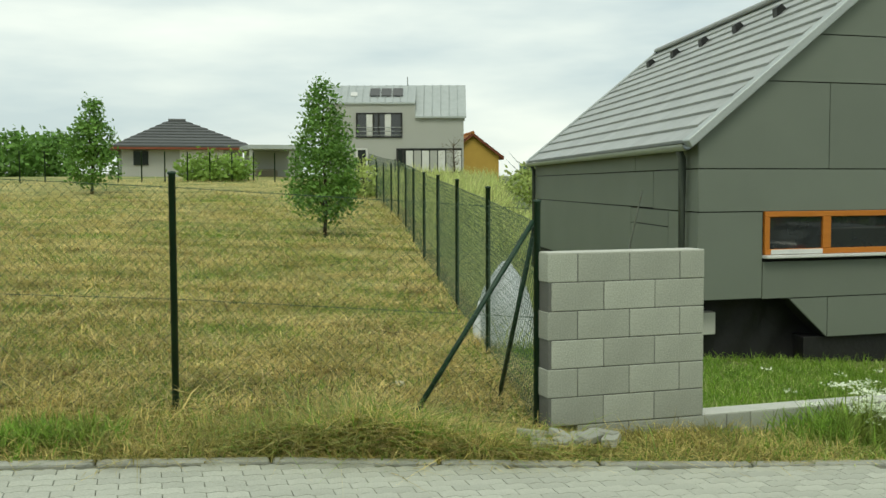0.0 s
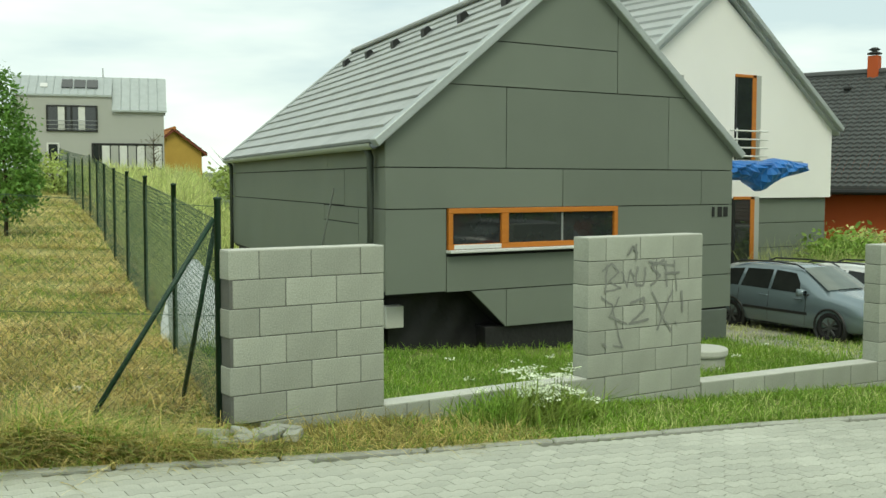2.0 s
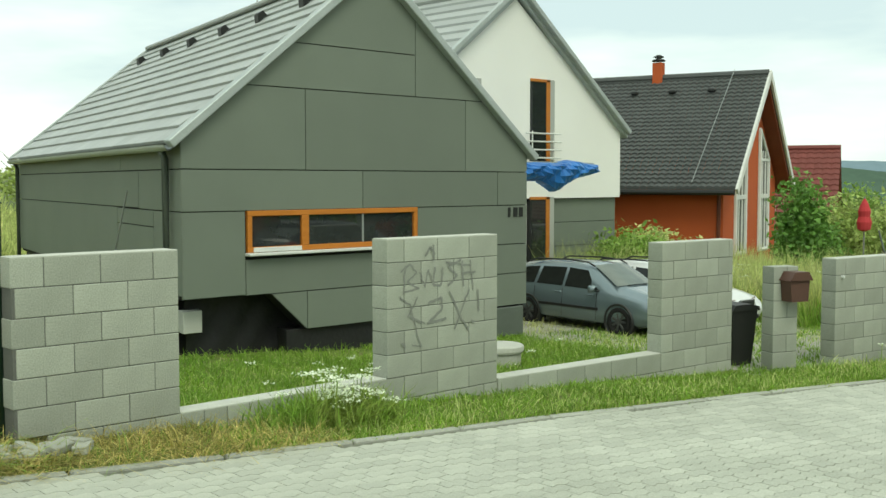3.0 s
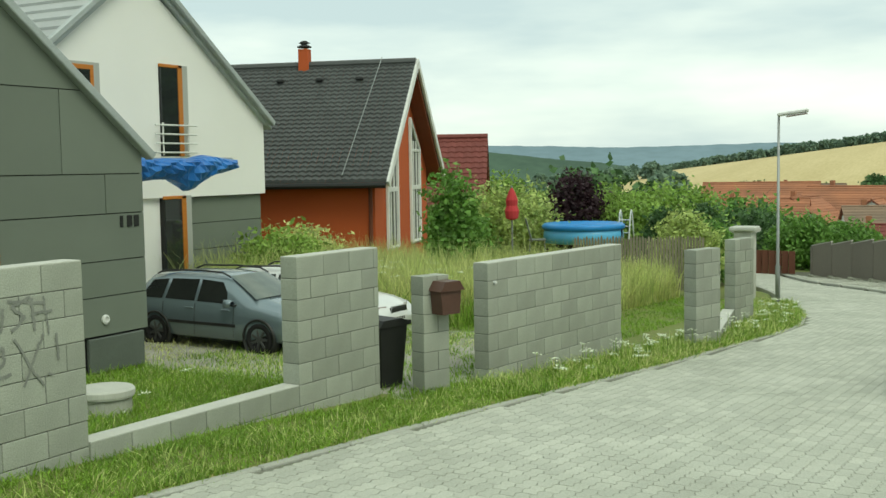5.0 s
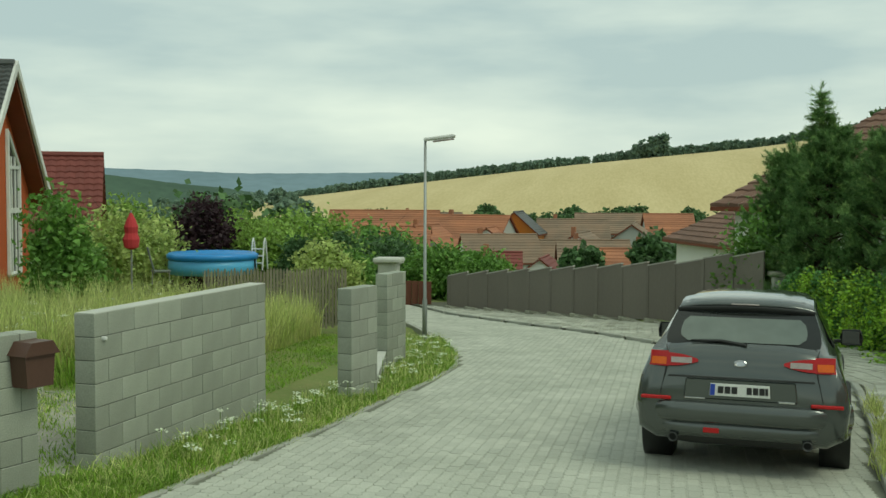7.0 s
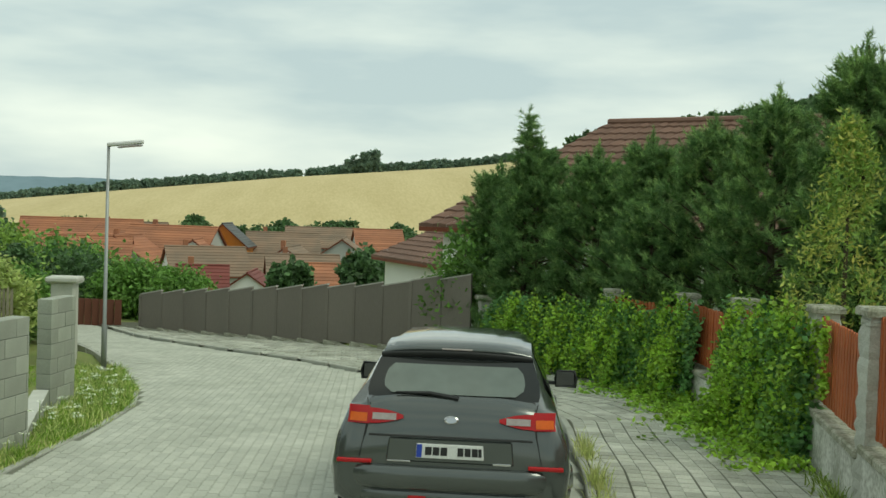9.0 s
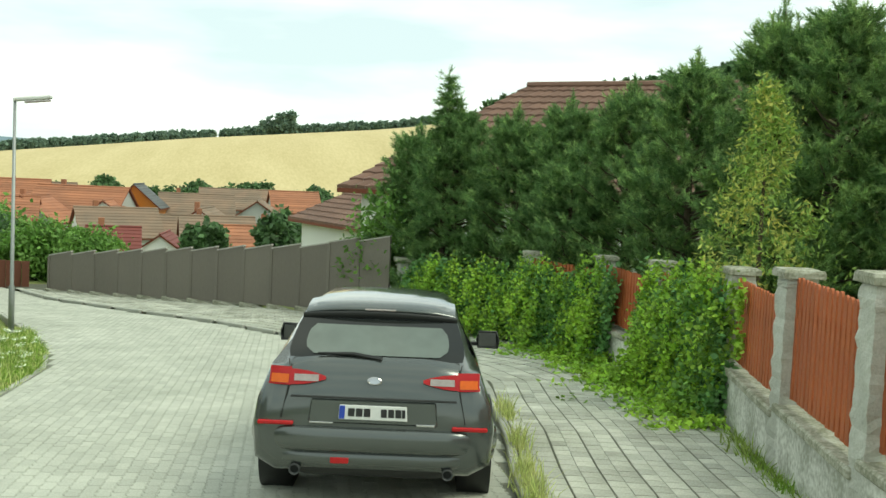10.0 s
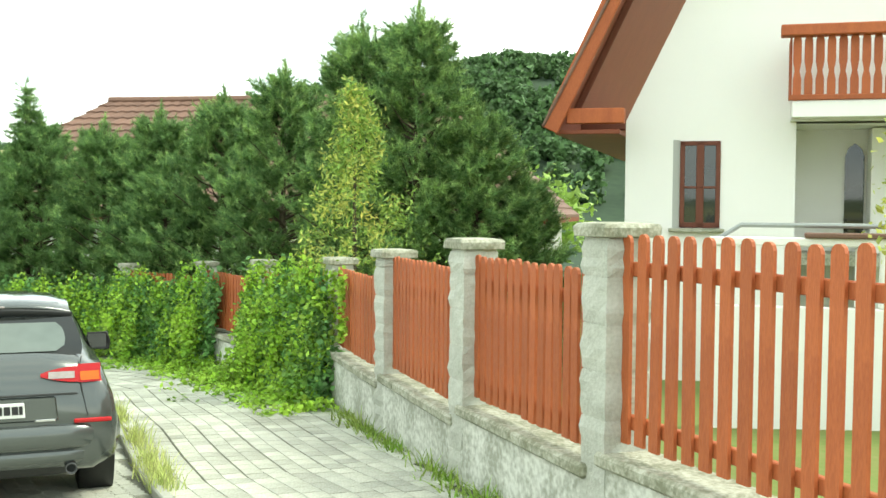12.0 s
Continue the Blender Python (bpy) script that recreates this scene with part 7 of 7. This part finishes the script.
def umbels(label, sampler, n, h0, h1, k=26, r=.045):
    g = []
    stems = Geo()
    for _ in range(n):
        x, y, z = sampler()
        h = RNG.uniform(h0, h1)
        stems.tube([(x, y, z), (x + .02, y, z + h)], .004, 4, False)
        c = np.array((x + .02, y, z + h)) + np.clip(RNG.normal(size=(k, 3)), -1.6, 1.6) * np.array((r, r, .008))
        g.append(diamonds(c, .012, .8, .9))
    t = thing("wild_flowers", label, "flowers")
    ob = new("flower_mass", from_arrays("flower_mass", np.concatenate(g), 4, M["flower"]))
    ob.parent = t
    ob["kind"] = "stuff"
    tagged(part("stem_mass", stems, M["grass"], t), kind="stuff")


umbels("cluster of white umbel flowers on the verge", lambda: (lambda x: (x, -.35 + RNG.normal(0, .12), road_z(x)))(RNG.normal(2.35, .2)), 36, .16, .42, 34, .045)
grass("weeds", "leafy green weeds round the white flowers", lambda: (lambda x: (x, -.35 + RNG.normal(0, .13), road_z(x)))(RNG.normal(2.35, .26)), 3000, .12, .36, .008, M["grass"], .6)
umbels("white yarrow in the grass by the free standing wall", lambda: (lambda x: (x, along(LEFT_KERB, x) + RNG.uniform(.1, .6), road_z(x)))(RNG.uniform(9.5, 14.5)), 50, .1, .34, 16, .035)
umbels("white flowers at the bend of the road", lambda: (lambda x: (x, along(LEFT_KERB, x) + RNG.uniform(.1, .8), road_z(x)))(RNG.uniform(14.5, 21)), 60, .1, .35, 16, .035)
umbels("white flowers among the tall weeds", rect(14.5, 22, 1.8, 6), 150, .5, .9, 22, .06)
umbels("low white flowers on the lawn", rect(1.3, 8, .4, 3), 24, .06, .2, 16, .03)

# trees of the meadow
tree("tree", "young leafy tree standing alone on the mown meadow", 1.5, 14.5, 3.6, [(.30, .72, .45), (.46, .72, .62), (.66, .56, .6), (.87, .32, .5)], M["leaf"], .048, 330, 24, .095, .05)
tree("tree", "small leafy tree further back on the meadow", -2.85, 28.5, 4.2, [(.34, .85, .65), (.58, .72, .7), (.84, .42, .6)], M["leaf"], .07, 190, 22, .12, .06)
tree("shrub", "green mound of brush on the meadow", 2.2, 39.5, 2.75, [(.5, 1.5, .5)], M["leaf_light"], .12, 90, 22, .2, .05)
tree("shrub", "yellow green shrub by the meadow fence", 6.2, 30.0, 2.3, [(.5, .9, .7)], M["leaf_yellow"], .09, 60, 22, .16, .04)
for x, y, top, r in ((-7.2, 62, 4.2, 1.6), (-5.2, 66, 4.6, 1.5), (-11.5, 60, 4.2, 2.4), (-17, 64, 4.6, 3)):
    tree("tree", "round green tree beyond the meadow", x, y, top, [(.6, r, 1.4)], M["leaf"], .2, 90, 20, .35, .1)
tree("shrub", "bare twiggy shrub before the pale house", 16.0, 49.0, 4.6, [(.6, .6, .9)], M["old_wood"], .05, 20, 12, .2, .05, limbs=26)
tree("shrub", "orange and green shrubs by the chalet", 22.5, 54, 3.6, [(.5, 2.2, .8)], M["leaf_yellow"], .16, 70, 20, .3, .06)
# garden trees past the terracotta house
tree("tree", "young cherry tree in front of the terracotta house", 19.8, 4.95, 2.05, [(.45, .6, .8), (.7, .5, .6)], M["leaf"], .07, 150, 24, .13, .05)
for x, y, top, r, mt, lab in ((30.9, 8.8, 1.2, 1.7, "leaf_yellow", "pale yellow green shrub in the garden"), (33.8, 7.7, 1.5, 1.15, "leaf_purple", "dark purple leaved tree in the garden"), (34.8, 5.8, .9, 1.5, "leaf_light", "feathery light green shrub"), (37.6, 5.2, 1.1, 1.7, "leaf_light", "green garden tree behind the pool"),
                              (45, 5.0, .3, 2.8, "leaf", "broad green tree at the end of the road"), (41, 3.2, .0, 1.9, "leaf_dark", "dark green tree beside the road"), (40, 8.5, .8, 2.0, "leaf_light", "green garden tree beyond the pool"), (36.8, 12, 1.4, 2.0, "leaf_light", "light green garden tree"), (31.6, 3.8, .4, .5, "leaf_dark", "small dark conifer by the pool"),
                              (33.2, 3.0, .5, .55, "leaf_dark", "narrow dark conifer by the pool"), (26.6, 1.7, .5, .8, "leaf_yellow", "pale hydrangea bush by the palings"), (28.6, 9.5, .5, 1.1, "leaf", "green bush by the terracotta house"), (27, 12.2, .9, 1.2, "leaf_yellow", "pale bush behind the lawn"), (28, 1.6, .2, .9, "leaf", "bush by the gateposts"),
                              (37, -1.0, -.3, .9, "leaf", "tall dark shrub behind the board fence"), (39, .8, -.2, 1.4, "leaf", "green shrubs behind the board fence"), (16.6, 7.2, .55, .9, "leaf_light", "leafy weeds against the house"), (18.6, 8.2, .4, 1.0, "weed", "tall weeds against the house")):
    z0 = ground_z(x, y)
    tree("tree" if top - z0 > 2.6 else "shrub", lab, x, y, top, [(.45, r, (top - z0) * .33), (.68, r * .8, (top - z0) * .3)], M[mt], .036 + .010 * r + .0012 * x, 210, 28, .12 + .06 * r, .05, limbs=5)
tree("shrub", "yellow leaved shrub beside the white house", 7.90, -12.98, 2.95, [(.6, .28, .6), (.8, .2, .45)], M["thuja"], .04, 70, 22, .07, .03, limbs=4)
grass("weeds", "weeds growing at the foot of the plinth", lambda: (lambda x: (x, along(FENCE_LINE, x) + .16 + abs(RNG.normal(0, .09)), road_z(x) + .02))(RNG.choice([8.6, 9.6, 11.0, 11.9, 12.6]) + RNG.normal(0, .3)), 700, .05, .24, .008, M["grass"], .6)
# shrubs at the left end of the pines and behind them
tree("shrub", "loose green shrub at the end of the pine row", 27.6, -8.6, 1.6, [(.4, .9, 1.0), (.7, .7, .7)], M["leaf"], .08, 120, 22, .2, .05)
for x, y, top, r in ((40, -22, 4.6, 3.0), (37, -30, 4.4, 3.0), (26, -33, 4.2, 3.2), (37, -17, 4.6, 2.8)):
    tree("tree", "broad green tree behind the bungalow", x, y, top, [(.5, r, 1.8)], M["leaf_light"], .2, 130, 22, .4, .12)


def far_trees(name, label, spots, material, leaf, n=34, k=12):
    """Distant trees as one joined stuff mesh: (x, y, base, height, radius)."""
    p = []
    for x, y, z, h, r in spots:
        p.append(clumps(n, k, r * .16, ellipsoid(x, y, z + h * .55, r, r, h * .5, .6)))
    tagged(new(name, from_arrays(name, diamonds(np.concatenate(p), leaf, .2, .8), 4, material)), label, "trees", kind="stuff")


def polar(b, r):
    x, y = 2 - r * math.sin(radians(b)), -6 + r * math.cos(radians(b))
    return x, y, land(x, y)


spots = []
for i in range(420):
    b = -71 - 40 * RNG.uniform()
    x, y, z = polar(b, 430 + 18 * RNG.uniform())
    spots.append((x, y, z - 1.2, 2.4 + 1.9 * smooth(-70, -80, b) * RNG.uniform(.8, 1.1) + 1.2 * noise.noise((b * .8, 0, 5)), 1.8))
for db, hh in ((0, 6.5), (.35, 8), (.7, 8.5), (1.05, 9.5), (1.4, 9)):
    x, y, z = polar(-91.2 - db, 425)
    spots.append((x, y, z - 1, hh, 2.3))
far_trees("woodland", "woodland along the wheat field crest, paled with painted haze", spots, M["far_wood"], .7, 44, 12)
spots = []
for i in range(70):
    b = -64 - 38 * RNG.uniform()
    x, y, z = polar(b, 205 + 45 * RNG.uniform())
    hgt = RNG.uniform(3, 5.8)
    spots.append((x, y, z - .5, hgt, hgt * .55))
for i in range(60):
    b = -52 - 18 * RNG.uniform()
    x, y, z = polar(b, 70 + 110 * RNG.uniform())
    hgt = RNG.uniform(2.2, 4.2)
    spots.append((x, y, z - .5, hgt, hgt * .5))
far_trees("hedgerow_trees", "green trees and hedges between village and wheat field", spots, M["hedge"], .45, 60, 18)
spots = []
for i in range(8):
    x, y = RNG.uniform(70, 92), RNG.uniform(-9, 22)
    spots.append((x, y, land(x, y) - .3, RNG.uniform(2.0, 3.4), RNG.uniform(.9, 1.6)))
for x, y, h, r in ((62, 13.5, 4.6, 1.3), (58, 15.5, 4.2, 2.4), (60, 17.5, 4.8, 2.6)):
    spots.append((x, y, land(x, y) - .3, h, r))
far_trees("village_trees", "green trees standing among the village roofs", spots, M["hedge"], .26, 60, 18)
spots = []
for i in range(900):
    b = -103 - 40 * RNG.uniform()
    r = 240 + 200 * RNG.uniform() ** .7
    x, y, z = polar(b, r)
    spots.append((x, y, z - 1, 8 * RNG.uniform(.7, 1.1), 3.4))
far_trees("hill_forest", "green forest on the hill behind the white house", spots, M["hedge"], 1.0, 26, 10)
spots = []
for i in range(120):
    b = -48 - 26 * RNG.uniform()
    x, y, z = polar(b, 260 + 220 * RNG.uniform())
    spots.append((x, y, z - 1, 3 + 2.2 * RNG.uniform(), 2.6))
far_trees("valley_woods", "woods across the valley, paled with painted haze", spots, M["far_wood"], .8, 44, 12)


# ---------------------------------------------------------------- odds and ends on the meadow edge
foil = thing("foil_bundle", "bundle wrapped in translucent white foil behind the fence", "bundle", Matrix.Translation((1.03, 3.47, -.08)) @ Matrix.Diagonal((.85, .85, .80, 1)))
rows = []
for i in range(15):
    v = i / 14
    rows.append([((.34 * (1 - v ** 3) + .04) * math.cos(a) * (1 + .12 * noise.noise((math.cos(a) * 2, math.sin(a) * 2, v * 4))), (.34 * (1 - v ** 3) + .04) * math.sin(a) * (1 + .12 * noise.noise((math.cos(a) * 2, math.sin(a) * 2 + 5, v * 4))), 1.22 * v) for a in [2 * math.pi * k / 22 for k in range(22)]])
part("wrap", Geo().sheet(rows, None, True), M["foil"], foil, "", True)
for x, y, r, nm, lab, mt in ((-.62, 1.62, .06, "litter", "crumpled white paper on the cut hay", "white_sill"), (.05, 1.9, .04, "litter", "pale scrap lying by the fence", "coping"), (.12, -.12, .07, "stone", "yellow painted stone beside the wall", "timber_house")):
    rows = []
    for i in range(6):
        v = i / 5
        rows.append([(r * math.cos(a) * math.sin(math.pi * (v * .9 + .05)) * (1 + .4 * noise.noise((a, v * 3, x * 9))), r * math.sin(a) * math.sin(math.pi * (v * .9 + .05)), r * .8 * (1 - math.cos(math.pi * v)) * .5) for a in [2 * math.pi * k / 10 for k in range(10)]])
    single(nm, Geo().sheet(rows, None, True), M[mt], lab, nm, m=Matrix.Translation((x, y, max(ground_z(x, y), road_z(x)))))
ps = thing("paver_stack", "loose interlocking pavers stacked on the verge", "pavers", Matrix.Translation((-.02, -.3, -.06)))
for i in range(9):
    part("paver", Geo().box((.2, .1, .06), Matrix.Translation((-.2 + .16 * (i % 4), -.09 + .11 * (i // 4), .04 + .015 * (i % 3))) @ rz(.3 * i) @ Matrix.Rotation(.12 * (i % 3), 4, "X"), .008), M["kerb"], ps)
tub = thing("plastic_crate", "blue plastic crate behind the house corner", "crate", Matrix.Translation((4.55, 14.4, -.05)) @ Matrix.Scale(.55, 4))
part("body", Geo().sheet([[(sx * a, sy * b, z) for sx, sy in ((-1, -1), (1, -1), (1, 1), (-1, 1))] for a, b, z in ((.2, .15, 0), (.26, .2, .4), (.29, .23, .42))], None, True), M["pool_blue"], tub)
part("lid", Geo().box((.6, .48, .05), Matrix.Translation((0, 0, .45)), .01), M["white_sill"], tub)


# ---------------------------------------------------------------- verge soil, pavers
rows = []
for i in range(100):
    x = -10 + i * .34
    y = along(LEFT_KERB, x)
    rows.append([(x, y + .045 + .12 * k, road_z(x) + .012 + .012 * math.sin(i * 1.3 + k) * (k > 0) - .012 * k) for k in range(5)])
single("verge_soil", Geo().sheet(rows), M["soil_hay"], "trodden soil of the grass verge", "ground", kind="structure")


def pavers():
    L, W = .225, .1125
    zig = []
    n = 8
    for k in range(n + 1):
        zig.append((L * k / n - L / 2, .010 * (1 if (k // 2) % 2 else -1)))
    g = .0035
    top = [(x * .97, -W / 2 + g + z) for x, z in zig] + [(x * .97, W / 2 - g + z) for x, z in zig[::-1]]
    m_ = len(top)
    verts = [(x, y, 0) for x, y in top] + [(x * 1.02, y * 1.03, -.012) for x, y in top]
    faces = [tuple(range(m_))] + [(i, i + m_, (i + 1) % m_ + m_, (i + 1) % m_) for i in range(m_)]
    me = bpy.data.meshes.new("paver")
    me.from_pydata(verts, [], faces)
    me.materials.append(M["paver"])
    road = bpy.data.objects["road"]
    rest = Geo()
    count = 0
    ca, sa = math.cos(-.05), math.sin(-.05)
    rows_n = int(15 / W)
    for r_ in range(rows_n):
        v = -8.6 + r_ * W
        for c_ in range(int(42 / L)):
            u = -5.2 + c_ * L + (r_ % 2) * L / 2
            x, y = u * ca - v * sa, u * sa + v * ca
            if not (along(RIGHT_KERB, x) + .1 < y < along(LEFT_KERB, x) - .07):
                continue
            z = road_z(x) + .004 + .002 * noise.noise((x * 2, y * 2, 0)) + RNG.uniform(-.001, .001)
            if -2.2 < x < 2.6 and y > -2.1 and count < 300:
                o = new("paver", me)
                o.parent = road
                o.matrix_basis = Matrix.Translation((x, y, z)) @ rz(-.05) @ Matrix.Rotation(.05, 4, "Y")
                count += 1
            else:
                rest.add([(x + a * ca - b * sa, y + a * sa + b * ca, z + c - .05 * a) for a, b, c in verts], faces)
    o = part("paving", rest, M["paver"], road, "interlocking grey concrete pavers")
    o["kind"] = "stuff"


def path_pavers():
    path = bpy.data.objects["pavement"]
    g = Geo()
    me = Geo().box((.193, .1655, .03), None, .003).mesh("path_paver", M["path_paver"])
    count = 0
    i = 0
    x = 2.8
    while x < 34:
        a, b = along(FENCE_LINE, x) + .1, along(RIGHT_KERB, x) - .07
        d = (along(RIGHT_KERB, x + .3) - along(RIGHT_KERB, x - .3)) / .6
        n = int((b - a) / .168)
        for k in range(n):
            y = b - .085 - k * .168
            m = Matrix.Translation((x + (k % 2) * .1 + .03 * noise.noise((k * .7, x * .2, 1)), y, road_z(x) + .028 + .004 * noise.noise((x, y, 3)) + RNG.uniform(-.0015, .0015))) @ rz(math.atan(d)) @ Matrix.Rotation(.05, 4, "Y")
            if 6.5 < x < 13.5 and count < 300:
                o = new("path_paver", me)
                o.parent = path
                o.matrix_basis = m
                count += 1
            else:
                g.box((.193, .1655, .03), m, .003)
        x += .207
    o = part("paving", g, M["path_paver"], path, "small grey pavers with grass in the joints")
    o["kind"] = "stuff"


pavers()
path_pavers()
